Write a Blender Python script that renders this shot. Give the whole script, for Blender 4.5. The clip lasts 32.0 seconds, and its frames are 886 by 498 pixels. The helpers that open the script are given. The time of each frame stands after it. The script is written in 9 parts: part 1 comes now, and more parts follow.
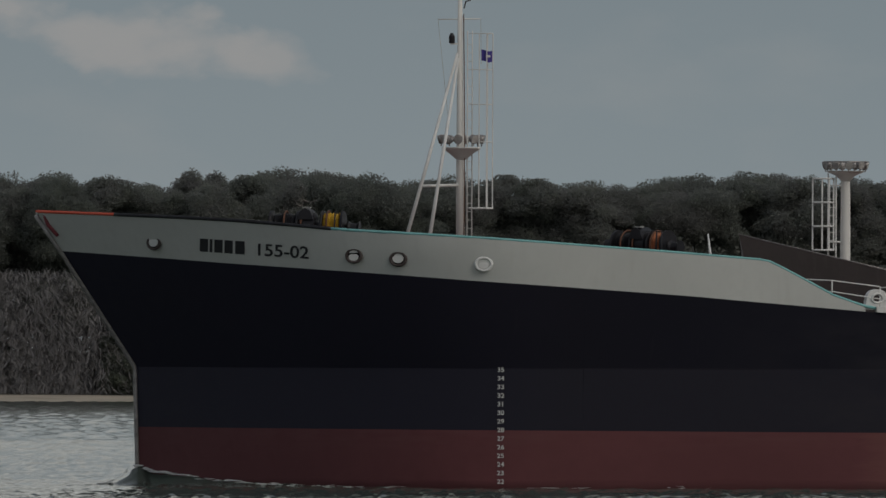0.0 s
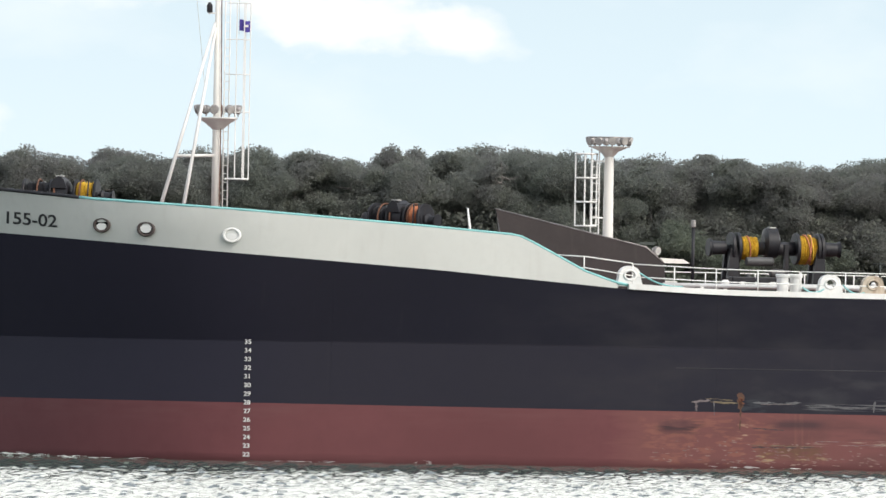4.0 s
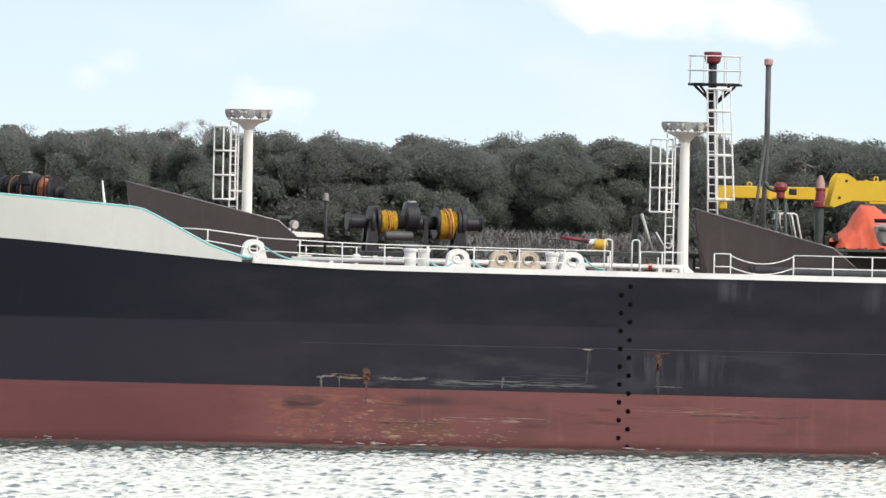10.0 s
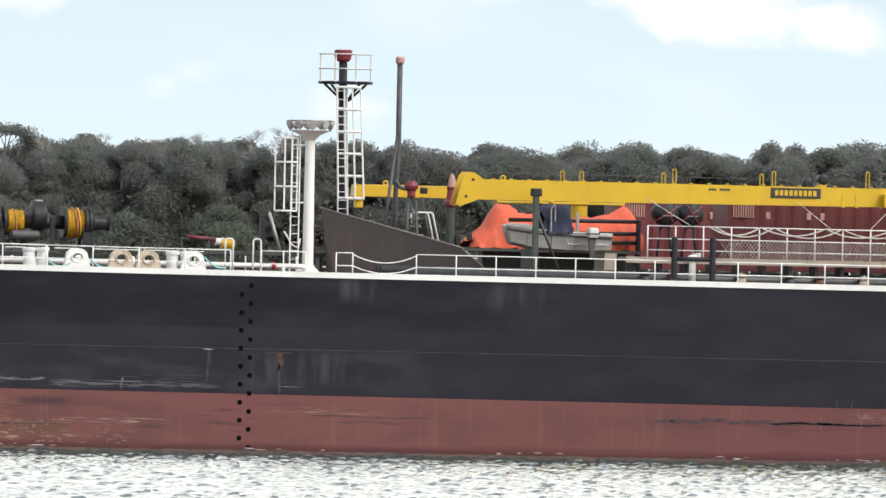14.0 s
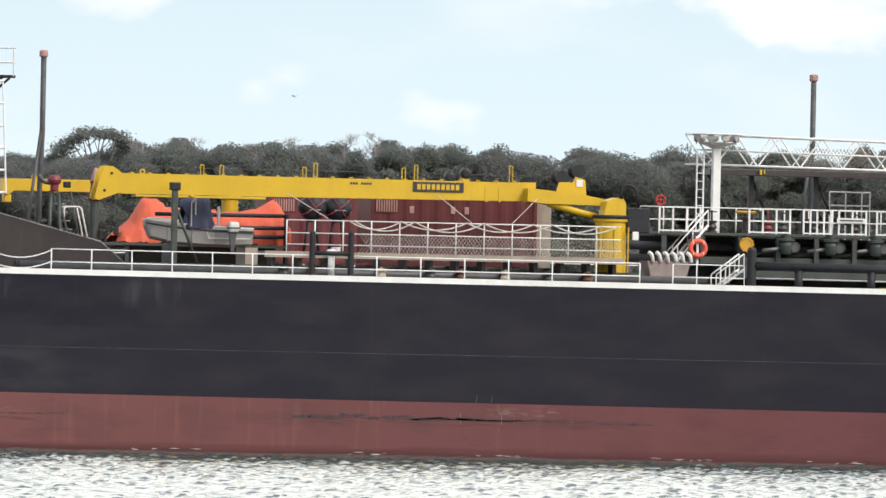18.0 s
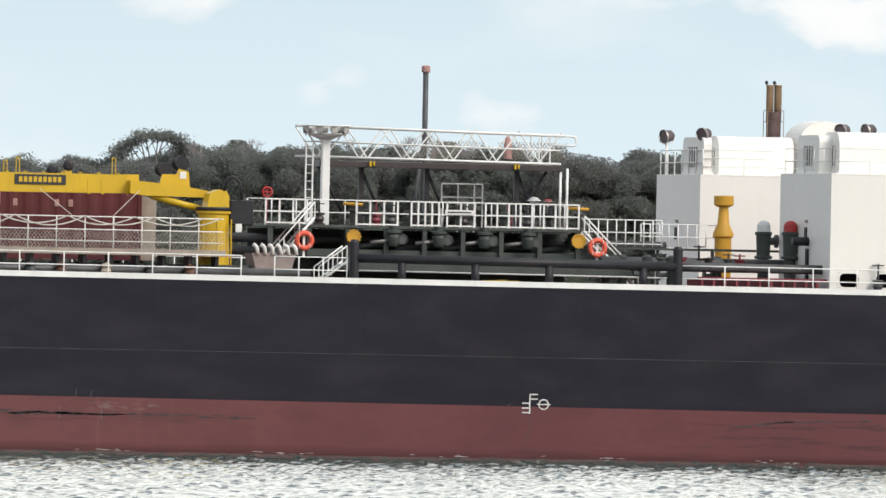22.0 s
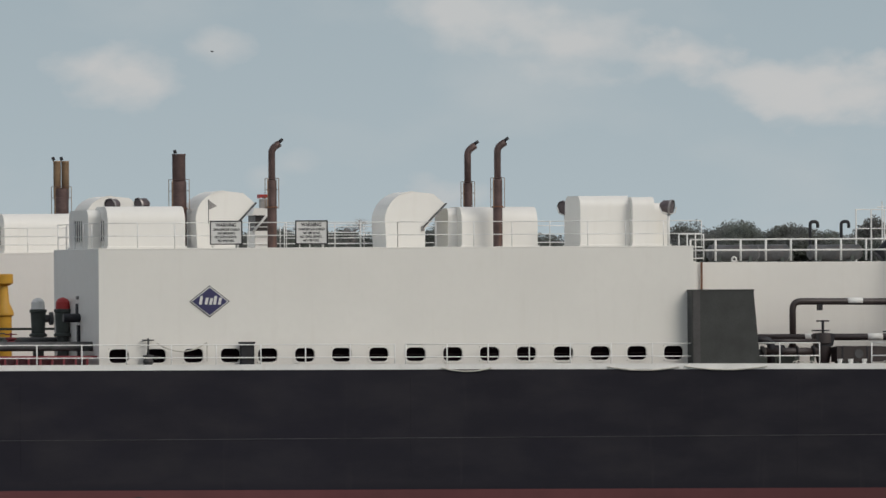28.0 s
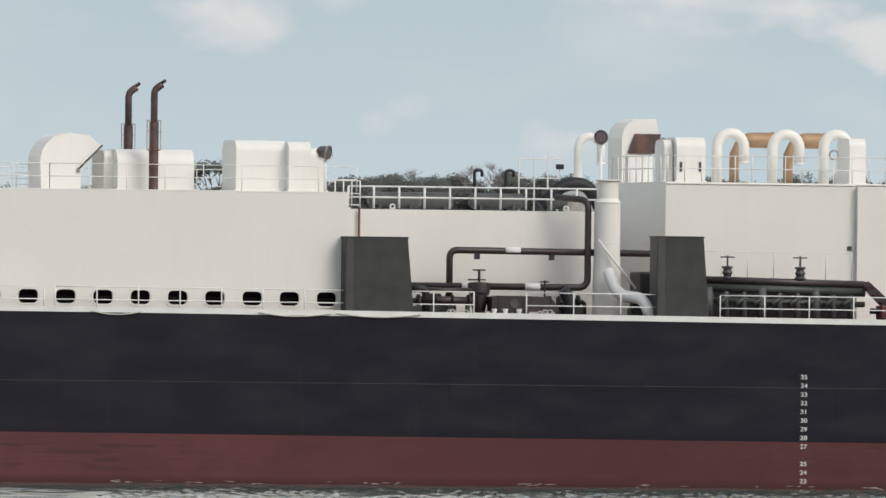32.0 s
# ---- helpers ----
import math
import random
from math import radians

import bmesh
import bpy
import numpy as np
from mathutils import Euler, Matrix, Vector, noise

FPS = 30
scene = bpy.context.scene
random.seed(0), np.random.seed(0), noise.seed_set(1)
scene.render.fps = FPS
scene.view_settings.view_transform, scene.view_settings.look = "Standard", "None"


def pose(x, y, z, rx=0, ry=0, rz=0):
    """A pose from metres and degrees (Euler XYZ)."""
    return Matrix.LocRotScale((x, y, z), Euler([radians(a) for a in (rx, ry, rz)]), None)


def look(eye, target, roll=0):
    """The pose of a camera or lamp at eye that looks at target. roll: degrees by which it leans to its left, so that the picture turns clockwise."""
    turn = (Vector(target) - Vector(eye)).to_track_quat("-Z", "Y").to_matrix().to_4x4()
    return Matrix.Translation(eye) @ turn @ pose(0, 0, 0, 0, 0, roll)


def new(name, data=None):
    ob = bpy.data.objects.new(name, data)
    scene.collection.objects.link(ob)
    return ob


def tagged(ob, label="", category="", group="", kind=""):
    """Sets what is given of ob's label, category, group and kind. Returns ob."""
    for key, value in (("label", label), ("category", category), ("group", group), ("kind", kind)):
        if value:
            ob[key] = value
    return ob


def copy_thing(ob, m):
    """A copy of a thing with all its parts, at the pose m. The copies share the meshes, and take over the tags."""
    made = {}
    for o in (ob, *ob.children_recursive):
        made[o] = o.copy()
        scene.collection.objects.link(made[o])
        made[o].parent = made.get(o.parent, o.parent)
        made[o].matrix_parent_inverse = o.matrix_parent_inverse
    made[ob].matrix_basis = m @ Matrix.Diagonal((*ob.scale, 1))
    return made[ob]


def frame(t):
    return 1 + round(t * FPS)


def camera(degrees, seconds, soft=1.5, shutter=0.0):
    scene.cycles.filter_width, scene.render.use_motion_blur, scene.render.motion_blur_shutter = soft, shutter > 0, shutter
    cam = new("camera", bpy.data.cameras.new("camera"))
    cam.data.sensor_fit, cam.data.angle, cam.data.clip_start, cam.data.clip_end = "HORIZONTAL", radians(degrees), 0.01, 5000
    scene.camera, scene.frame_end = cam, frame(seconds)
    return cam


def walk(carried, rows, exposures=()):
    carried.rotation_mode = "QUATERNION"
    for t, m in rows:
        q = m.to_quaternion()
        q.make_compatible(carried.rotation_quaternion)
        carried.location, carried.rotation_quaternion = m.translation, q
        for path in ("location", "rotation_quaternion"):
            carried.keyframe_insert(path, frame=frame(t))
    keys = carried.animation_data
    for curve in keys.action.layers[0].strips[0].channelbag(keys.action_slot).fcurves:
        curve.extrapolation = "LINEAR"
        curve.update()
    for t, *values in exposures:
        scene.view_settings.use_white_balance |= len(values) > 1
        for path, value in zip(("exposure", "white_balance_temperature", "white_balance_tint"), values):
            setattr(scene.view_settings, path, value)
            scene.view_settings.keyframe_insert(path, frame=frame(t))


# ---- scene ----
# The camera stands on the bank and pans a little while the barge passes.
EYE = Vector((-170.0, -675.0, 5.28))
cam = camera(2.6, 32.0)


def aim(pan, tilt, roll):
    p, q = radians(pan), radians(tilt)
    way = Vector((math.sin(p) * math.cos(q), math.cos(p) * math.cos(q), math.sin(q)))
    return look(EYE, EYE + way * 690, roll)


# seconds, pan, tilt, roll in degrees
PATH = [
    (0, 16.0003, 0.2672, 0.22), (0.5, 15.9377, 0.2364, 0.90), (1, 15.8221, 0.2177, 1.12), (1.5, 15.8028, 0.2118, 0.94),
    (2, 15.7918, 0.2125, 0.93), (2.5, 15.7010, 0.2036, 1.17), (3, 15.5473, 0.1942, 1.23), (3.5, 15.4483, 0.1956, 1.20),
    (4, 15.4180, 0.1949, 1.01), (4.5, 15.3593, 0.1937, 1.12), (6.5, 14.9388, 0.1669, 1.24), (7, 14.8187, 0.1578, 1.35),
    (7.5, 14.7411, 0.1465, 1.20), (8, 14.7045, 0.1481, 1.37), (8.5, 14.6618, 0.1472, 1.32), (9, 14.6225, 0.1438, 1.32),
    (9.5, 14.5855, 0.1384, 1.30), (10, 14.5282, 0.1399, 1.23), (10.5, 14.5577, 0.1401, 1.25), (11, 14.5312, 0.1395, 1.23),
    (11.5, 14.4595, 0.1394, 1.22), (12, 14.4277, 0.1466, 0.94), (12.5, 14.4124, 0.1578, 1.07), (13, 14.3681, 0.1630, 1.23),
    (13.5, 14.3177, 0.1622, 1.17), (14, 14.3047, 0.1615, 1.22), (14.5, 14.2805, 0.1640, 1.15), (16.5, 14.1163, 0.1666, 1.15),
    (17, 14.0813, 0.1669, 1.22), (17.5, 14.0415, 0.1669, 1.13), (18, 14.0303, 0.1681, 1.23), (18.5, 14.0366, 0.1693, 1.22),
    (19, 14.0225, 0.1699, 1.21), (19.5, 14.0089, 0.1709, 1.21), (20, 14.0009, 0.1707, 1.26), (20.5, 14.0050, 0.1694, 1.26),
    (21, 13.9542, 0.1689, 1.22), (21.5, 13.8999, 0.1689, 1.21), (22, 13.8591, 0.1702, 1.14), (22.5, 13.8528, 0.1879, 1.14),
    (23, 13.8843, 0.2205, 0.67), (23.5, 13.9127, 0.2445, 0.34), (24, 13.9911, 0.2767, 0.07), (24.5, 13.9558, 0.3357, -0.19),
    (25, 13.9880, 0.3862, -0.27), (25.5, 13.9695, 0.4144, -0.35), (26, 13.9759, 0.4132, -0.52), (26.5, 14.0321, 0.4109, -0.38),
    (28.5, 13.9575, 0.4084, -0.40), (29, 13.8308, 0.3934, -0.42), (29.5, 13.7799, 0.3825, -0.46), (30, 13.7816, 0.3771, -0.38),
    (30.5, 13.8236, 0.3593, -0.34), (31, 13.7796, 0.3533, -0.31), (31.5, 13.7335, 0.2998, -0.30), (32, 13.6720, 0.2538, 0.63)]
EXPOSURES = [(0, -1.6), (0.3, -0.85), (0.6, -0.1), (1.0, 0.25), (1.5, 0.3), (3, 0.35), (21, 0.33), (22, 0.2), (23, 0.05), (24, -0.22), (25, -0.55), (26, -0.7), (29, -0.64), (31, -0.44), (32, -0.27)]
walk(cam, [(t, aim(p, q, r)) for t, p, q, r in PATH], EXPOSURES)

# ---- light ----
SUN_WAY = Vector((0.45, -0.62, 0.64)).normalized()
world = bpy.data.worlds.new("world")
scene.world = world
world.use_nodes = True
wn = world.node_tree
sky = wn.nodes.new("ShaderNodeTexSky")
sky.sky_type = "NISHITA"
sky.sun_disc = False
sky.sun_elevation = math.asin(SUN_WAY.z)
sky.sun_rotation = math.atan2(SUN_WAY.x, SUN_WAY.y)
sky.air_density, sky.dust_density = 1.0, 3.0
veil = wn.nodes.new("ShaderNodeMix")
veil.data_type = "RGBA"
veil.inputs[0].default_value = 0.55
veil.inputs[7].default_value = (6.3, 6.5, 6.5, 1)
wn.links.new(sky.outputs[0], veil.inputs[6])
wn.links.new(veil.outputs[2], wn.nodes["Background"].inputs[0])
wn.nodes["Background"].inputs[1].default_value = 0.15
sun = new("sun", bpy.data.lights.new("sun", "SUN"))
sun.data.energy, sun.data.angle, sun.data.color = 1.7, radians(28), (1.0, 0.95, 0.88)
sun.matrix_world = look(SUN_WAY * 100, (0, 0, 0))


# ---- materials ----
def node(nt, kind, **inputs):
    n = nt.nodes.new(kind)
    for key, value in inputs.items():
        n.inputs[key.replace("_", " ")].default_value = value
    return n


def mixed(nt, fac, a, b):
    """A colour mix of a and b by fac; each a socket or a value."""
    m = nt.nodes.new("ShaderNodeMix")
    m.data_type = "RGBA"
    for i, v in ((0, fac), (6, a), (7, b)):
        if isinstance(v, (int, float)):
            m.inputs[i].default_value = v
        elif isinstance(v, tuple):
            m.inputs[i].default_value = (*v, 1)
        else:
            nt.links.new(v, m.inputs[i])
    return m.outputs[2]


def calc(nt, op, a, b=0.0, clamp=False):
    m = nt.nodes.new("ShaderNodeMath")
    m.operation, m.use_clamp = op, clamp
    for i, v in enumerate((a, b)):
        if isinstance(v, (int, float)):
            m.inputs[i].default_value = v
        else:
            nt.links.new(v, m.inputs[i])
    return m.outputs[0]


def noise_at(nt, coord, scale, stretch=(1, 1, 1), detail=4.0):
    mp = nt.nodes.new("ShaderNodeMapping")
    mp.inputs["Scale"].default_value = stretch
    nt.links.new(coord, mp.inputs[0])
    n = node(nt, "ShaderNodeTexNoise", Scale=scale, Detail=detail)
    nt.links.new(mp.outputs[0], n.inputs["Vector"])
    return n.outputs[0]


def ramp(nt, v, lo, hi):
    m = nt.nodes.new("ShaderNodeMapRange")
    m.inputs[1].default_value, m.inputs[2].default_value = lo, hi
    nt.links.new(v, m.inputs[0])
    return m.outputs[0]


def paint(name, col, rough=0.5, metal=0.0, var=0.18, scale=1.2, bump=0.15, streak=0.0, streak_col=(0.25, 0.12, 0.06), island=0.0, spec=0.5):
    """A painted or bare surface: two scales of tone, fine relief, and rusty or grimy runs if streak > 0."""
    mat = bpy.data.materials.new(name)
    mat.use_nodes = True
    nt = mat.node_tree
    bsdf = nt.nodes["Principled BSDF"]
    bsdf.inputs["Roughness"].default_value, bsdf.inputs["Metallic"].default_value = rough, metal
    bsdf.inputs["Specular IOR Level"].default_value = spec
    tc = nt.nodes.new("ShaderNodeTexCoord").outputs["Object"]
    dark, lite = tuple(c * (1 - var) for c in col), tuple(min(1, c * (1 + var)) for c in col)
    n1, n2 = noise_at(nt, tc, scale), noise_at(nt, tc, scale * 9, detail=6)
    c = mixed(nt, ramp(nt, n1, 0.3, 0.7), dark, lite)
    c = mixed(nt, calc(nt, "MULTIPLY", ramp(nt, n2, 0.45, 0.75), 0.5), c, dark)
    if streak:
        s = noise_at(nt, tc, 3.0, (1, 1, 0.12), 5)
        c = mixed(nt, calc(nt, "MULTIPLY", ramp(nt, s, 0.56, 0.75), streak), c, streak_col)
    if island:
        g = nt.nodes.new("ShaderNodeNewGeometry")
        c = mixed(nt, calc(nt, "MULTIPLY", g.outputs["Random Per Island"], island), c, tuple(x * 0.35 for x in col))
    nt.links.new(c, bsdf.inputs["Base Color"])
    nt.links.new(calc(nt, "ADD", calc(nt, "MULTIPLY", n2, 0.25), rough - 0.12), bsdf.inputs["Roughness"])
    if bump:
        b = node(nt, "ShaderNodeBump", Strength=bump, Distance=0.02)
        nt.links.new(n2, b.inputs["Height"])
        nt.links.new(b.outputs[0], bsdf.inputs["Normal"])
    return mat


WHITE = paint("white_paint", (0.8, 0.785, 0.74), 0.45, var=0.025, scale=0.35, streak=0.07, streak_col=(0.55, 0.5, 0.42))
WHITE_RAIL = paint("white_rail_paint", (0.78, 0.78, 0.76), 0.5, var=0.08, streak=0.2, streak_col=(0.45, 0.35, 0.27))
BULWARK = paint("bulwark_grey_white", (0.62, 0.63, 0.6), 0.45, var=0.05, scale=0.4, streak=0.15, streak_col=(0.45, 0.43, 0.4))
BLACK_GEAR = paint("black_gear", (0.019, 0.0195, 0.024), 0.5, spec=0.35, var=0.3, scale=3, streak=0.15, streak_col=(0.08, 0.04, 0.025))
DARK_GREEN = paint("dark_green_paint", (0.045, 0.056, 0.05), 0.5, var=0.3, scale=1.5)
DARK_GREY = paint("dark_grey_steel", (0.07, 0.072, 0.075), 0.5, var=0.35, scale=2, streak=0.25, streak_col=(0.12, 0.06, 0.04))
BROWN_PLATE = paint("brown_plate", (0.036, 0.027, 0.027), 0.42, var=0.2, scale=0.8, streak=0.2, streak_col=(0.12, 0.1, 0.09))
AMBER = paint("amber_paint", (0.56, 0.3, 0.025), 0.45, var=0.1, streak=0.2, streak_col=(0.3, 0.15, 0.04))
YELLOW = paint("crane_yellow", (0.6, 0.385, 0.014), 0.42, var=0.08, scale=0.8, streak=0.2, streak_col=(0.4, 0.22, 0.04))
ROPE_YELLOW = paint("yellow_rope", (0.6, 0.38, 0.03), 0.8, var=0.25, scale=8, bump=0.5)
ROPE_ORANGE = paint("orange_rope", (0.45, 0.17, 0.08), 0.8, var=0.25, scale=8, bump=0.5)
ROPE_WHITE = paint("pale_rope", (0.55, 0.53, 0.48), 0.8, var=0.2, scale=6)
ROPE_TEAL = paint("teal_line", (0.22, 0.5, 0.5), 0.6, var=0.12)
RED_BOX = paint("container_red", (0.115, 0.019, 0.023), 0.5, var=0.15, scale=0.7, streak=0.3, streak_col=(0.1, 0.03, 0.03))
RED_PAINT = paint("red_paint", (0.42, 0.03, 0.03), 0.45, var=0.12)
MAROON = paint("maroon_paint", (0.2, 0.03, 0.04), 0.5, var=0.15)
ORANGE = paint("orange_cover", (0.66, 0.11, 0.05), 0.6, var=0.12, scale=1.5, bump=0.4)
RING_ORANGE = paint("ring_orange", (0.7, 0.11, 0.06), 0.5, var=0.08)
BLUE_TARP = paint("blue_tarp", (0.055, 0.065, 0.13), 0.6, var=0.2, scale=1.5, bump=0.4)
NAVY = paint("navy_paint", (0.035, 0.033, 0.11), 0.5, var=0.1)
FLAG_BLUE = paint("flag_blue", (0.06, 0.045, 0.28), 0.7, var=0.12)
ALU = paint("boat_aluminium", (0.4, 0.4, 0.385), 0.45, 0.15, var=0.15, scale=1.5)
LAMP_GREY = paint("lamp_housing", (0.34, 0.32, 0.31), 0.4, 0.5, var=0.3, scale=4)
LAMP_DARK = paint("lamp_dark", (0.13, 0.105, 0.11), 0.5, 0.3, var=0.35, scale=5)
GLASS_DIM = paint("lamp_glass_dim", (0.12, 0.095, 0.1), 0.15, var=0.2, scale=6)
GLASS_GREY = paint("lamp_glass", (0.45, 0.44, 0.42), 0.15, 0.0, var=0.2, scale=6)
EXHAUST = paint("exhaust_steel", (0.115, 0.075, 0.07), 0.55, 0.4, var=0.35, scale=2, streak=0.6, streak_col=(0.2, 0.1, 0.06))
EXHAUST_TAN = paint("exhaust_tan", (0.3, 0.2, 0.12), 0.5, 0.5, var=0.25, scale=2)
COPPER = paint("brown_duct", (0.42, 0.27, 0.16), 0.5, 0.3, var=0.25, scale=2)
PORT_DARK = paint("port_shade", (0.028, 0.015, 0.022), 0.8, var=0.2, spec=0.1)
VOID = paint("hole_shade", (0.004, 0.004, 0.0045), 0.9, var=0.2, spec=0.05)
PALE_RUST = paint("rust_stained_white", (0.5, 0.43, 0.34), 0.6, var=0.2, scale=3, streak=0.7, streak_col=(0.22, 0.11, 0.06))
RUSTY = paint("rusty_steel", (0.16, 0.075, 0.045), 0.7, 0.2, var=0.35, scale=4, bump=0.4)
SIGN_WHITE = paint("sign_white", (0.72, 0.72, 0.7), 0.5, var=0.05)
INK = paint("sign_ink", (0.03, 0.03, 0.035), 0.6, var=0.1)
MARK_WHITE = paint("mark_white", (0.72, 0.72, 0.7), 0.6, var=0.1, scale=6)
WELD = paint("worn_weld", (0.045, 0.045, 0.05), 0.6, var=0.5, scale=1.5)
DECK = paint("deck_paint", (0.1, 0.035, 0.03), 0.6, var=0.25, scale=0.6)
TAN_DECK = paint("walkway_tan", (0.33, 0.28, 0.23), 0.6, var=0.2, scale=1.5, streak=0.4, streak_col=(0.25, 0.15, 0.1))
FOAM = paint("foam", (0.8, 0.82, 0.82), 0.7, var=0.1, scale=6, bump=0.6)


def hull_paint():
    """Black topside and red lower paint; scuffed, scraped and rusted where fenders and tugs have rubbed. The bow
    flare's shade is painted in.
    """
    out = []
    for name, col, rough in (("hull_black", (0.0122, 0.0115, 0.0195), 0.48), ("hull_red", (0.13, 0.046, 0.05), 0.5)):
        mat = paint(name, col, rough, var=0.1, scale=0.22, bump=0.08, spec=0.2)
        nt = mat.node_tree
        bsdf = nt.nodes["Principled BSDF"]
        c = bsdf.inputs["Base Color"].links[0].from_socket
        tc = nt.nodes.new("ShaderNodeTexCoord").outputs["Object"]
        xyz = nt.nodes.new("ShaderNodeSeparateXYZ")
        nt.links.new(tc, xyz.inputs[0])
        X, Z = xyz.outputs[0], xyz.outputs[2]
        along = noise_at(nt, tc, 1.0, (0.45, 1, 5), 7)
        fine = noise_at(nt, tc, 2.6, (0.8, 1, 3.2), 9)
        hair = noise_at(nt, tc, 4.0, (0.22, 1, 6), 8)
        down = noise_at(nt, tc, 1.8, (1.4, 1, 0.12), 6)

        def zone(x0, x1, z0, z1, soft=1.2, softz=0.15):
            a = calc(nt, "MULTIPLY", ramp(nt, X, x0, x0 + soft), ramp(nt, X, x1, x1 - soft))
            b = calc(nt, "MULTIPLY", ramp(nt, Z, z0, z0 + softz), ramp(nt, Z, z1, z1 - softz))
            return calc(nt, "MULTIPLY", a, b)

        def wear(c, box, pattern, lo, hi, power, tone):
            return mixed(nt, calc(nt, "MULTIPLY", calc(nt, "MULTIPLY", zone(*box), ramp(nt, pattern, lo, hi)), power), c, tone)

        blot = noise_at(nt, tc, 0.9, (0.5, 1, 1.3), 8)
        if name == "hull_red":
            # sun-bleached paint from the first tank on, fading out further aft
            c = mixed(nt, calc(nt, "MULTIPLY", calc(nt, "MULTIPLY", ramp(nt, calc(nt, "ADD", X, calc(nt, "MULTIPLY", along, 2.0)), 24.6, 25.6), ramp(nt, X, 75, 45)), 0.55), c, (0.19, 0.08, 0.073))
            c = wear(c, (24.6, 30, 0.0, 2.0, 0.5, 0.2), fine, 0.5, 0.6, 0.35, (0.3, 0.13, 0.085))
            c = wear(c, (-2, 24, 1.2, 2.6, 3, 0.6), along, 0.4, 0.7, 0.3, (0.16, 0.075, 0.075))
            c = wear(c, (24.5, 64, 0.1, 2.2, 4, 0.2), blot, 0.5, 0.66, 0.5, (0.1, 0.045, 0.045))
            c = wear(c, (24.5, 64, 0.1, 2.2, 4, 0.2), down, 0.56, 0.7, 0.3, (0.26, 0.12, 0.09))
            c = wear(c, (60, 150, 0.1, 2.2, 6, 0.2), blot, 0.5, 0.7, 0.35, (0.07, 0.028, 0.03))
            # dark fender marks
            c = wear(c, (29.2, 31.8, 1.4, 1.84, 0.7, 0.17), blot, 0.2, 0.5, 0.72, (0.052, 0.032, 0.038))
            c = wear(c, (25.2, 26.9, 1.38, 1.8, 0.5, 0.15), blot, 0.3, 0.55, 0.6, (0.055, 0.033, 0.038))
            c = wear(c, (32.4, 36.5, 1.2, 1.8, 0.9, 0.2), blot, 0.4, 0.6, 0.45, (0.065, 0.036, 0.04))
            c = wear(c, (28.9, 31.6, 0.3, 0.95, 0.4, 0.2), fine, 0.35, 0.6, 0.55, (0.12, 0.075, 0.035))
            c = wear(c, (25.2, 27.2, 1.2, 1.9, 0.5, 0.2), along, 0.48, 0.56, 0.8, (0.04, 0.025, 0.03))
            c = wear(c, (31, 46, 0.5, 1.8, 3, 0.3), along, 0.55, 0.64, 0.6, (0.07, 0.035, 0.04))
            c = wear(c, (52, 66, 1.0, 1.5, 2), hair, 0.5, 0.6, 0.6, (0.06, 0.032, 0.034))
            c = wear(c, (59.5, 62.6, 1.4, 1.8, 0.8, 0.15), fine, 0.5, 0.6, 0.6, (0.2, 0.15, 0.14))
            c = wear(c, (80, 104, 0.4, 1.5, 3), along, 0.53, 0.62, 0.6, (0.05, 0.028, 0.03))
            c = wear(c, (66, 112, 0.2, 1.2, 4, 0.3), hair, 0.56, 0.7, 0.5, (0.06, 0.03, 0.03))
            # thin pale scratches, and mottled bare spots low down
            c = wear(c, (31.0, 35.2, 0.85, 1.1, 0.6, 0.06), hair, 0.54, 0.6, 0.7, (0.4, 0.33, 0.26))
            c = wear(c, (28.4, 31.8, 0.25, 0.62, 0.5, 0.1), fine, 0.56, 0.62, 0.6, (0.4, 0.34, 0.2))
            c = wear(c, (28.2, 28.9, 1.0, 1.7, 0.2, 0.2), fine, 0.54, 0.6, 0.6, (0.38, 0.28, 0.2))
            c = wear(c, (38, 43, 1.25, 1.6, 1), hair, 0.54, 0.62, 0.6, (0.34, 0.26, 0.2))
            c = wear(c, (118, 135, 0.8, 1.6, 2), hair, 0.58, 0.66, 0.35, (0.24, 0.15, 0.13))
            c = wear(c, (36, 140, 0.0, 2.0, 4), along, 0.62, 0.76, 0.3, (0.2, 0.09, 0.085))
            # the red darkens gradually from 92 m aft
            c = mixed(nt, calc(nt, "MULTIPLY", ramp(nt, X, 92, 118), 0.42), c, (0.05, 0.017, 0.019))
            # wet, darker weed line at the water
            c = mixed(nt, calc(nt, "MULTIPLY", ramp(nt, calc(nt, "ADD", Z, calc(nt, "MULTIPLY", along, 0.3)), 0.5, 0.22), 0.75), c, (0.06, 0.018, 0.02))
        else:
            # the flare's shade put into the colour: greyer below the knuckle, darker above
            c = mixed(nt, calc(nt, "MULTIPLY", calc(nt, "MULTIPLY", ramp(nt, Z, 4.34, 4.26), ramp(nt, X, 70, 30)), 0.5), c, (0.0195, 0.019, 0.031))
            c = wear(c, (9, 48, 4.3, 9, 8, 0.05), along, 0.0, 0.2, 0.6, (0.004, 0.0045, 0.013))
            # lighter and bluer towards the stem
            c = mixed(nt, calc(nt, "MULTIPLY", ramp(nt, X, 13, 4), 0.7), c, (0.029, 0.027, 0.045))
            # the black darkens gradually from 92 m aft
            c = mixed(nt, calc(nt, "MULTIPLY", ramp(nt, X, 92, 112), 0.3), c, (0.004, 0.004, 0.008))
            c = wear(c, (18, 150, 1.8, 6.2, 6, 0.3), blot, 0.4, 0.7, 0.4, (0.034, 0.032, 0.037))
            c = wear(c, (27, 46, 1.9, 3.6, 4, 0.3), blot, 0.52, 0.66, 0.35, (0.05, 0.052, 0.06))
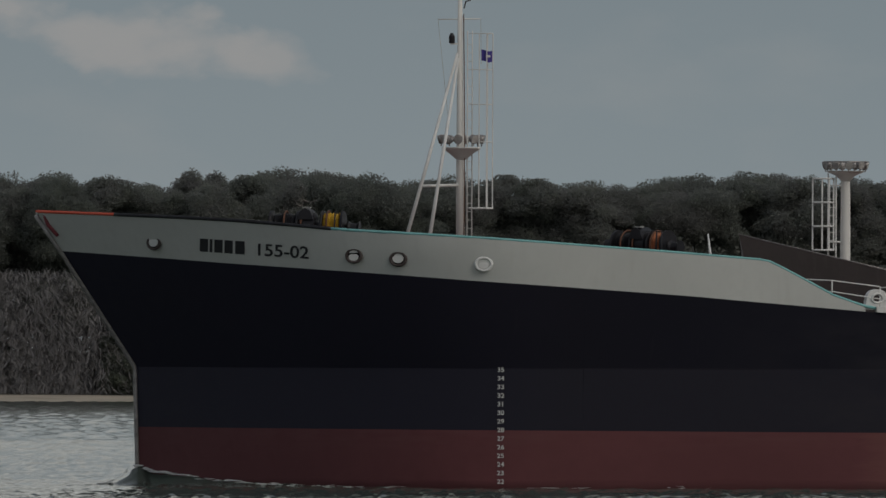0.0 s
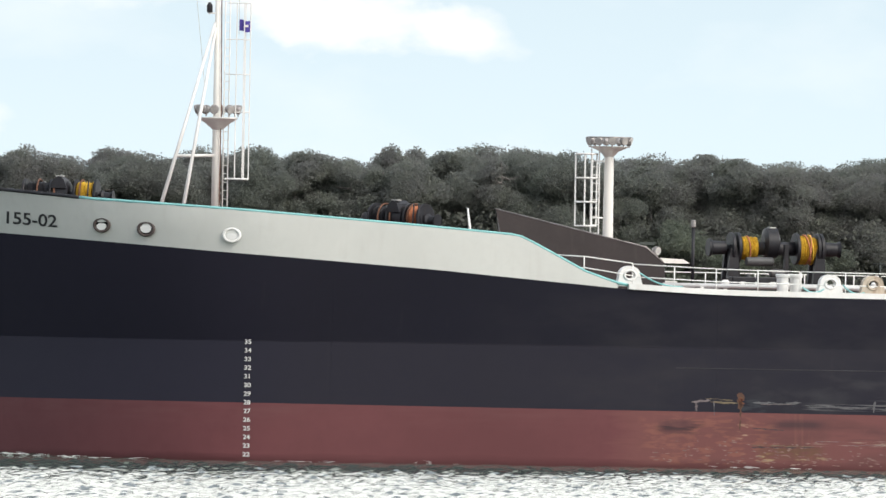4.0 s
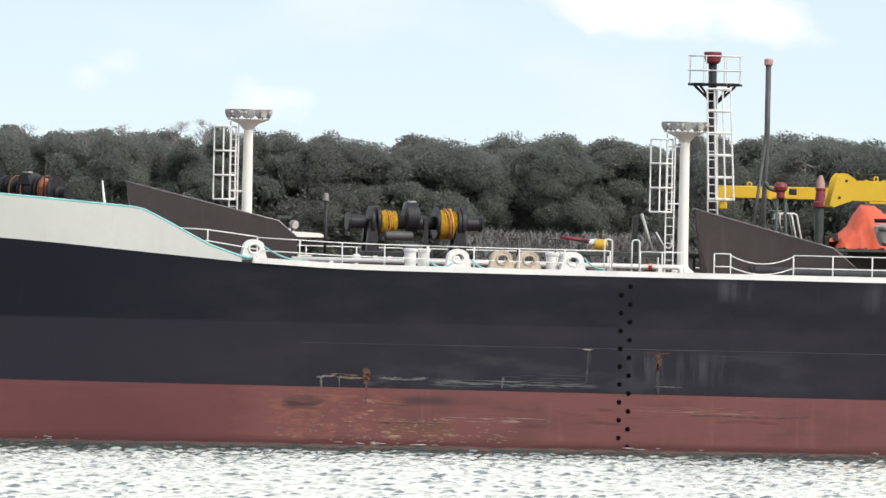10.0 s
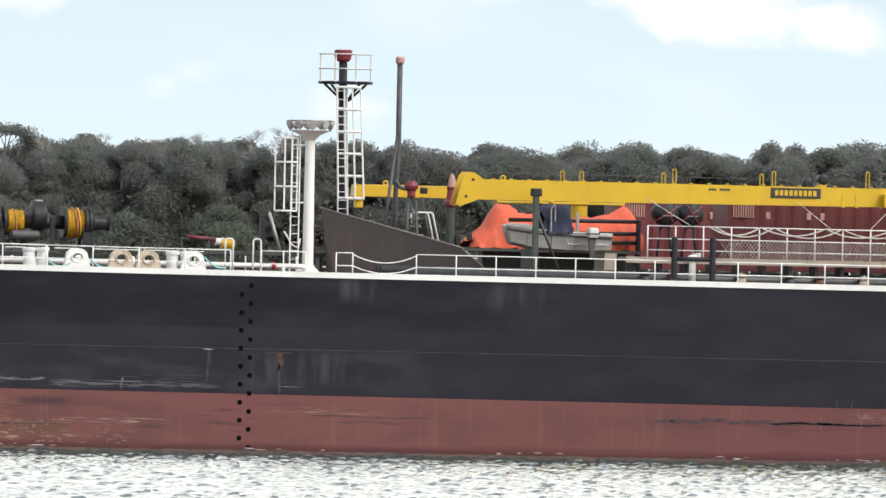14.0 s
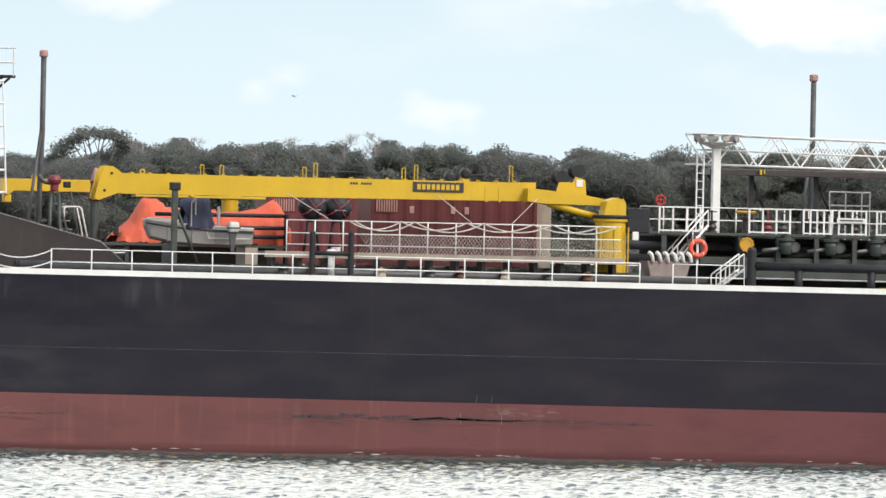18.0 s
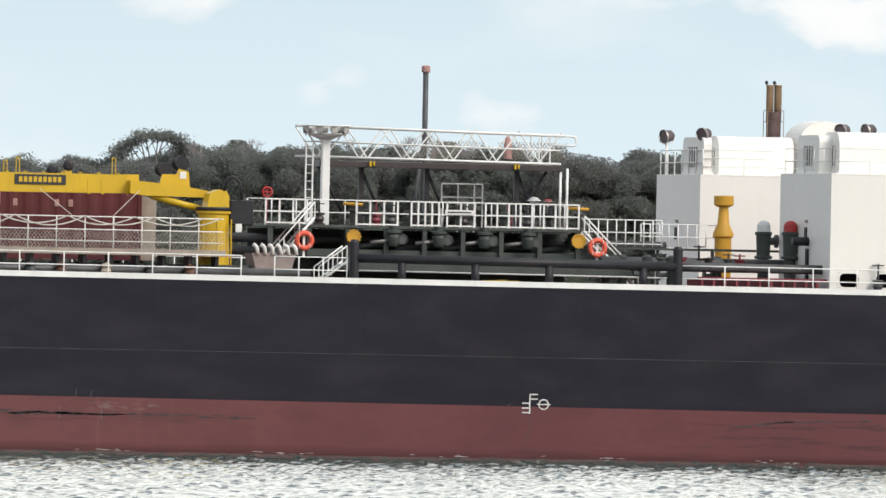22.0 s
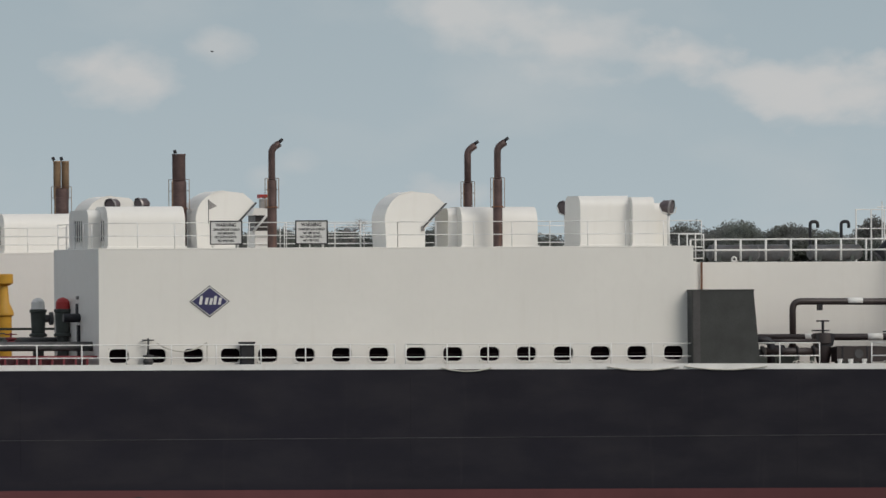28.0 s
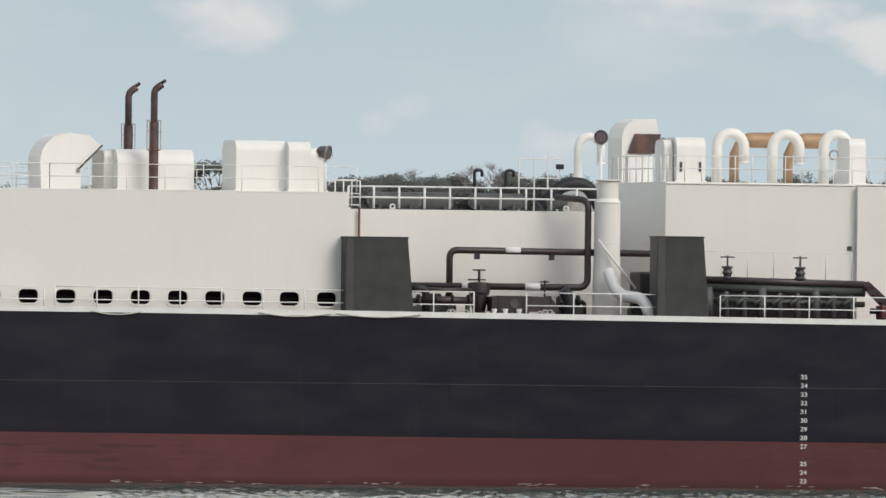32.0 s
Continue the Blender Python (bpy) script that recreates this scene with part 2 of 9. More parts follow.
            c = wear(c, (30.6, 36.9, 2.12, 2.42, 0.5, 0.08), hair, 0.5, 0.58, 0.75, (0.17, 0.17, 0.175))
            c = wear(c, (33, 37, 2.4, 2.7, 1, 0.08), hair, 0.55, 0.62, 0.6, (0.1, 0.1, 0.105))
            c = wear(c, (28.0, 29.4, 1.9, 2.6, 0.4, 0.2), fine, 0.5, 0.65, 0.4, (0.07, 0.085, 0.095))
            c = wear(c, (37.6, 42.2, 2.2, 3.62, 1.0, 0.5), down, 0.46, 0.62, 0.5, (0.075, 0.075, 0.085))
            c = wear(c, (36.15, 36.55, 2.9, 3.55, 0.15, 0.2), down, 0.4, 0.55, 0.5, (0.1, 0.1, 0.105))
            c = wear(c, (41.0, 42.6, 5.2, 6.3, 0.3, 0.4), down, 0.42, 0.6, 0.45, (0.09, 0.09, 0.1))
            c = wear(c, (46, 50, 4.9, 6.2, 1.0, 0.4), down, 0.52, 0.66, 0.3, (0.09, 0.09, 0.1))
            c = wear(c, (44, 150, 1.7, 6.2, 6, 0.4), hair, 0.62, 0.78, 0.22, (0.05, 0.05, 0.055))
            c = mixed(nt, calc(nt, "MULTIPLY", ramp(nt, down, 0.66, 0.84), 0.12), c, (0.08, 0.075, 0.075))
        nt.links.new(c, bsdf.inputs["Base Color"])
        out.append(mat)
    return out


HULL_BLACK, HULL_RED = hull_paint()


def leaf_material(name, a, b):
    mat = bpy.data.materials.new(name)
    mat.use_nodes = True
    nt = mat.node_tree
    bsdf = nt.nodes["Principled BSDF"]
    bsdf.inputs["Roughness"].default_value = 0.9
    bsdf.inputs["Specular IOR Level"].default_value = 0.0
    info, geo = nt.nodes.new("ShaderNodeObjectInfo"), nt.nodes.new("ShaderNodeNewGeometry")
    c = mixed(nt, info.outputs["Random"], a, b)
    c = mixed(nt, calc(nt, "MULTIPLY", geo.outputs["Random Per Island"], 0.2), c, tuple(x * 0.75 for x in a))
    tc = nt.nodes.new("ShaderNodeTexCoord").outputs["Object"]
    c = mixed(nt, calc(nt, "MULTIPLY", ramp(nt, noise_at(nt, tc, 0.5, detail=2), 0.4, 0.66), 0.4), c, (a[0] * 1.15, a[1] * 1.2, a[2] * 1.0))
    fleck = noise_at(nt, tc, 3.2, detail=3)
    c = mixed(nt, calc(nt, "MULTIPLY", ramp(nt, fleck, 0.46, 0.62), 0.2), c, tuple(x * 0.75 for x in a))
    bump = node(nt, "ShaderNodeBump", Strength=0.35, Distance=0.25)
    nt.links.new(fleck, bump.inputs["Height"])
    nt.links.new(bump.outputs[0], bsdf.inputs["Normal"])
    nt.links.new(c, bsdf.inputs["Base Color"])
    thin, both = nt.nodes.new("ShaderNodeBsdfTranslucent"), nt.nodes.new("ShaderNodeMixShader")
    nt.links.new(c, thin.inputs[0])
    both.inputs[0].default_value = 0.6
    nt.links.new(bsdf.outputs[0], both.inputs[1])
    nt.links.new(thin.outputs[0], both.inputs[2])
    nt.links.new(both.outputs[0], nt.nodes["Material Output"].inputs[0])
    return mat


# leaf colours lifted and greyed for distance haze; the thicket palest, against its shade
PINE = leaf_material("pine_leaves", (0.228, 0.244, 0.226), (0.256, 0.254, 0.25))
BUSH = leaf_material("bush_leaves", (0.2, 0.224, 0.19), (0.212, 0.23, 0.2))
THICKET = leaf_material("thicket_leaves", (0.275, 0.295, 0.265), (0.288, 0.298, 0.272))
SPRAY = leaf_material("edge_sprays", (0.19, 0.2, 0.18), (0.2, 0.205, 0.185))
HAZE_BRUSH = paint("dry_brush", (0.19, 0.185, 0.19), 0.9, var=0.1, scale=0.5, island=0.12)
BARK = paint("bark", (0.2, 0.185, 0.175), 0.85, var=0.3, scale=1.5, bump=0.6)
PALE_BARK = paint("pale_bark", (0.3, 0.27, 0.26), 0.85, var=0.25, scale=1.5, bump=0.6)
SAND = paint("sand", (0.42, 0.37, 0.3), 0.9, var=0.18, scale=0.3)
SOIL = paint("forest_floor", (0.13, 0.115, 0.09), 0.9, var=0.3, scale=0.3)


def water_material():
    mat = bpy.data.materials.new("sea_water")
    mat.use_nodes = True
    nt = mat.node_tree
    bsdf = nt.nodes["Principled BSDF"]
    bsdf.inputs["Base Color"].default_value = (0.085, 0.105, 0.09, 1)
    bsdf.inputs["Roughness"].default_value = 0.08
    bsdf.inputs["IOR"].default_value = 1.33
    tc = nt.nodes.new("ShaderNodeTexCoord").outputs["Object"]
    b = node(nt, "ShaderNodeBump", Strength=0.5, Distance=0.04)
    nt.links.new(noise_at(nt, tc, 4.2, (1, 0.55, 1), 5), b.inputs["Height"])
    nt.links.new(b.outputs[0], bsdf.inputs["Normal"])
    return mat


WATER = water_material()


def sky_material():
    """The bright hazy sky behind all, with drifting cumulus, by bearing and height."""
    mat = bpy.data.materials.new("cloudy_sky")
    mat.use_nodes = True
    nt = mat.node_tree
    nt.nodes.remove(nt.nodes["Principled BSDF"])
    em = nt.nodes.new("ShaderNodeEmission")
    tc = nt.nodes.new("ShaderNodeTexCoord").outputs["Object"]
    xyz = nt.nodes.new("ShaderNodeSeparateXYZ")
    nt.links.new(tc, xyz.inputs[0])
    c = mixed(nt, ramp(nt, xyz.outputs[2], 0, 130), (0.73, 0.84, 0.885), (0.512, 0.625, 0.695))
    # above the view the glow is raised, to whiten the water's reflection
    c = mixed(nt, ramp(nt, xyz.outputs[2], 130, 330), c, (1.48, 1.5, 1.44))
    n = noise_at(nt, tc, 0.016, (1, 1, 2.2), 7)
    n2 = noise_at(nt, tc, 0.06, (1, 1, 1.7), 9)
    for x, z, w, h, power in CLOUDS:
        dx = calc(nt, "DIVIDE", calc(nt, "SUBTRACT", xyz.outputs[0], x), w)
        dz = calc(nt, "DIVIDE", calc(nt, "SUBTRACT", xyz.outputs[2], z), h)
        d = calc(nt, "SQRT", calc(nt, "ADD", calc(nt, "MULTIPLY", dx, dx), calc(nt, "MULTIPLY", dz, dz)))
        f = calc(nt, "ADD", d, calc(nt, "MULTIPLY", calc(nt, "SUBTRACT", n2, 0.5), 3.4))
        c = mixed(nt, calc(nt, "MULTIPLY", ramp(nt, f, 1.35, 0.2), power), c, (0.86, 0.865, 0.86))
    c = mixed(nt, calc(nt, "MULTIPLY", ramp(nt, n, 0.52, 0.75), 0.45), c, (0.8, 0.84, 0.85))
    nt.links.new(c, em.inputs[0])
    em.inputs[1].default_value = 1.0
    nt.links.new(em.outputs[0], nt.nodes["Material Output"].inputs[0])
    return mat
CLOUDS = [(895, 82, 14, 5, 0.8), (918, 78, 16, 5, 0.9), (936, 76, 10, 5, 0.8), (831, 57.5, 11, 4, 0.7), (757, 82, 11, 5, 0.9), (778, 88.5, 5, 3, 0.6),
          (835, 96, 15, 7, 0.9), (858, 89.5, 17, 6, 0.9), (882, 86, 13, 5.5, 0.9), (903, 82, 15, 5, 0.8), (918, 79.5, 11, 5, 0.8), (795, 64, 6, 2.5, 0.4), (788, 62, 5, 2.5, 0.4)]


# ---- shapes ----
class Shape:
    """Points and faces of one part, in the space of the barge or of the bank."""

    def __init__(self):
        self.v, self.f, self.s, self.crisp = [], [], [], []

    def add(self, verts, faces, smooth=False):
        k = len(self.v)
        self.v += [tuple(p) for p in verts]
        self.f += [tuple(i + k for i in f) for f in faces]
        self.s += [smooth] * len(faces)
        return self

    def box(self, x0, x1, y0, y1, z0, z1, b=0.0):
        if b <= 0:
            v = [(x, y, z) for x in (x0, x1) for y in (y0, y1) for z in (z0, z1)]
            return self.add(v, [(0, 1, 3, 2), (4, 6, 7, 5), (0, 4, 5, 1), (2, 3, 7, 6), (0, 2, 6, 4), (1, 5, 7, 3)])
        bm = bmesh.new()
        bmesh.ops.create_cube(bm, size=1)
        for p in bm.verts:
            p.co = Vector((x0 + (p.co.x + 0.5) * (x1 - x0), y0 + (p.co.y + 0.5) * (y1 - y0), z0 + (p.co.z + 0.5) * (z1 - z0)))
        bmesh.ops.bevel(bm, geom=bm.edges[:] + bm.verts[:], offset=b, segments=2, affect="EDGES", profile=0.5)
        bm.verts.index_update()
        self.add([p.co for p in bm.verts], [[p.index for p in f.verts] for f in bm.faces])
        bm.free()
        return self

    def tube(self, pts, r, n=8, caps=True):
        """A round bar or pipe along the points; r may be one number a point."""
        pts = [Vector(p) for p in pts]
        rs = r if isinstance(r, (list, tuple)) else [r] * len(pts)
        v, f = [], []
        side = None
        for i, p in enumerate(pts):
            d = (pts[min(i + 1, len(pts) - 1)] - pts[max(i - 1, 0)]).normalized()
            if side is None:
                side = d.cross(Vector((0, 0, 1)) if abs(d.z) < 0.9 else Vector((1, 0, 0))).normalized()
            else:
                side = (side - d * side.dot(d)).normalized()
            up = d.cross(side)
            for k in range(n):
                a = 2 * math.pi * k / n
                v.append(p + (side * math.cos(a) + up * math.sin(a)) * rs[i])
        for i in range(len(pts) - 1):
            for k in range(n):
                f.append((i * n + k, i * n + (k + 1) % n, (i + 1) * n + (k + 1) % n, (i + 1) * n + k))
        self.add(v, f, n > 5)
        if caps:
            k = len(self.v) - len(v)
            m = len(pts)
            self.f += [tuple(k + i for i in reversed(range(n))), tuple(k + (m - 1) * n + i for i in range(n))]
            self.s += [False, False]
        return self

    def bend(self, pts, r, n=10, turn=0.3, steps=5):
        """A pipe through the corners pts with rounded elbows of radius turn."""
        pts = [Vector(p) for p in pts]
        out = [pts[0]]
        for a, b, c in zip(pts, pts[1:], pts[2:]):
            u, w = (a - b), (c - b)
            k = min(turn, u.length * 0.49, w.length * 0.49)
            p, q = b + u.normalized() * k, b + w.normalized() * k
            for i in range(steps + 1):
                s = i / steps
                out.append(p * (1 - s) ** 2 + b * 2 * s * (1 - s) + q * s * s)
        out.append(pts[-1])
        return self.tube(out, r, n)

    def lathe(self, centre, profile, axis="z", n=20):
        """A turned form about an axis: profile rows of (along, radius)."""
        c = Vector(centre)
        ax = {"x": (Vector((1, 0, 0)), Vector((0, 1, 0)), Vector((0, 0, 1))), "y": (Vector((0, 1, 0)), Vector((0, 0, 1)), Vector((1, 0, 0))), "z": (Vector((0, 0, 1)), Vector((1, 0, 0)), Vector((0, 1, 0)))}[axis]
        v, f = [], []
        # the edge stays crisp where the profile turns sharply
        crisp = []
        for i in range(1, len(profile) - 1):
            (a0, b0), (a1, b1), (a2, b2) = profile[i - 1], profile[i], profile[i + 1]
            turn = abs((math.atan2(b2 - b1, a2 - a1) - math.atan2(b1 - b0, a1 - a0) + math.pi) % (2 * math.pi) - math.pi)
            if turn > 0.45:
                crisp.append(i)
        for h, r in profile:
            for k in range(n):
                a = 2 * math.pi * k / n
                v.append(c + ax[0] * h + (ax[1] * math.cos(a) + ax[2] * math.sin(a)) * max(r, 0.0005))
        for i in range(len(profile) - 1):
            for k in range(n):
                f.append((i * n + k, i * n + (k + 1) % n, (i + 1) * n + (k + 1) % n, (i + 1) * n + k))
        self.add(v, f, True)
        k = len(self.v) - len(v)
        self.crisp += [(k + i * n + q, k + i * n + (q + 1) % n) for i in crisp for q in range(n)]
        self.f += [tuple(k + i for i in reversed(range(n))), tuple(k + (len(profile) - 1) * n + i for i in range(n))]
        self.s += [False, False]
        return self

    def ring(self, centre, R, r, axis="y", n=24, m=8, squash=1.0):
        c = Vector(centre)
        v, f = [], []
        for i in range(n):
            a = 2 * math.pi * i / n
            for k in range(m):
                b = 2 * math.pi * k / m
                d = R + r * math.cos(b)
                p = (d * math.cos(a), d * math.sin(a) * squash, r * math.sin(b))
                v.append(c + Vector((p[0], p[2], p[1]) if axis == "y" else (p[2], p[0], p[1]) if axis == "x" else p))
                f.append((i * m + k, ((i + 1) % n) * m + k, ((i + 1) % n) * m + (k + 1) % m, i * m + (k + 1) % m))
        return self.add(v, f, True)

    def prism(self, outline, y0, y1, shift=0.0):
        """A plate with the outline of (x, z) points, from y0 to y1; shift moves its far side along x."""
        n = len(outline)
        v = [(x, y0, z) for x, z in outline] + [(x + shift, y1, z) for x, z in outline]
        f = [tuple(range(n)), tuple(reversed(range(n, 2 * n)))] + [(i, i + n, (i + 1) % n + n, (i + 1) % n) for i in range(n)]
        return self.add(v, f)

    def mesh(self, name, mat, base=(0, 0, 0)):
        me = bpy.data.meshes.new(name)
        me.from_pydata([(x - base[0], y - base[1], z - base[2]) for x, y, z in self.v], [], self.f)
        me.polygons.foreach_set("use_smooth", self.s)
        me.materials.append(mat)
        bm = bmesh.new()
        bm.from_mesh(me)
        bmesh.ops.recalc_face_normals(bm, faces=bm.faces)
        if self.crisp:
            bm.verts.ensure_lookup_table()
            for a, b in self.crisp:
                e = bm.edges.get((bm.verts[a], bm.verts[b]))
                if e:
                    e.smooth = False
        bm.to_mesh(me)
        bm.free()
        return me


# The barge's own space: x aft from the stem, y from the centre line (the near side is minus), z up from the water.
AT = Vector((12.0, 1.1, 0.0))
SPEED = 4.122
ABOARD = []


def base_of(ob):
    while ob.parent:
        ob = ob.parent
    return ob["base"]


def aboard(name, base, label, category, group="", kind=""):
    """A thing on the barge: an Empty at its base."""
    ob = new(name)
    ob.empty_display_size = 0.2
    ob.location = AT + Vector(base)
    ob["base"] = tuple(base)
    ABOARD.append(ob)
    return tagged(ob, label, category, group, kind)


def ashore(name, base, label, category, group="", kind=""):
    ob = new(name)
    ob.location = base
    ob["base"] = tuple(base)
    return tagged(ob, label, category, group, kind)


def part(name, shape, mat, parent, label=""):
    ob = new(name, shape.mesh(name, mat, base_of(parent)))
    ob.parent = parent
    return tagged(ob, label)


def same_again(ob, base):
    """The same thing once more, at another place on the barge."""
    o = copy_thing(ob, Matrix.Translation(AT + Vector(base)))
    o["base"] = tuple(base)
    ABOARD.append(o)
    return o


def set_back(things, d):
    """Stand things d metres further across the deck, on the same line of sight from the bank."""
    for ob in things:
        ob.location += Vector((0.25 * d, d, 0))


def lettering(name, text, height, x, y, z, mat, parent, label="", squeeze=1.0, thick=0.006, slope=0.0):
    """Letters that face the near side, their lower left corner at x, y, z."""
    cu = bpy.data.curves.new(name, "FONT")
    cu.body, cu.size, cu.extrude, cu.offset = text, height / 0.73, thick, 0.018 * height
    tmp = bpy.data.objects.new(name, cu)
    me = bpy.data.meshes.new_from_object(tmp)
    bpy.data.objects.remove(tmp)
    bpy.data.curves.remove(cu)
    b = base_of(parent)
    for p in me.vertices:
        px, pz, py = p.co
        p.co = (x + px * squeeze - b[0], y - py - b[1], z + pz + px * squeeze * slope - b[2])
    me.materials.clear()
    me.materials.append(mat)
    ob = new(name, me)
    ob.parent = parent
    return tagged(ob, label)


def lerp(x, table):
    return float(np.interp(x, [a for a, _ in table], [b for _, b in table]))


def zdeck(x):
    return lerp(x, [(24, 6.33), (28, 6.17), (34, 6.12), (140, 5.84)])


# ---- the water, the far bank and the sky ----
def water_sheet():
    """One sheet of choppy water from the near bank to the far one; the chop is finest in the stretch that is looked across."""
    rng = np.random.default_rng(4)
    fine = np.arange(-33, 33.1, 0.15)
    far = 33 + 1.5 * 1.5 ** np.arange(1, 20)
    us = np.concatenate([-far[::-1], fine, far])
    ys = np.concatenate([np.linspace(-662, -206, 50), np.arange(-205, -12, 0.3), np.arange(-12, 30, 0.5), np.arange(31, 300, 1.0), np.arange(300, 905, 2.2)])
    U, Y = np.meshgrid(us, ys)
    X = -170 + (Y + 675) * math.tan(radians(14.85)) + U
    Z = np.zeros_like(X)
    deep = np.clip((Y - 20) / 300, 0, 1)
    for lam in np.geomspace(0.36, 3.4, 52):
        a = rng.uniform(-1.0, 1.0) + (0.5 if rng.random() < 0.7 else 2.4)
        k = 2 * math.pi / lam
        # short steep wavelets ride on a low swell; far off only the longer ones are drawn
        h = 0.006 * min(lam, 1.5) ** 0.75 * np.where(lam < 1.1, 1.1 - deep * 0.5, np.where(lam < 2.0, 0.6 - deep * 0.2, 0.25 + 1.5 * deep))
        Z += h * np.sin(k * (X * math.cos(a) + Y * math.sin(a)) + rng.uniform(0, 6.28) + 0.5 * np.sin(X * 0.11 + Y * 0.07 + lam))
    Z = np.where(Z > 0, Z * 1.3, Z * 0.85) * np.clip((60 - np.abs(U)) / 20, 0, 1) * 1.0
    n, m = X.shape
    me = bpy.data.meshes.new("water")
    idx = np.arange(n * m).reshape(n, m)
    quads = np.stack([idx[:-1, :-1], idx[:-1, 1:], idx[1:, 1:], idx[1:, :-1]], -1).reshape(-1, 4)
    me.vertices.add(n * m)
    me.vertices.foreach_set("co", np.stack([X, Y, Z], -1).ravel())
    me.loops.add(quads.size)
    me.loops.foreach_set("vertex_index", quads.ravel())
    me.polygons.add(len(quads))
    me.polygons.foreach_set("loop_start", np.arange(0, quads.size, 4))
    me.polygons.foreach_set("use_smooth", np.ones(len(quads), bool))
    me.update(calc_edges=True)
    me.materials.append(WATER)
    return tagged(new("water", me), "choppy grey-green river water glinting under a bright sky", "water", kind="structure")


water = water_sheet()


def bank(name, y0, y1, rows, mat, label):
    s = Shape()
    xs = np.concatenate([np.geomspace(-4000, -20, 12), np.arange(0, 520, 4.0), np.geomspace(540, 4000, 12)])
    ys = np.array([y for y, _ in rows])
    v = []
    for y, z in rows:
        for x in xs:
            h = noise.noise((x * 0.05, y * 0.05, 0))
            v.append((x, y + 4 * h, z + 0.15 * h))
    m = len(xs)
    f = [(i * m + k, i * m + k + 1, (i + 1) * m + k + 1, (i + 1) * m + k) for i in range(len(ys) - 1) for k in range(m - 1)]
    s.add(v, f, True)
    return tagged(new(name, s.mesh(name, mat)), label, "ground", kind="structure")


bank("beach", 892, 910, [(888, -0.6), (897, 0.0), (902, 0.14), (908, 0.3), (914, 0.42)], SAND, "pale sand beach along the far bank")
bank("ground", 908, 4200, [(910, 0.3), (920, 0.6), (980, 1.3), (1400, 2.0), (4200, 2.5)], SOIL, "dark leaf-strewn forest floor behind the beach")
bank("near_bank", -1400, -650, [(-1400, 4.2), (-900, 3.9), (-700, 3.6), (-670, 3.5), (-664, 2.6), (-656, 0.9), (-650, -0.6)], SAND, "pale sandy near bank on which the viewer stands")

s = Shape()
v = []
for k in range(41):
    a = radians(-16 + k * 1.5)
    for z in (-10, 900):
        v.append((-170 + 4000 * math.tan(a) if abs(a) < 1 else 0, 3325.0, z))
s.add(v, [(2 * k, 2 * k + 2, 2 * k + 3, 2 * k + 1) for k in range(40)])
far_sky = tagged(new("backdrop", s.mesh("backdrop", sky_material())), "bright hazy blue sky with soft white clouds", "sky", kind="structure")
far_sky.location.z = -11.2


def crown_shape(rng, w, h0, h1, tufts, per, leaf):
    """Domed clumps of small loose leaves round a dim core, wide above and fewer below; gaps stay between the clumps."""
    s = Shape()
    gen = np.random.default_rng(rng.randrange(1 << 30))
    for i in range(tufts):
        t = (1.0, 0.55, 0.15)[i] if i < 3 else rng.random() ** 0.5
        a, d = rng.uniform(0, 6.28), (0.12 if i < 3 else rng.random() ** 0.5)
        rad = w * lerp(t, [(0, 0.6), (0.4, 0.85), (0.75, 0.85), (1, 0.45)])
        r = rng.uniform(0.55, 1.0) * w * 0.56 if i not in (1, 2) else w * 0.75
        c = np.array((math.cos(a) * d * rad, math.sin(a) * d * rad, h0 + (h1 - h0 - 0.6 * r) * t - 0.1 * w * d * d))
        ph = gen.uniform(0, 6.28, 6)

        def lump(n):
            return 1 + 0.16 * np.sin(3.1 * n[:, 0] + ph[0]) * np.sin(2.7 * n[:, 1] + ph[1]) + 0.13 * np.sin(6.3 * n[:, 2] + ph[2]) * np.sin(5.7 * n[:, 0] + ph[3]) + 0.1 * np.sin(11 * n[:, 1] + ph[4]) * np.sin(10 * n[:, 2] + ph[5])

        rings, seg = 7, 12
        b, g = np.meshgrid(np.pi * np.arange(rings + 1) / rings, 2 * np.pi * np.arange(seg) / seg, indexing="ij")
        n = np.stack([np.sin(b) * np.cos(g), np.sin(b) * np.sin(g), np.cos(b)], -1).reshape(-1, 3)
        flat = np.where(n[:, 2:] > 0, (1, 1, 0.75), (1, 1, 0.6))
        s.add((c + n * flat * (lump(n) * 0.38 * r)[:, None]).tolist(), [(k * seg + j, k * seg + (j + 1) % seg, (k + 1) * seg + (j + 1) % seg, (k + 1) * seg + j) for k in range(rings) for j in range(seg)], True)
        m = int(per * r * r)
        n = gen.normal(size=(m, 3)) + (0, 0, 0.2)
        n /= np.linalg.norm(n, axis=1)[:, None]
        flat = np.where(n[:, 2:] > 0, (1, 1, 0.75), (1, 1, 0.6))
        p = c + n * flat * (lump(n) * r * (0.36 + 0.56 * gen.random(m) ** 0.8))[:, None]
        u = gen.normal(size=(m, 3))
        u /= np.linalg.norm(u, axis=1)[:, None]
        q = np.cross(u, gen.normal(size=(m, 3)))
        q /= np.linalg.norm(q, axis=1)[:, None]
        l = (leaf * gen.uniform(0.5, 1.4, m))[:, None]
        v = np.stack([p - u * l, p + q * l * 0.65, p + u * l, p - q * l * 0.65], 1).reshape(-1, 3)
        s.add(v.tolist(), [(4 * k, 4 * k + 1, 4 * k + 2, 4 * k + 3) for k in range(m)])
    return s


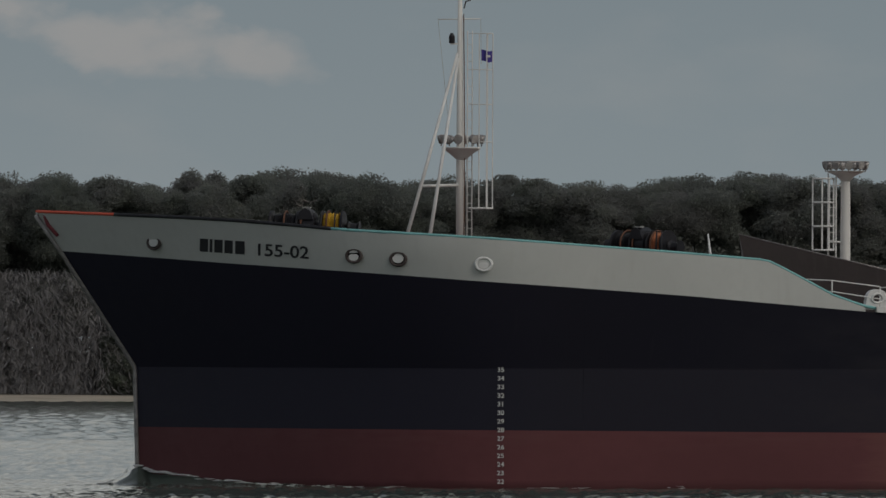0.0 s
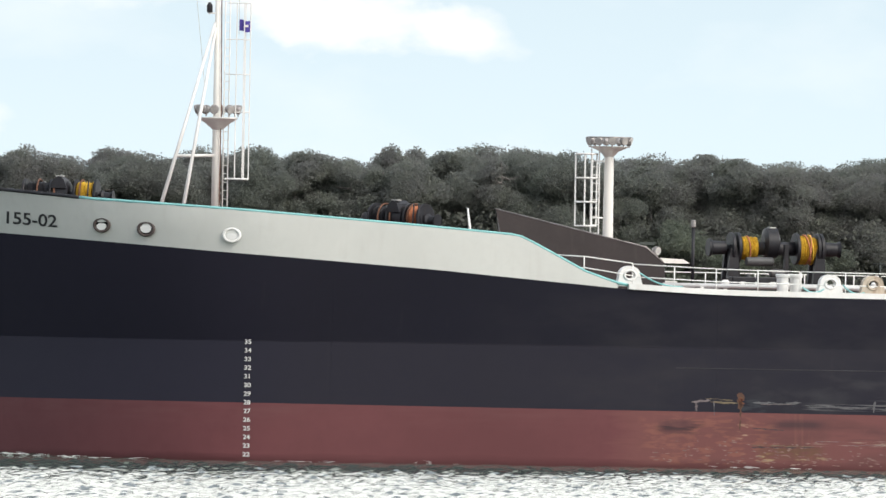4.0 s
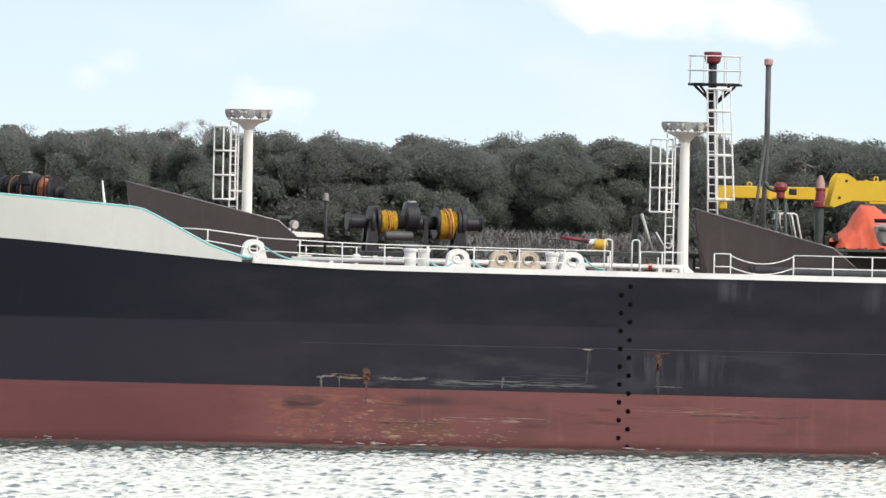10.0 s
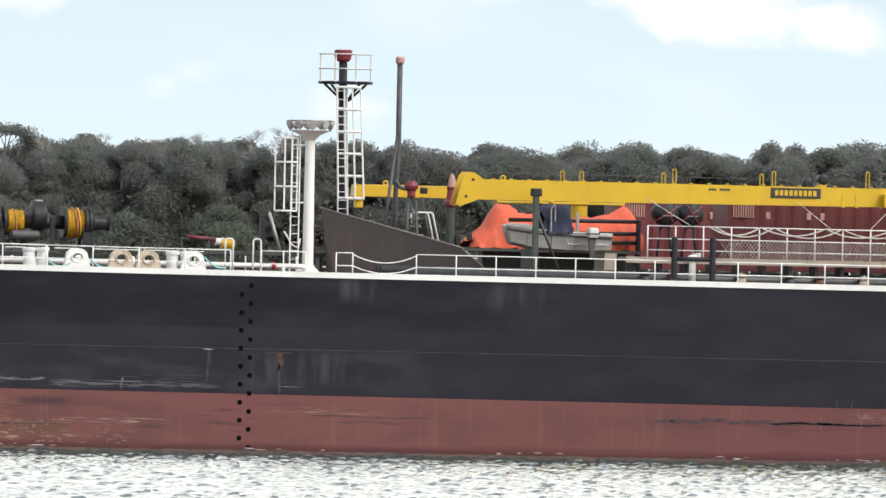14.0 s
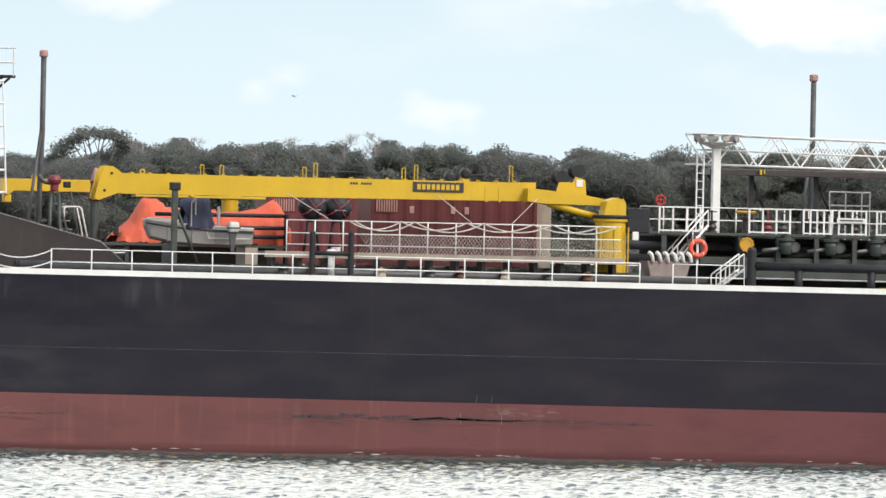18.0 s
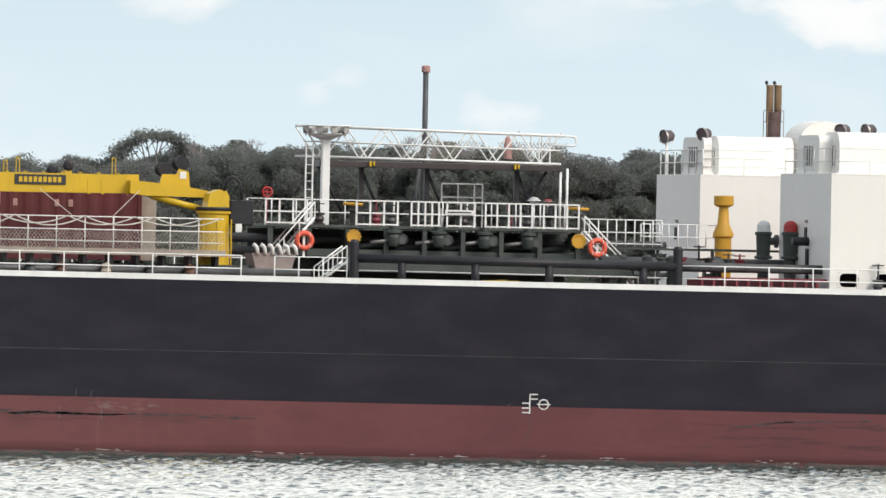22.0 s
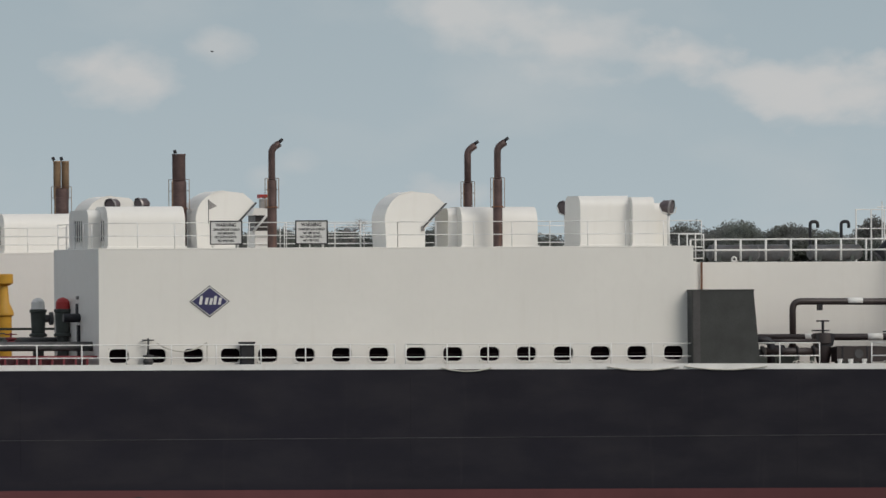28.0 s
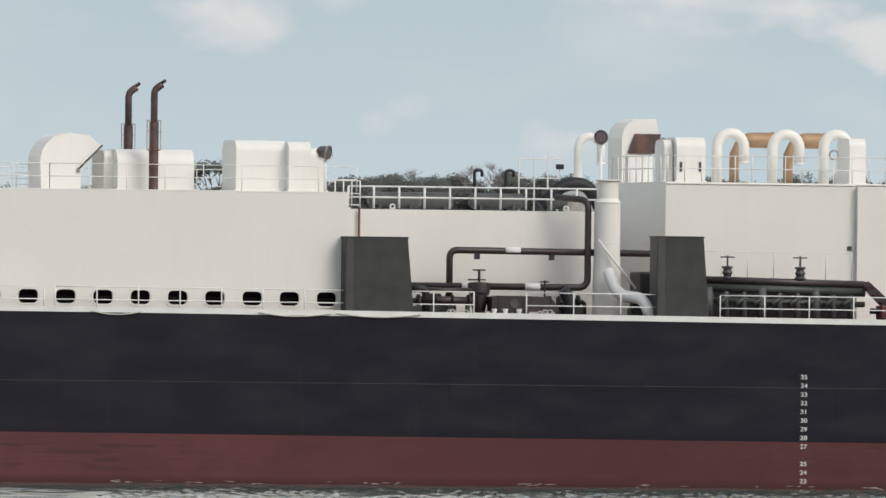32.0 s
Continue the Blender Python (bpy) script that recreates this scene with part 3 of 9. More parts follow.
def limbs_shape(rng, w, h0, h1, r, bare=False):
    s = Shape()
    lean = Vector((rng.uniform(-0.6, 0.6), rng.uniform(-0.6, 0.6), 0))
    pts = [Vector((0, 0, -0.6)), Vector((0, 0, h0 * 0.5)) + lean * 0.3, Vector((0, 0, h0)) + lean, Vector((0, 0, (h0 + h1) / 2)) + lean * 1.3, Vector((0, 0, h1 - 0.3)) + lean]
    s.tube(pts, [r, r * 0.8, r * 0.6, r * 0.4, r * 0.1], 7)
    for _ in range(22 if bare else 7):
        t = rng.uniform(0, 1)
        p = pts[2].lerp(pts[4], t)
        a = rng.uniform(0, 6.28)
        l = w * rng.uniform(0.5, 1.0) * (1 - 0.5 * t)
        e = p + Vector((math.cos(a) * l, math.sin(a) * l, l * rng.uniform(0.25, 0.9)))
        if not bare:
            e.z = min(e.z, h1 - 1.6)
        m = (p + e) / 2 + Vector((0, 0, -0.15 * l))
        s.tube([p, m, e], [r * 0.3, r * 0.15, r * 0.05] if bare else [r * 0.35, r * 0.22, r * 0.07], 5)
        if bare:
            for _ in range(9):
                o = m.lerp(e, rng.random() ** 0.6)
                d = Vector((rng.gauss(0, 0.3), rng.gauss(0, 0.3), rng.uniform(0.15, 0.55)))
                s.tube([o, o + d], [r * 0.075, r * 0.05], 3, False)
                for _ in range(3):
                    s.tube([o + d * 0.6, o + d + Vector((rng.gauss(0, 0.22), rng.gauss(0, 0.22), rng.uniform(0.05, 0.3)))], [r * 0.055, r * 0.035], 3, False)
    return s


# the height of the wood's skyline along the bank
SKYLINE = [(150, 18.7), (170, 18.4), (187.5, 17.0), (193, 17.2), (197.1, 17.5), (199.6, 17.3), (203, 17.5), (204.5, 18.5), (206.6, 18.6), (208.9, 19.3), (212, 18.2), (215, 18.8), (217, 18.9), (221, 18.6), (225.4, 19.0), (230.2, 19.4), (232.7, 18.7), (234.2, 19.2), (236.6, 18.6), (239.1, 17.1), (240.6, 17.9), (242.6, 18.7), (244.6, 19.0), (247.8, 18.0), (250.2, 17.7), (251, 18.9), (252.7, 18.4), (255, 19.5), (256.4, 19.1), (259, 19.4), (263.9, 18.4), (265.6, 18.0), (270.4, 19.8), (275.9, 19.0), (279, 20.0), (282, 19.5), (284.6, 18.2), (286.4, 18.9), (290.4, 18.6), (297.5, 19.6), (299.5, 18.8), (303.3, 19.0), (310, 18.3), (316.8, 19.7), (321.4, 19.5), (340, 18.9), (380, 18.9)]


def far_bank_trees():
    rng = random.Random(11)
    kinds = []
    TALL = [17.5, 18.5, 17, 19, 18, 16.5, 17.5, 18, 19]
    for i in range(9):
        w = [3.6, 3.2, 4.4, 3.0, 3.9, 3.4, 5.0, 2.9, 4.2][i]
        h = TALL[i]
        h0 = h * rng.uniform(0.2, 0.36)
        t = ashore("shore_tree", (0, 0, 0), "tall dark green pine with an uneven flat-topped crown", "tree", "trees on the far bank")
        part("trunk", limbs_shape(rng, w, h0, h, 0.26), BARK, t, "grey-brown bare trunk with a few limbs")
        part("crown", crown_shape(rng, w, h0, h, 32, 780, 0.085), PINE, t)
        kinds.append(t)
    used = set()
    for row, (y, step) in enumerate([(924, 3.4), (931, 4.2), (938, 3.8), (950, 4.0)]):
        x = 150 + rng.uniform(0, 4)
        while x < 372:
            i = rng.randrange(9)
            g = (lerp(x, SKYLINE) - 1.0 - 0.1 * row - (0.0 if row in (0, 2) else rng.uniform(0.3, 2.4)) + 0.2 * row * (row > 1)) / TALL[i]
            m = Matrix.Translation((x, y + rng.uniform(-2.5, 2.5), 0.6 + 0.15 * row)) @ pose(0, 0, 0, 0, 0, rng.uniform(0, 360))
            o = kinds[i] if i not in used else copy_thing(kinds[i], m)
            used.add(i)
            o.matrix_basis = m
            o.scale = (g * rng.uniform(0.9, 1.15), g * rng.uniform(0.9, 1.15), g)
            x += step * rng.uniform(0.7, 1.3)
    for i in range(9):
        if i not in used:
            kinds[i].location = (400 + i * 5, 935, 1)
    bushes = []
    for i in range(4):
        t = ashore("shore_bush", (0, 0, 0), "dense olive-green shrub at the edge of the wood", "shrub", "shrubs on the far bank")
        part("stems", limbs_shape(rng, 2.2, 1.0, 5.0, 0.12), BARK, t)
        part("crown", crown_shape(rng, 2.6 + 0.5 * i, 0.4, 6.0 + i * 1.8, 12, 640, 0.095), BUSH, t)
        bushes.append(t)
    k = 0
    x = 158
    while x < 352:
        # the wood's edge is open, with bare trunks, by the bow's first place
        if x < 246 or x > 258:
            m = Matrix.Translation((x, 919 + rng.uniform(-2, 3), 0.5)) @ pose(0, 0, 0, 0, 0, rng.uniform(0, 360))
            o = bushes[k] if k < 4 else copy_thing(bushes[rng.randrange(4)], m)
            o.matrix_basis = m
            q = rng.uniform(0.55, 1.25)
            o.scale = (q * rng.uniform(0.9, 1.4), q, q)
            k += 1
        x += rng.uniform(2.0, 4.6)
    # the dim thicket within the wood
    u = ashore("wood_thicket", (0, 0, 0), "dim dense undergrowth between the trunks of the wood", "undergrowth", kind="stuff")
    s = Shape()
    gen = np.random.default_rng(6)
    m = 84000
    p = np.stack([gen.uniform(150, 372, m), gen.uniform(933, 946, m), 0.6 + 14.5 * gen.random(m) ** 1.15], -1)
    p[:9000, 0], p[:9000, 1], p[:9000, 2] = gen.uniform(232, 275, 9000), gen.uniform(926, 934, 9000), 0.6 + 10 * gen.random(9000) ** 1.2
    # loose sprays along the wood's sunny edge, added to cover dark gaps between crowns
    q = 50000
    p[q:, 0], p[q:, 1], p[q:, 2] = gen.uniform(160, 352, m - q), gen.uniform(918, 928, m - q), 0.6 + 13.5 * gen.random(m - q) ** 1.1
    p[q:, 0] = np.where((p[q:, 0] > 244) & (p[q:, 0] < 260), p[q:, 0] + 17, p[q:, 0])
    d1 = gen.normal(size=(m, 3))
    d1 /= np.linalg.norm(d1, axis=1)[:, None]
    d2 = np.cross(d1, gen.normal(size=(m, 3)) * (0.4, 1, 0.4))
    d2 /= np.linalg.norm(d2, axis=1)[:, None]
    l = gen.uniform(0.14, 0.42, m)[:, None]
    l[q:] *= 0.6
    leaves = np.stack([p - d1 * l, p + d2 * l * 0.7, p + d1 * l, p - d2 * l * 0.7], 1)
    s.add(leaves[:q].reshape(-1, 3).tolist(), [(4 * k, 4 * k + 1, 4 * k + 2, 4 * k + 3) for k in range(q)])
    part("foliage", s, THICKET, u)
    part("sprays", Shape().add(leaves[q:].reshape(-1, 3).tolist(), [(4 * k, 4 * k + 1, 4 * k + 2, 4 * k + 3) for k in range(m - q)]), SPRAY, u)
    # pale twigs added to give the dim wood here its hazy grey
    u = ashore("dry_brush", (0, 0, 0), "pale grey twigs added for the haze between the trunks at the wood's edge", "undergrowth", kind="stuff")
    s = Shape()
    for i in range(34000):
        p = Vector((rng.uniform(243, 266), rng.uniform(916, 930), 0.4 + 10.5 * rng.random() ** 1.1))
        a = Vector((rng.gauss(0, 0.8), rng.gauss(0, 0.3), rng.uniform(0.2, 1))).normalized() * rng.uniform(0.2, 0.7)
        b = Vector((rng.uniform(0.015, 0.05), rng.gauss(0, 0.02), 0))
        s.add([p - a, p + b, p + a, p - b], [(0, 1, 2, 3)])
    part("twigs", s, HAZE_BRUSH, u)
    bare = []
    for i in range(2):
        t = ashore("bare_tree", (0, 0, 0), "leafless pale grey tree with fine branches above the wood", "tree", "bare trees on the far bank")
        part("trunk", limbs_shape(rng, 1.9, 14.4, 19.1, 0.16, True), PALE_BARK, t)
        bare.append(t)
    for i, (x, sc) in enumerate([(209.5, 0.93), (214.5, 0.9), (217.0, 0.94), (222.3, 0.95), (224.5, 0.97), (203.5, 0.9)]):
        m = Matrix.Translation((x, 929, 1.0)) @ pose(0, 0, 0, 0, 0, 70 * i)
        o = bare[i] if i < 2 else copy_thing(bare[i % 2], m)
        o.matrix_basis = m
        o.scale = (sc, sc, sc)


def open_tree():
    """A spreading tree that stands above the wood, its crown open enough to see the sky through."""
    rng = random.Random(23)
    t = ashore("spreading_tree", (201.8, 934.0, 1.0), "spreading tree with an open airy crown above the wood", "tree")
    trunk, crown = Shape(), Shape()
    b = Vector((201.8, 934.0, 0.4))
    fork = Vector((201.8, 934.0, 15.3))
    trunk.tube([b, (b + fork) / 2 + Vector((0.3, 0, 0)), fork], [0.35, 0.28, 0.2], 8)
    for k in range(13):
        a = math.pi * (0.04 + 0.92 * k / 12)
        e = Vector((201.7 - 3.4 * math.cos(a), 934 + rng.uniform(-1.5, 1.5), 16.6 + 2.75 * math.sin(a) + rng.uniform(-0.2, 0.2)))
        m = fork.lerp(e, 0.55) + Vector((rng.uniform(-0.3, 0.3), 0, -0.25))
        trunk.tube([fork, m, e], [0.12, 0.07, 0.03], 6)
        for _ in range(3):
            trunk.tube([m.lerp(e, rng.uniform(0.2, 0.8)), e + Vector((rng.gauss(0, 0.6), rng.gauss(0, 0.5), rng.uniform(-0.4, 0.3)))], [0.04, 0.015], 4)
        for _ in range(480):
            p = e + Vector((rng.gauss(0, 0.5), rng.gauss(0, 0.6), rng.gauss(-0.05, 0.2)))
            u = Vector((rng.gauss(0, 1), rng.gauss(0, 1), rng.gauss(0, 0.5))).normalized()
            q = u.cross(Vector((rng.gauss(0, 1), rng.gauss(0, 1), rng.gauss(0, 1)))).normalized()
            l = rng.uniform(0.06, 0.15)
            crown.add([p - u * l, p + q * l * 0.6, p + u * l, p - q * l * 0.6], [(0, 1, 2, 3)])
    part("trunk", trunk, BARK, t, "grey-brown forked trunk and limbs")
    part("crown", crown, PINE, t)


far_bank_trees()
open_tree()


# ---- the barge's hull ----
def stem_x(z):
    return lerp(z, [(-2, 0.6), (4.28, 0.42), (8.4, -2.35), (9.73, -3.3)])


def half_breadth(x, z):
    u = min(1.0, max(0.0, (x - stem_x(z)) / lerp(z, [(0, 11.5), (4.28, 12.5), (9, 15)])))
    body = 13.0 - lerp(z, [(0, 1.3), (4.28, 1.2), (8.5, 0.0)]) * max(0.0, 1 - max(x, 0) / 31) ** 1.4
    return body * (1 - (1 - u) ** 2.2)


def ztop(x):
    return lerp(x, [(-2.4, 8.42), (2.2, 7.96), (5.5, 7.69), (9.3, 7.39), (13.2, 7.14), (17.2, 6.88), (20, 6.65), (23.9, 6.34), (26.4, 6.21), (28.4, 6.15), (34, 6.12), (100, 5.96), (128, 5.8), (150, 5.75)])


def zrail(x):
    return lerp(x, [(-3.3, 9.8), (0.5, 9.58), (2.0, 9.47), (3.7, 9.3), (5.3, 9.13), (9.9, 8.85), (16.55, 8.4), (20.1, 8.13), (20.4, 8.01), (21.37, 7.53), (22.6, 6.9), (23.7, 6.53), (24.3, 6.42)])


def zred(x):
    return 2.13 - 0.0037 * x


STATIONS = sorted([40 * (k / 46) ** 1.8 for k in range(47)] + [18.2 + 0.33 * k for k in range(22)]) + [48 + 6 * k for k in range(17)] + [150.0]


def strake(zlo, zhi, rows=3, x1=150.0, inset=0.0):
    """A band of the ship's side, both sides, between two lines of height."""
    s = Shape()
    for side in (-1, 1):
        v = []
        st = [q for q in STATIONS if q < x1] + [x1]
        for q in st:
            for r in range(rows + 1):
                t = r / rows
                x = q
                for _ in range(4):
                    z = zlo(x) + (zhi(x) - zlo(x)) * t
                    w = max(0.0, 1 - q / 40) if q < 40 else 0.0
                    x = q + stem_x(z) * w
                v.append((x, side * (half_breadth(x, z) - inset), z))
        m = rows + 1
        s.add(v, [(i * m + k, (i + 1) * m + k, (i + 1) * m + k + 1, i * m + k + 1) for i in range(len(st) - 1) for k in range(rows)], True)
    return s


barge = aboard("barge", (0, 0, 0), "long black and red tank barge with a pale raked bow", "barge")
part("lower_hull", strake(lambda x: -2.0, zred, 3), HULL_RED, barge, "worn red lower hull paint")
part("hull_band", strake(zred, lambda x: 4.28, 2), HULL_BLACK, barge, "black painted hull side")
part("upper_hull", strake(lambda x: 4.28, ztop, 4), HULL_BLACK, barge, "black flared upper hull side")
part("bulwark", strake(ztop, zrail, 3, 24.2), BULWARK, barge, "pale grey painted bow bulwark")
part("bulwark_lining", strake(ztop, zrail, 2, 24.2, 0.12), BULWARK, barge)

def cap(name, x0, x1, r, mat, label, lift=0.03):
    """A half-round cap on the bulwark's upper edge, one piece a side."""
    for side in (-1, 1):
        pts = []
        for k in range(50):
            x = x0 + (x1 - x0) * k / 49
            z = zrail(x) + lift
            pts.append((x, side * (half_breadth(x, z - lift) - 0.05), z))
        part(name, Shape().tube(pts, r, 6), mat, barge, label)


cap("rail_cap", 4.8, 24.2, 0.06, ROPE_TEAL, "teal painted rail cap")
cap("bow_rail_cap", -3.25, -1.3, 0.06, RING_ORANGE, "orange-red cap at the bow")
cap("rubber_cap", -1.3, 4.8, 0.07, BLACK_GEAR, "black chafing strip on the bow rail")
part("stem_bar", Shape().tube([(stem_x(z) - 0.02, 0, z) for z in (-1.5, 1, 2, 3, 4.2, 4.4, 5.5, 7, 8.4, 9.7)], 0.09, 8), LAMP_GREY, barge, "worn grey stem bar")

part("stem_hook", Shape().bend([(-3.05, -0.25, 9.72), (-2.95, -0.3, 9.35), (-2.75, -0.35, 9.15), (-2.6, -0.4, 8.95)], 0.07, 8, 0.15), MAROON, barge, "dark red bent bar at the head of the stem")

# deck and the end of the hull
s = Shape()
v = []
for q in STATIONS:
    x = max(q, 0.3) - 1.2 * max(0, 1 - q / 40)
    z = min(ztop(x), 8.3) - 0.12
    w = half_breadth(x, z) - 0.15
    v += [(x, -w, z), (x, w, z)]
s.add(v, [(2 * i, 2 * i + 1, 2 * i + 3, 2 * i + 2) for i in range(len(STATIONS) - 1)])
part("deck", s, DECK, barge, "red-brown painted steel deck")
part("stern_plate", Shape().box(149.9, 150, -13, 13, -2, 5.84), HULL_BLACK, barge)

# the white waterway bar at the deck's edge, and the welds along the side
for side in (-1, 1):
    xs = [24.2 + 1.2 * k for k in range(106)]
    v = []
    for a in xs:
        v += [(a, side * q, ztop(a) + h) for q, h in ((13.02, 0), (13.02, 0.2), (12.8, 0.2), (12.8, 0))]
    s = Shape().add(v, [(4 * i + k, 4 * i + k + 4, 4 * i + k + 5, 4 * i + k + 1) for i in range(105) for k in range(3)])
    part("gunwale", s, WHITE_RAIL, barge, "white painted gunwale bar")
part("weld_seam", Shape().tube([(x, -half_breadth(x, 3.55) - 0.0, 3.57) for x in np.linspace(26, 149, 90)], 0.013, 4), WELD, barge)
part("knuckle", Shape().tube([(x, -half_breadth(x, 4.28), 4.28) for x in np.linspace(0.6, 30, 60)], 0.008, 4), HULL_BLACK, barge)
for q in (13.5, 27.5, 41.5, 55.5, 69.5, 83.5, 97.5, 111.5, 125.5):
    part("weld_butt", Shape().tube([(q, -half_breadth(q, z) - 0.0, z) for z in (2.2, 3, 4.28, 5, ztop(q) - 0.05)], 0.004, 4), HULL_BLACK, barge)


def on_side(xn, z):
    """The place on the near side that shows where (xn, z) would lie on the plane of the side amidships."""
    x = xn
    for _ in range(40):
        x = 0.6 * x + 0.4 * (xn + 0.262 * (13.0 - half_breadth(x, z)))
    y = -half_breadth(x, z)
    e = 0.05
    slope = (half_breadth(x + e, z) - half_breadth(x - e, z)) / (2 * e)
    return x, y, math.atan(slope)


# closed fairleads in the bulwark; near-black discs stand for the shade in three
DARK_RIM = paint("dark_rim", (0.07, 0.052, 0.047), 0.55, var=0.3, scale=6)
for k, (xn, z) in enumerate([(-2.35, 8.71), (4.93, 8.25), (6.54, 8.14), (9.65, 7.97)]):
    x, y, a = on_side(xn, z)
    turn = Matrix.Translation((x, y, z)) @ Matrix.Rotation(-a, 4, "Z")
    s, d, lip = Shape(), Shape(), Shape()
    s.ring((0, -0.02, 0), 0.28, 0.06, "y", 28, 8, 0.82)
    d.lathe((0, 0, 0), [(-0.03, 0.23), (0.01, 0.23)], "y", 20)
    lip.prism([(-0.19, 0.0), (-0.17, -0.1), (-0.1, -0.16), (0.0, -0.18), (0.1, -0.16), (0.17, -0.1), (0.19, 0.0), (0.1, 0.06), (-0.1, 0.06)], -0.06, -0.035)
    if k in (0, 2):
        lip.v = [(p[0] * 1.1, p[1], p[2] * 1.15 + 0.06) for p in lip.v]
    for q in (s, d, lip):
        q.v = [tuple(turn @ Vector(p)) for p in q.v]
    o = part("fairlead", s, WHITE_RAIL if k == 3 else DARK_RIM, barge, "cast fairlead ring, white painted" if k == 3 else "dark brown cast fairlead ring")
    part("opening", d, BULWARK if k == 3 else VOID, o)
    part("roller", lip, SIGN_WHITE, o)

def wrap(ob, out=0.014):
    """Lay a flat mark, built on the plane of the side amidships, on the curved bow as it shows from the bank."""
    for p in ob.data.vertices:
        d = -13.0 - p.co.y
        x, y, a = on_side(p.co.x, p.co.z)
        p.co = (x, y - out - d, p.co.z)
    return ob


# the name on the bow: plain bars for the first word, then the number
for k, (a, w) in enumerate(((-0.69, 0.3), (-0.33, 0.1), (-0.16, 0.3), (0.21, 0.3), (0.6, 0.34))):
    z = 8.4 - 0.065 * (a + 0.69)
    wrap(part("name_bar", Shape().prism([(a, z), (a + w, z - 0.065 * w), (a + w, z + 0.46 - 0.065 * w), (a, z + 0.46)], -13.006, -13.0), INK, barge, "black painted block of the name"))
wrap(lettering("number", "155-02", 0.44, 1.3, -13.0, 8.27, INK, barge, "black painted number", squeeze=1.17, slope=-0.062))

# draught marks
for xc, top, low in ((10.33, 35, 22), (124.33, 35, 23)):
    for n in range(low, top + 1):
        if xc > 100 and n == 26:
            continue
        z = (n - 22) * 0.3048 + 0.2 - (0.0 if xc < 100 else 0.28)
        ob = lettering("draught_mark", str(n), 0.16, xc - 0.15, -13.004, z, MARK_WHITE, barge, squeeze=1.2)
        if xc < 100:
            wrap(ob)

# load line mark
s = Shape()
s.ring((76.02, -13.01, 1.93), 0.17, 0.025, "y", 24, 4)
s.box(75.78, 76.26, -13.03, -13.0, 1.915, 1.955)
part("load_line_disc", s, MARK_WHITE, barge, "white load line disc")
s = Shape()
s.box(75.5, 75.54, -13.03, -13.0, 1.6, 2.3)
for k, z in enumerate((1.62, 1.78, 1.95, 2.1, 2.26)):
    s.box(75.25 if k < 3 else 75.5, 75.5 if k < 3 else 75.8, -13.03, -13.0, z, z + 0.04)
part("load_line_comb", s, MARK_WHITE, barge, "white load line comb")

# two columns of round climbing holes, their shade put in as near-black discs
for k in range(19):
    x = 37.9 if k % 2 == 0 else 37.57
    z = 5.78 - 0.314 * k
    o = part("climbing_hole", Shape().lathe((x, -13.0, z), [(-0.012, 0.088), (0.0, 0.088)], "y", 14), VOID, barge)

# scrapes, rust and rub marks on the plating, each with its own ragged shape
SCRAPE_GREY = paint("scrape_grey", (0.1, 0.1, 0.108), 0.6, var=0.35, scale=4)
SCRAPE_FAINT = paint("scrape_faint", (0.036, 0.036, 0.041), 0.6, var=0.4, scale=3)
SCRAPE_PALE = paint("scrape_pale", (0.17, 0.14, 0.145), 0.6, var=0.4, scale=5)
SCRAPE_YELLOW = paint("scrape_yellow", (0.16, 0.125, 0.075), 0.6, var=0.4, scale=5)
SCRAPE_RUST = paint("scrape_rust", (0.15, 0.058, 0.032), 0.8, var=0.45, scale=7)
SCRAPE_BROWN = paint("scrape_brown", (0.09, 0.045, 0.03), 0.8, var=0.45, scale=6)
CHIP = paint("chipped_primer", (0.21, 0.135, 0.115), 0.7, var=0.4, scale=6)
RUB_DARK = paint("rub_dark", (0.05, 0.03, 0.034), 0.6, var=0.4, scale=3)


def scrape(name, x0, z0, x1, z1, w, mat, rng, ragged=0.6):
    """A thin ragged lens of worn paint from one point of the near side to another."""
    n = max(6, int(math.hypot(x1 - x0, z1 - z0) / 0.09))
    d = Vector((x1 - x0, z1 - z0)).normalized()
    v = []
    for k in range(n + 1):
        t = k / n
        h = w * (math.sin(math.pi * (0.04 + 0.92 * t)) ** 0.5)
        for side in (-1, 1):
            q = h * (1 - ragged * rng.random()) * side
            x, z = x0 + (x1 - x0) * t - d.y * q, z0 + (z1 - z0) * t + d.x * q
            v.append((x, -half_breadth(x, z) - 0.007, z))
    m = len(v)
    v += [(x, y + 0.006, z) for x, y, z in v]
    f = [(2 * k, 2 * k + 2, 2 * k + 3, 2 * k + 1) for k in range(n)]
    f += [(m + 2 * k, m + 2 * k + 1, m + 2 * k + 3, m + 2 * k + 2) for k in range(n)]
    f += [(2 * k + e, m + 2 * k + e, m + 2 * k + 2 + e, 2 * k + 2 + e) for k in range(n) for e in (0, 1)]
    f += [(0, 1, m + 1, m), (m - 2, 2 * m - 2, 2 * m - 1, m - 1)]
    return part(name, Shape().add(v, f), mat, barge)


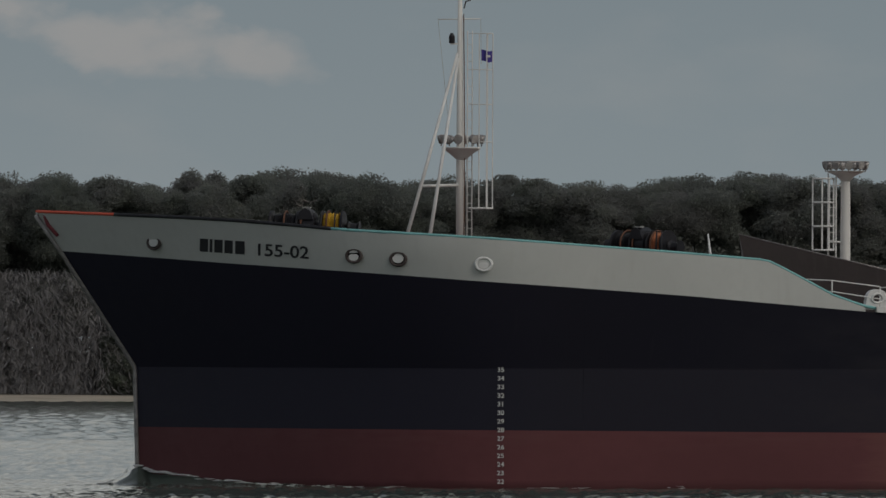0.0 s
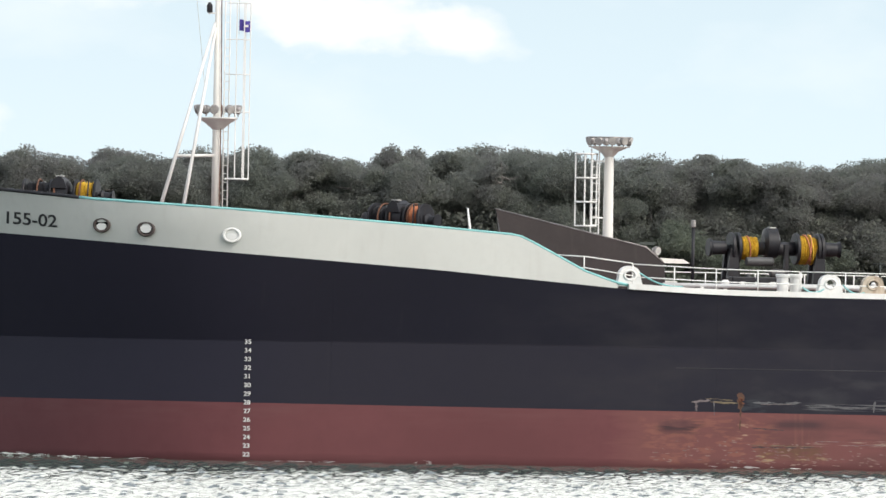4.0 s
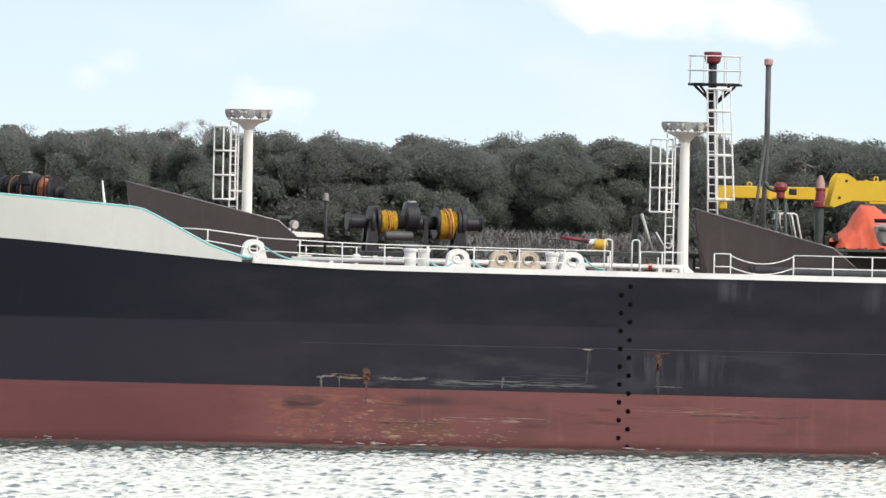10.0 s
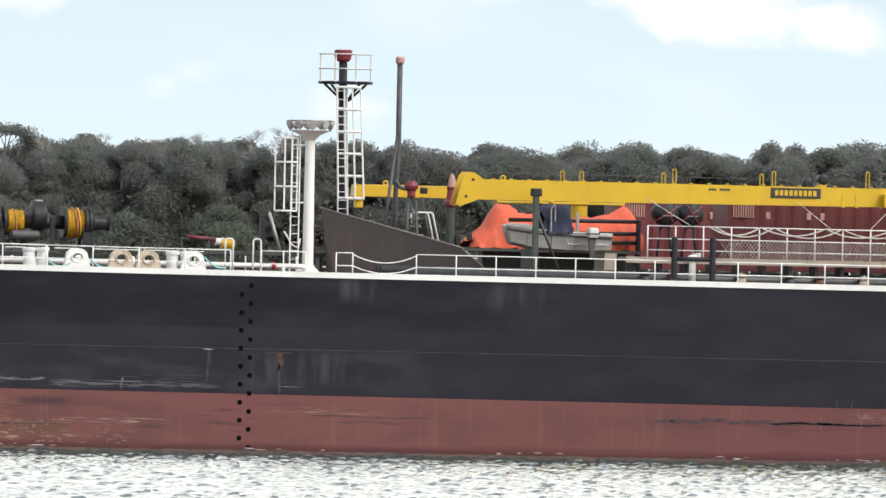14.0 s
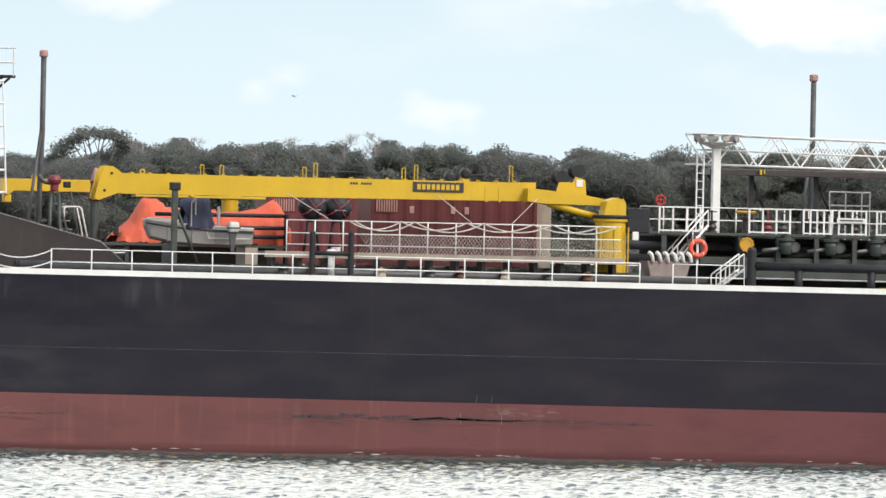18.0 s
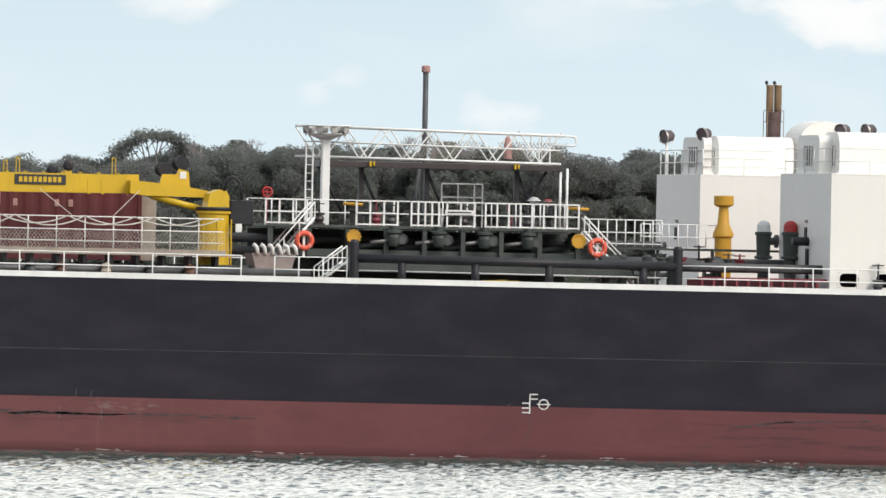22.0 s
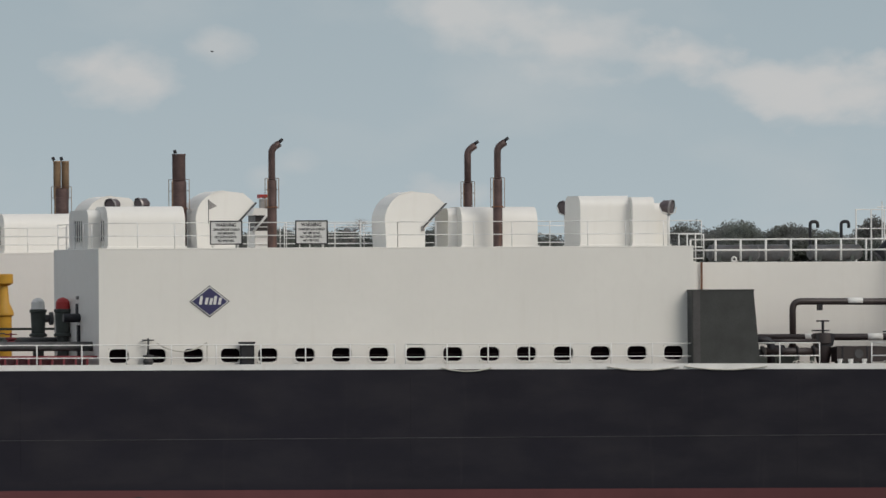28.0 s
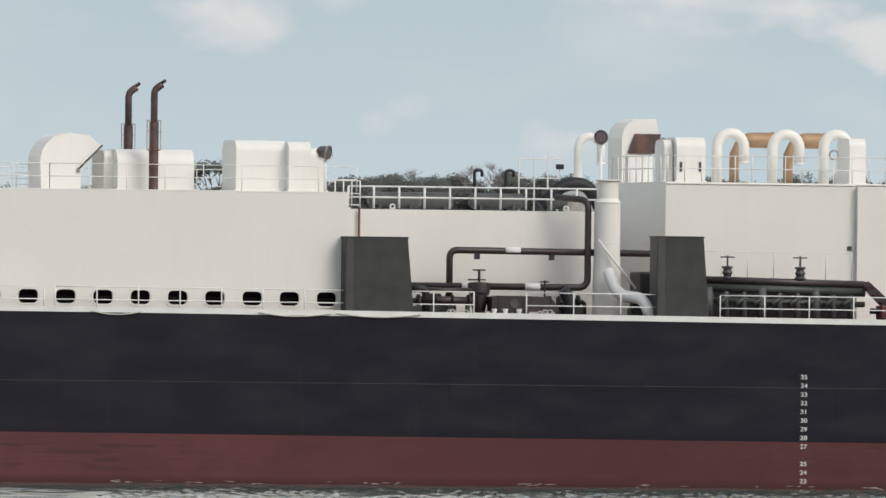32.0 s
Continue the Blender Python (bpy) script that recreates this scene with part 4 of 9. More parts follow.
rng_s = random.Random(31)
for name, x0, z0, x1, z1, w, mat in (
        ("scrape", 26.6, 2.38, 27.45, 2.46, 0.08, SCRAPE_PALE), ("scrape", 26.75, 2.4, 26.8, 2.0, 0.08, SCRAPE_PALE), ("scrape", 27.42, 2.42, 27.43, 1.98, 0.05, SCRAPE_GREY),
        ("scrape", 27.15, 2.5, 28.2, 2.47, 0.035, SCRAPE_YELLOW), ("scrape", 27.3, 2.39, 28.25, 2.36, 0.05, SCRAPE_YELLOW), ("rust_patch", 28.36, 2.2, 28.36, 2.69, 0.26, SCRAPE_BROWN),
        ("rust_patch", 28.4, 2.26, 28.4, 2.6, 0.2, SCRAPE_RUST), ("rust_run", 28.42, 2.3, 28.38, 1.3, 0.06, SCRAPE_BROWN), ("scrape", 28.9, 2.37, 30.75, 2.4, 0.085, SCRAPE_GREY),
        ("scrape", 29.2, 2.33, 30.4, 2.36, 0.025, SCRAPE_PALE), ("scrape", 30.8, 2.31, 32.96, 2.25, 0.035, SCRAPE_GREY), ("scrape", 30.95, 2.28, 31.4, 2.3, 0.09, SCRAPE_FAINT),
        ("scrape", 33.2, 2.25, 36.6, 2.22, 0.035, SCRAPE_GREY), ("scrape", 33.4, 2.36, 36.2, 2.3, 0.012, SCRAPE_GREY), ("scrape", 33.3, 2.1, 33.35, 2.5, 0.08, SCRAPE_GREY),
        ("scrape", 36.2, 3.53, 36.66, 3.54, 0.035, SCRAPE_PALE), ("rust_run", 36.42, 3.5, 36.36, 2.45, 0.05, SCRAPE_FAINT), ("rust_patch", 38.5, 3.46, 39.45, 3.45, 0.06, SCRAPE_BROWN),
        ("rust_patch", 38.97, 3.48, 38.95, 2.92, 0.19, SCRAPE_BROWN), ("rust_run", 38.95, 3.05, 39.0, 2.1, 0.1, SCRAPE_FAINT), ("rust_run", 38.45, 3.4, 38.5, 2.7, 0.05, SCRAPE_FAINT),
        ("scrape", 39.0, 2.28, 39.9, 2.26, 0.02, SCRAPE_PALE), ("scrape", 41.0, 3.4, 42.1, 3.38, 0.02, SCRAPE_FAINT), ("scrape", 34.8, 2.62, 36.3, 2.58, 0.015, SCRAPE_FAINT),
        ("scrape", 41.2, 5.9, 41.3, 5.88, 0.02, SCRAPE_FAINT),
        ("rub_mark", 28.9, 1.5, 30.1, 1.42, 0.05, RUB_DARK), ("rub_mark", 52.65, 1.37, 59.0, 1.35, 0.12, RUB_DARK),
        ("rub_mark", 57.5, 1.35, 65.7, 1.28, 0.07, RUB_DARK), ("rub_mark", 56.8, 1.33, 61.0, 1.31, 0.07, RUB_DARK), ("rub_mark", 83.05, 1.3, 85.0, 1.42, 0.11, RUB_DARK), ("rub_mark", 84.2, 1.42, 88.0, 1.58, 0.06, RUB_DARK),
        ("rub_mark", 40.2, 1.3, 44.5, 1.24, 0.05, RUB_DARK), ("scrape", 58.66, 1.16, 58.66, 1.52, 0.03, SCRAPE_PALE), ("scrape", 60.15, 1.18, 60.14, 1.54, 0.03, SCRAPE_PALE),
        ("scrape", 60.6, 1.2, 60.6, 1.45, 0.02, SCRAPE_PALE), ("scrape", 57.55, 1.35, 58.3, 1.34, 0.02, SCRAPE_PALE), ("scrape", 55.0, 1.36, 55.5, 1.36, 0.015, SCRAPE_PALE), ("scrape", 62.5, 1.3, 62.9, 1.3, 0.018, SCRAPE_PALE),
        ("scrape", 59.2, 1.9, 59.25, 2.2, 0.04, SCRAPE_FAINT), ("scrape", 59.75, 1.9, 59.8, 2.2, 0.04, SCRAPE_FAINT), ("scrape", 28.9, 0.86, 30.0, 0.9, 0.03, SCRAPE_YELLOW), ("scrape", 30.0, 0.86, 31.2, 0.88, 0.02, SCRAPE_YELLOW),
        ("rub_mark", 28.9, 0.8, 31.2, 0.82, 0.05, RUB_DARK), ("scrape", 31.25, 1.04, 32.2, 1.05, 0.018, SCRAPE_PALE), ("scrape", 32.2, 0.92, 33.9, 0.95, 0.015, SCRAPE_PALE), ("scrape", 74.74, 1.85, 74.85, 1.98, 0.05, SCRAPE_BROWN),
        ("rub_mark", 75.55, 1.6, 75.45, 0.5, 0.03, RUB_DARK)):
    # long marks are broken into overlapping shreds
    m = max(1, int(math.hypot(x1 - x0, z1 - z0) / 0.5))
    for k in range(m):
        a, b = (k - 0.15 * rng_s.random()) / m, (k + rng_s.uniform(0.75, 1.2)) / m
        e = rng_s.uniform(-0.5, 0.5) * w * (m > 1)
        if abs(x1 - x0) > abs(z1 - z0):
            scrape(name, x0 + (x1 - x0) * a, z0 + (z1 - z0) * a + e, x0 + (x1 - x0) * b, z0 + (z1 - z0) * b + e, w * rng_s.uniform(0.45, 1.0), mat, rng_s, 0.85)
        else:
            scrape(name, x0 + (x1 - x0) * a + e, z0 + (z1 - z0) * a, x0 + (x1 - x0) * b + e, z0 + (z1 - z0) * b, w * rng_s.uniform(0.6, 1.0), mat, rng_s, 0.85)
part("rub_ring", Shape().ring((59.42, -12.994, 1.12), 0.72, 0.012, "y", 40, 4), RUB_DARK, barge, "dark ring rubbed into the red paint")
s = Shape()
for k in range(150):
    x, z = rng_s.choice((26.0, 27.1, 28.3, 29.4, 30.3, 31.2, 33.0)) + rng_s.gauss(0, 0.45), 0.18 + 0.85 * rng_s.random() ** 1.6
    l, h = rng_s.uniform(0.02, 0.13), rng_s.uniform(0.008, 0.028)
    y = -half_breadth(x, z)
    s.prism([(x - l, z), (x - 0.3 * l, z + h), (x + l, z + 0.3 * h), (x + 0.4 * l, z - h)], y - 0.006, y)
tagged(part("paint_chips", s, CHIP, barge, "pale chips in the red paint"), kind="stuff")
part("chafe_plate", Shape().box(36.25, 36.55, -13.012, -13.0, 3.505, 3.535, 0.004), LAMP_GREY, barge)


# ---- rails, posts and lamps: kinds that come again ----
def railing(x0, x1, y, step=1.53, h=0.9, rails=(0.45, 0.9), z=None, mat=None, r=0.025, label="white painted steel pipe railing along the deck edge", cross=None):
    """A straight run of posts and bars along the barge, or across it from y to cross."""
    zf = z if z else zdeck
    mat = mat or WHITE_RAIL
    th = aboard("railing", (x0, y, zf(x0)), label, "railing", "railings of the barge")
    run = (cross - y) if cross is not None else (x1 - x0)
    n = max(1, round(abs(run) / step))
    at = [((x0, y + run * k / n) if cross is not None else (x0 + run * k / n, y)) for k in range(n + 1)]
    for px, py in at:
        part("post", Shape().tube([(px, py, zf(px) + 0.02), (px, py, zf(px) + h)], r, 6), mat, th)
    for q in rails:
        part("rail", Shape().tube([(px, py, zf(px) + q) for px, py in at], r * 0.9, 6), mat, th)
    return th


def chain_rope(parent, a, b, sag, mat=None, r=0.014, name="rope"):
    a, b = Vector(a), Vector(b)
    pts = [a.lerp(b, t / 10) - Vector((0, 0, sag * 4 * (t / 10) * (1 - t / 10))) for t in range(11)]
    return part(name, Shape().tube(pts, r, 5), mat or ROPE_WHITE, parent)


def flood_lamp(parent, p, a, size=0.15, down=0.25):
    """A round flood lamp: housing, glass and bracket. a: the bearing in degrees."""
    d = Vector((math.cos(radians(a)), math.sin(radians(a)), -down)).normalized()
    p = Vector(p)
    o = part("flood_lamp", Shape().tube([p - d * size * 1.1, p - d * size * 0.4, p + d * size * 0.5], [size * 0.45, size * 0.9, size], 12), LAMP_GREY, parent, "grey metal flood lamp")
    part("lamp_glass", Shape().tube([p + d * size * 0.5, p + d * size * 0.58], [size * 0.92, size * 0.85], 12), GLASS_GREY, o)
    part("bracket", Shape().tube([p - Vector((0, 0, size * 1.5)), p - d * size * 0.3], 0.025, 5), LAMP_GREY, o)
    return o


def ladder_cage(parent, x0, x1, y, z0, z1, bars, hoops, rung_x, zl, depth=0.6):
    """A ladder with a safety cage of upright strips and flat hoops, seen from its side."""
    for k in range(bars):
        x = x0 + (x1 - x0) * k / (bars - 1)
        yy = y - depth * math.sin(math.pi * k / (bars - 1)) * 0.6
        part("cage_bar", Shape().box(x - 0.025, x + 0.025, yy - 0.02, yy + 0.02, z0, z1), WHITE_RAIL, parent)
    for k in range(hoops):
        z = z0 + (z1 - z0) * k / (hoops - 1)
        pts = [(x0 + (x1 - x0) * t / 8, y - depth * math.sin(math.pi * t / 8) * 0.6 - 0.025, z) for t in range(9)]
        part("cage_hoop", Shape().tube(pts, 0.035, 5), WHITE_RAIL, parent)
    for dx in (0.0, 0.3):
        part("ladder_rail", Shape().box(rung_x + dx - 0.02, rung_x + dx + 0.02, y - 0.03, y + 0.03, zl, z1 + 0.2), WHITE_RAIL, parent)
    for k in range(int((z1 - zl) / 0.3)):
        part("rung", Shape().tube([(rung_x, y, zl + 0.15 + 0.3 * k), (rung_x + 0.3, y, zl + 0.15 + 0.3 * k)], 0.013, 5), WHITE_RAIL, parent)


def flood_post(x, y, z0, zt, cage_z, label, lamps=10):
    """A white lighting column with a funnel head ringed by flood lamps, and a caged ladder beside it."""
    th = aboard("flood_light_post", (x, y, z0), label, "light post", "flood light posts on deck")
    part("column", Shape().lathe((x, y, z0), [(0, 0.42), (0.25, 0.4), (0.4, 0.22), (0.6, 0.2), (zt - z0 - 0.75, 0.17)], "z", 16), WHITE, th)
    part("funnel", Shape().lathe((x, y, zt - 0.85), [(0.1, 0.16), (0.3, 0.34), (0.46, 0.7), (0.49, 0.72)], "z", 20), WHITE, th)
    part("lamp_ring", Shape().ring((x, y, zt - 0.04), 0.8, 0.03, "z", 24, 6), LAMP_GREY, th)
    for k in range(lamps):
        a = 360 * k / lamps + 10
        flood_lamp(th, (x + 0.74 * math.cos(radians(a)), y + 0.74 * math.sin(radians(a)), zt - 0.16), a, 0.16, 0.3)
    ladder_cage(th, x - 1.25, x - 0.45, y, cage_z, zt - 0.65, 4, 4, x - 0.66, z0 + 0.2)
    for z in (cage_z + 0.3, zt - 0.9):
        part("stay", Shape().tube([(x - 0.6, y, z), (x, y, z)], 0.035, 6), WHITE_RAIL, th)
    return th


def bollard_pair(x, y, z, mat=None, label="white painted steel double bollard at the deck edge"):
    th = aboard("double_bollard", (x, y, z), label, "bollard", "bollards on deck")
    part("base", Shape().box(x - 0.55, x + 0.55, y - 0.25, y + 0.25, z, z + 0.08, 0.02), mat or WHITE_RAIL, th)
    for dx in (-0.24, 0.24):
        part("barrel", Shape().lathe((x + dx, y, z + 0.06), [(0, 0.21), (0.6, 0.21), (0.63, 0.25), (0.72, 0.25), (0.74, 0.18)], "z", 16), mat or WHITE_RAIL, th)
    return th


def panama_lead(x, y, z, mat, label):
    """A cast chock with an oval eye, arched on top."""
    th = aboard("panama_chock", (x, y, z), label, "mooring chock", "mooring chocks along the deck edge")
    s = Shape()
    out = [(-0.56, 0.0), (-0.46, 0.1), (-0.41, 0.28)] + [(-0.38 * math.cos(math.pi * k / 8), 0.44 + 0.29 * math.sin(math.pi * k / 8)) for k in range(9)] + [(0.41, 0.28), (0.46, 0.1), (0.56, 0.0)]
    m = len(out)
    hole = []
    for k in range(m):
        a = math.radians(225 - 270 * k / (m - 1))
        hole.append((0.19 * math.cos(a), 0.4 + 0.15 * math.sin(a)))
    v = [(x + a, y - 0.16, z + b) for a, b in out] + [(x + a, y - 0.16, z + b) for a, b in hole]
    v += [(p, q + 0.32, r) for p, q, r in v]
    f = []
    for k in range(m):
        j = (k + 1) % m
        f += [(k, j, m + j, m + k), (2 * m + k, 3 * m + k, 3 * m + j, 2 * m + j), (k, 2 * m + k, 2 * m + j, j), (m + k, m + j, 3 * m + j, 3 * m + k)]
    s.add(v, f, False)
    part("casting", s, mat, th)
    part("lip", Shape().ring((x, y - 0.17, z + 0.4), 0.21, 0.045, "y", 20, 6, 0.8), mat, th)
    return th


def hand_valve(x, y, z, h=0.6, mat=None, wheel=0.22, label="dark pipeline valve with a hand wheel"):
    th = aboard("gate_valve", (x, y, z), label, "valve", "valves on deck")
    m = mat or DARK_GREEN
    part("body", Shape().lathe((x, y, z), [(0, 0.2), (0.06, 0.2), (0.08, 0.13), (0.2, 0.19), (0.34, 0.13), (0.36, 0.2), (0.42, 0.2), (0.44, 0.08)], "z", 14), m, th)
    part("spindle", Shape().tube([(x, y, z + 0.3), (x, y, z + h + 0.06)], 0.035, 7), m, th)
    o = part("hand_wheel", Shape().ring((x, y, z + h), wheel, 0.022, "z", 18, 5), m, th)
    part("spokes", Shape().tube([(x - wheel, y, z + h), (x + wheel, y, z + h)], 0.014, 5).tube([(x, y - wheel, z + h), (x, y + wheel, z + h)], 0.014, 5), m, o)
    return th


def rope_coil(th, x0, x1, y, z, r, mat, label):
    """Rope wound on a drum in turns of uneven height."""
    rng = random.Random(int(x0 * 100))
    prof, n = [], max(6, int((x1 - x0) / 0.035))
    for k in range(n + 1):
        q = r + rng.uniform(-0.02, 0.03)
        prof += [((x1 - x0) * k / n, q - 0.03), ((x1 - x0) * (k + 0.5) / n, q)]
    return part("wound_rope", Shape().lathe((x0, y, z), prof, "x", 22), mat, th, label)


# ---- fore deck ----
def foremast():
    x, y, z = 12.0, -2.0, 7.3
    th = aboard("foremast", (x, y, z), "white steel foremast with raking legs, flood lamps and a caged ladder", "mast")
    part("pole", Shape().tube([(x - 0.05, y, z), (x - 0.07, y, 12.0), (x - 0.1, y, 17.9)], [0.17, 0.15, 0.08], 12), WHITE, th)
    part("cable_run", Shape().tube([(x + 0.02, y - 0.2, 8.6), (x + 0.04, y - 0.2, 12.4), (x, y - 0.14, 17.0)], 0.02, 5), RUSTY, th)
    for p, q in (((9.38, y - 1.4, 8.4), (11.82, y, 15.6)), ((10.08, y - 2.2, 8.4), (11.83, y - 0.05, 15.4))):
        part("raking_leg", Shape().tube([p, q], [0.075, 0.05], 8), WHITE_RAIL, th)
    part("leg_tie", Shape().tube([(10.2, y - 0.95, 10.8), (11.95, y, 10.85)], 0.055, 7), WHITE_RAIL, th)
    part("lamp_platform", Shape().lathe((x - 0.03, y, 11.75), [(0, 0.16), (0.25, 0.45), (0.42, 0.72), (0.46, 0.72)], "z", 18), WHITE_RAIL, th)
    for k in range(8):
        a = 45 * k + 20
        flood_lamp(th, (x - 0.03 + 0.74 * math.cos(radians(a)), y + 0.74 * math.sin(radians(a)), 12.5), a, 0.17, 0.3)
    for dx in (0.16, 0.34):
        part("ladder_rail", Shape().tube([(x + dx, y - 0.1, 7.6), (x + dx, y - 0.1, 16.4)], 0.025, 6), WHITE_RAIL, th)
    for k in range(28):
        part("rung", Shape().tube([(x + 0.16, y - 0.1, 7.8 + 0.3 * k), (x + 0.34, y - 0.1, 7.8 + 0.3 * k)], 0.012, 5), WHITE_RAIL, th)
    for dx, dy in ((0.5, -0.45), (0.75, -0.55), (1.02, -0.4), (1.0, 0.2)):
        part("cage_bar", Shape().box(x + dx - 0.018, x + dx + 0.018, y + dy - 0.015, y + dy + 0.015, 10.0, 16.3), WHITE_RAIL, th)
    for zz in (10.02, 12.4, 13.75, 15.0, 16.3):
        part("cage_hoop", Shape().tube([(x + 0.2, y - 0.2, zz), (x + 0.5, y - 0.45, zz), (x + 0.75, y - 0.55, zz), (x + 1.02, y - 0.4, zz), (x + 1.0, y + 0.2, zz)], 0.035 if zz < 11 else 0.018, 5), WHITE_RAIL, th)
    part("yard", Shape().tube([(11.08, y, 16.8), (12.68, y, 16.83)], 0.025, 6), WHITE_RAIL, th)
    for px in (11.08, 12.68):
        part("halyard", Shape().tube([(px, y, 16.8), (px + (0.35 if px < 12 else 0.0), y - 0.1, 13.4 if px < 12 else 15.2)], 0.008, 4), ROPE_WHITE, th)
    o = part("mast_light", Shape().lathe((11.6, y, 15.95), [(0, 0.1), (0.05, 0.11), (0.25, 0.11), (0.32, 0.06), (0.36, 0.06)], "z", 12), BLACK_GEAR, th, "black navigation light")
    part("light_bracket", Shape().box(11.55, 11.95, y - 0.05, y + 0.05, 15.9, 15.95), WHITE_RAIL, o)
    part("wind_vane", Shape().tube([(12.05, y, 17.2), (12.12, y, 17.45), (12.3, y, 17.5)], 0.03, 5), DARK_GREY, th)
    fl = aboard("house_flag", (12.68, y, 15.9), "small navy blue flag flying from the foremast", "flag")
    s = Shape()
    v, f = [], []
    for i in range(9):
        for k in range(2):
            v.append((12.7 + 0.055 * i, y + 0.05 * math.sin(i * 1.1), 15.72 - 0.4 * k - 0.008 * i + 0.02 * math.sin(i)))
    v += [(p[0], p[1] + 0.012, p[2]) for p in v]
    n = 18
    f = [(2 * i, 2 * i + 1, 2 * i + 3, 2 * i + 2) for i in range(8)] + [(n + 2 * i, n + 2 * i + 2, n + 2 * i + 3, n + 2 * i + 1) for i in range(8)]
    s.add(v, f, True)
    part("cloth", s, FLAG_BLUE, fl)
    part("device", Shape().box(12.86, 13.02, y - 0.07, y - 0.06, 15.45, 15.53), SIGN_WHITE, fl, "white device on the flag")


foremast()


def bow_winch(x, y, z, rope, label, w=2.4, skew=0.0):
    """A mooring winch: two drums of line between dark cheek plates, a gear case and a warping head."""
    th = aboard("mooring_winch", (x, y, z), label, "winch", "mooring winches")
    part("bed", Shape().box(x - w / 2, x + w / 2, y - 0.5, y + 0.5, z, z + 0.25, 0.03), BLACK_GEAR, th)
    zc = z + 1.0
    part("shaft", Shape().tube([(x - w / 2, y, zc), (x + w / 2 + 0.2, y, zc)], 0.1, 10), BLACK_GEAR, th)
    for q in (-0.5, -0.12, 0.22, 0.5):
        part("cheek_plate", Shape().lathe((x + q * w, y, zc), [(-0.04, 0.52), (0.04, 0.52)], "x", 22), BLACK_GEAR, th)
        part("pedestal", Shape().box(x + q * w - 0.06, x + q * w + 0.06, y - 0.35, y + 0.35, z + 0.2, zc), BLACK_GEAR, th)
    rope_coil(th, x - 0.46 * w, x - 0.16 * w, y, zc, 0.4, BLACK_GEAR, "dark wound line")
    rope_coil(th, x + 0.24 * w, x + 0.46 * w, y, zc, 0.42, rope, "wound mooring line")
    part("gear_case", Shape().lathe((x + 0.0 * w, y, zc), [(-0.2, 0.3), (-0.15, 0.45), (0.3, 0.45), (0.36, 0.3)], "x", 16), BLACK_GEAR, th)
    part("guard", Shape().prism([(x - 0.3, zc + 0.2), (x - 0.18, zc + 0.5), (x, zc + 0.62), (x + 0.2, zc + 0.5), (x + 0.3, zc + 0.2)], y - 0.5, y + 0.3), BLACK_GEAR, th)
    part("guard_cap", Shape().box(x - 0.1, x + 0.18, y - 0.45, y - 0.2, zc + 0.6, zc + 0.65, 0.01), ALU, th)
    for q in (-0.3, -0.06, 0.3):
        part("brake_band", Shape().ring((x + q * w, y, zc), 0.5, 0.035, "x", 22, 6), RUSTY, th)
    for q, b in ((-0.62, 0.5), (0.66, 0.42)):
        part("warping_head", Shape().lathe((x + q * w, y, zc - 0.1), [(-0.2, b * 0.6), (-0.12, b * 0.45), (0.1, b * 0.4), (0.2, b * 0.6)], "x", 14), BLACK_GEAR, th)
    for q in (0.8, 1.0):
        part("lever", Shape().tube([(x + q * w * 0.5, y - 0.5, z + 0.2), (x + q * w * 0.5 + 0.08, y - 0.5, zc + 0.5)], 0.03, 6), BLACK_GEAR, th)
    # the winch stands askew, so that its lines lead out over the bow
    th.matrix_basis = th.matrix_basis @ Matrix.Rotation(radians(skew), 4, "Z")
    return th


bow_winch(6.25, -2.0, 8.38, ROPE_YELLOW, "black mooring winch with yellow line behind the bow bulwark", 2.6, -28)
bow_winch(18.8, -2.0, 7.75, ROPE_ORANGE, "black mooring winch with orange line on the fore deck", 2.2, -52)
th = aboard("jack_staff", (21.95, 0, 7.0), "short white raked staff with stay on the fore deck", "staff")
part("staff", Shape().tube([(22.1, 0, 7.0), (21.84, 0, 9.16)], [0.09, 0.03], 7), WHITE_RAIL, th)
part("stay", Shape().tube([(22.4, 0, 7.0), (21.86, 0, 9.0)], 0.012, 4), DARK_GREY, th)


def breakwater(pts_top, z0, y0, y1, label):
    """A swept spray plate rising to a point forward; its head leans over the deck, with stiffeners behind."""
    (xa, za), (xb, zb), (xc, zc) = pts_top
    for side in (-1, 1):
        th = aboard("spray_plate", (xa, -abs(y0), z0), label, "breakwater", "spray plates on deck")
        s = Shape()
        out = [(xa, za), (xb, zb), (xc, zc), (xc + 0.05, z0), (xa + 0.55, z0), (xa + 0.25, za - 1.2)]
        t = lambda x: (x - xa) / (xc - xa)
        yy = (lambda x: -abs(y0) - (abs(y1) - abs(y0)) * t(x)) if side < 0 else (lambda x: -abs(y0) + (abs(y0) + abs(y1)) * t(x))
        v = [(x, yy(x), z) for x, z in out] + [(x + 0.04, yy(x) + 0.05, z) for x, z in out]
        n = len(out)
        s.add(v, [tuple(range(n)), tuple(reversed(range(n, 2 * n)))] + [(i, i + n, (i + 1) % n + n, (i + 1) % n) for i in range(n)])
        part("plate", s, BROWN_PLATE, th)
        s = Shape().tube([v[0], v[1], v[2]], 0.025, 6)
        part("coaming", s, LAMP_GREY, th)
        for q in (0.3, 0.55, 0.8):
            x = xa + (xc - xa) * q
            part("stiffener", Shape().tube([(x, yy(x) + 0.1, z0), (x, yy(x) + 0.1, lerp(x, pts_top) - 0.15)], 0.04, 6), DARK_GREY, th)


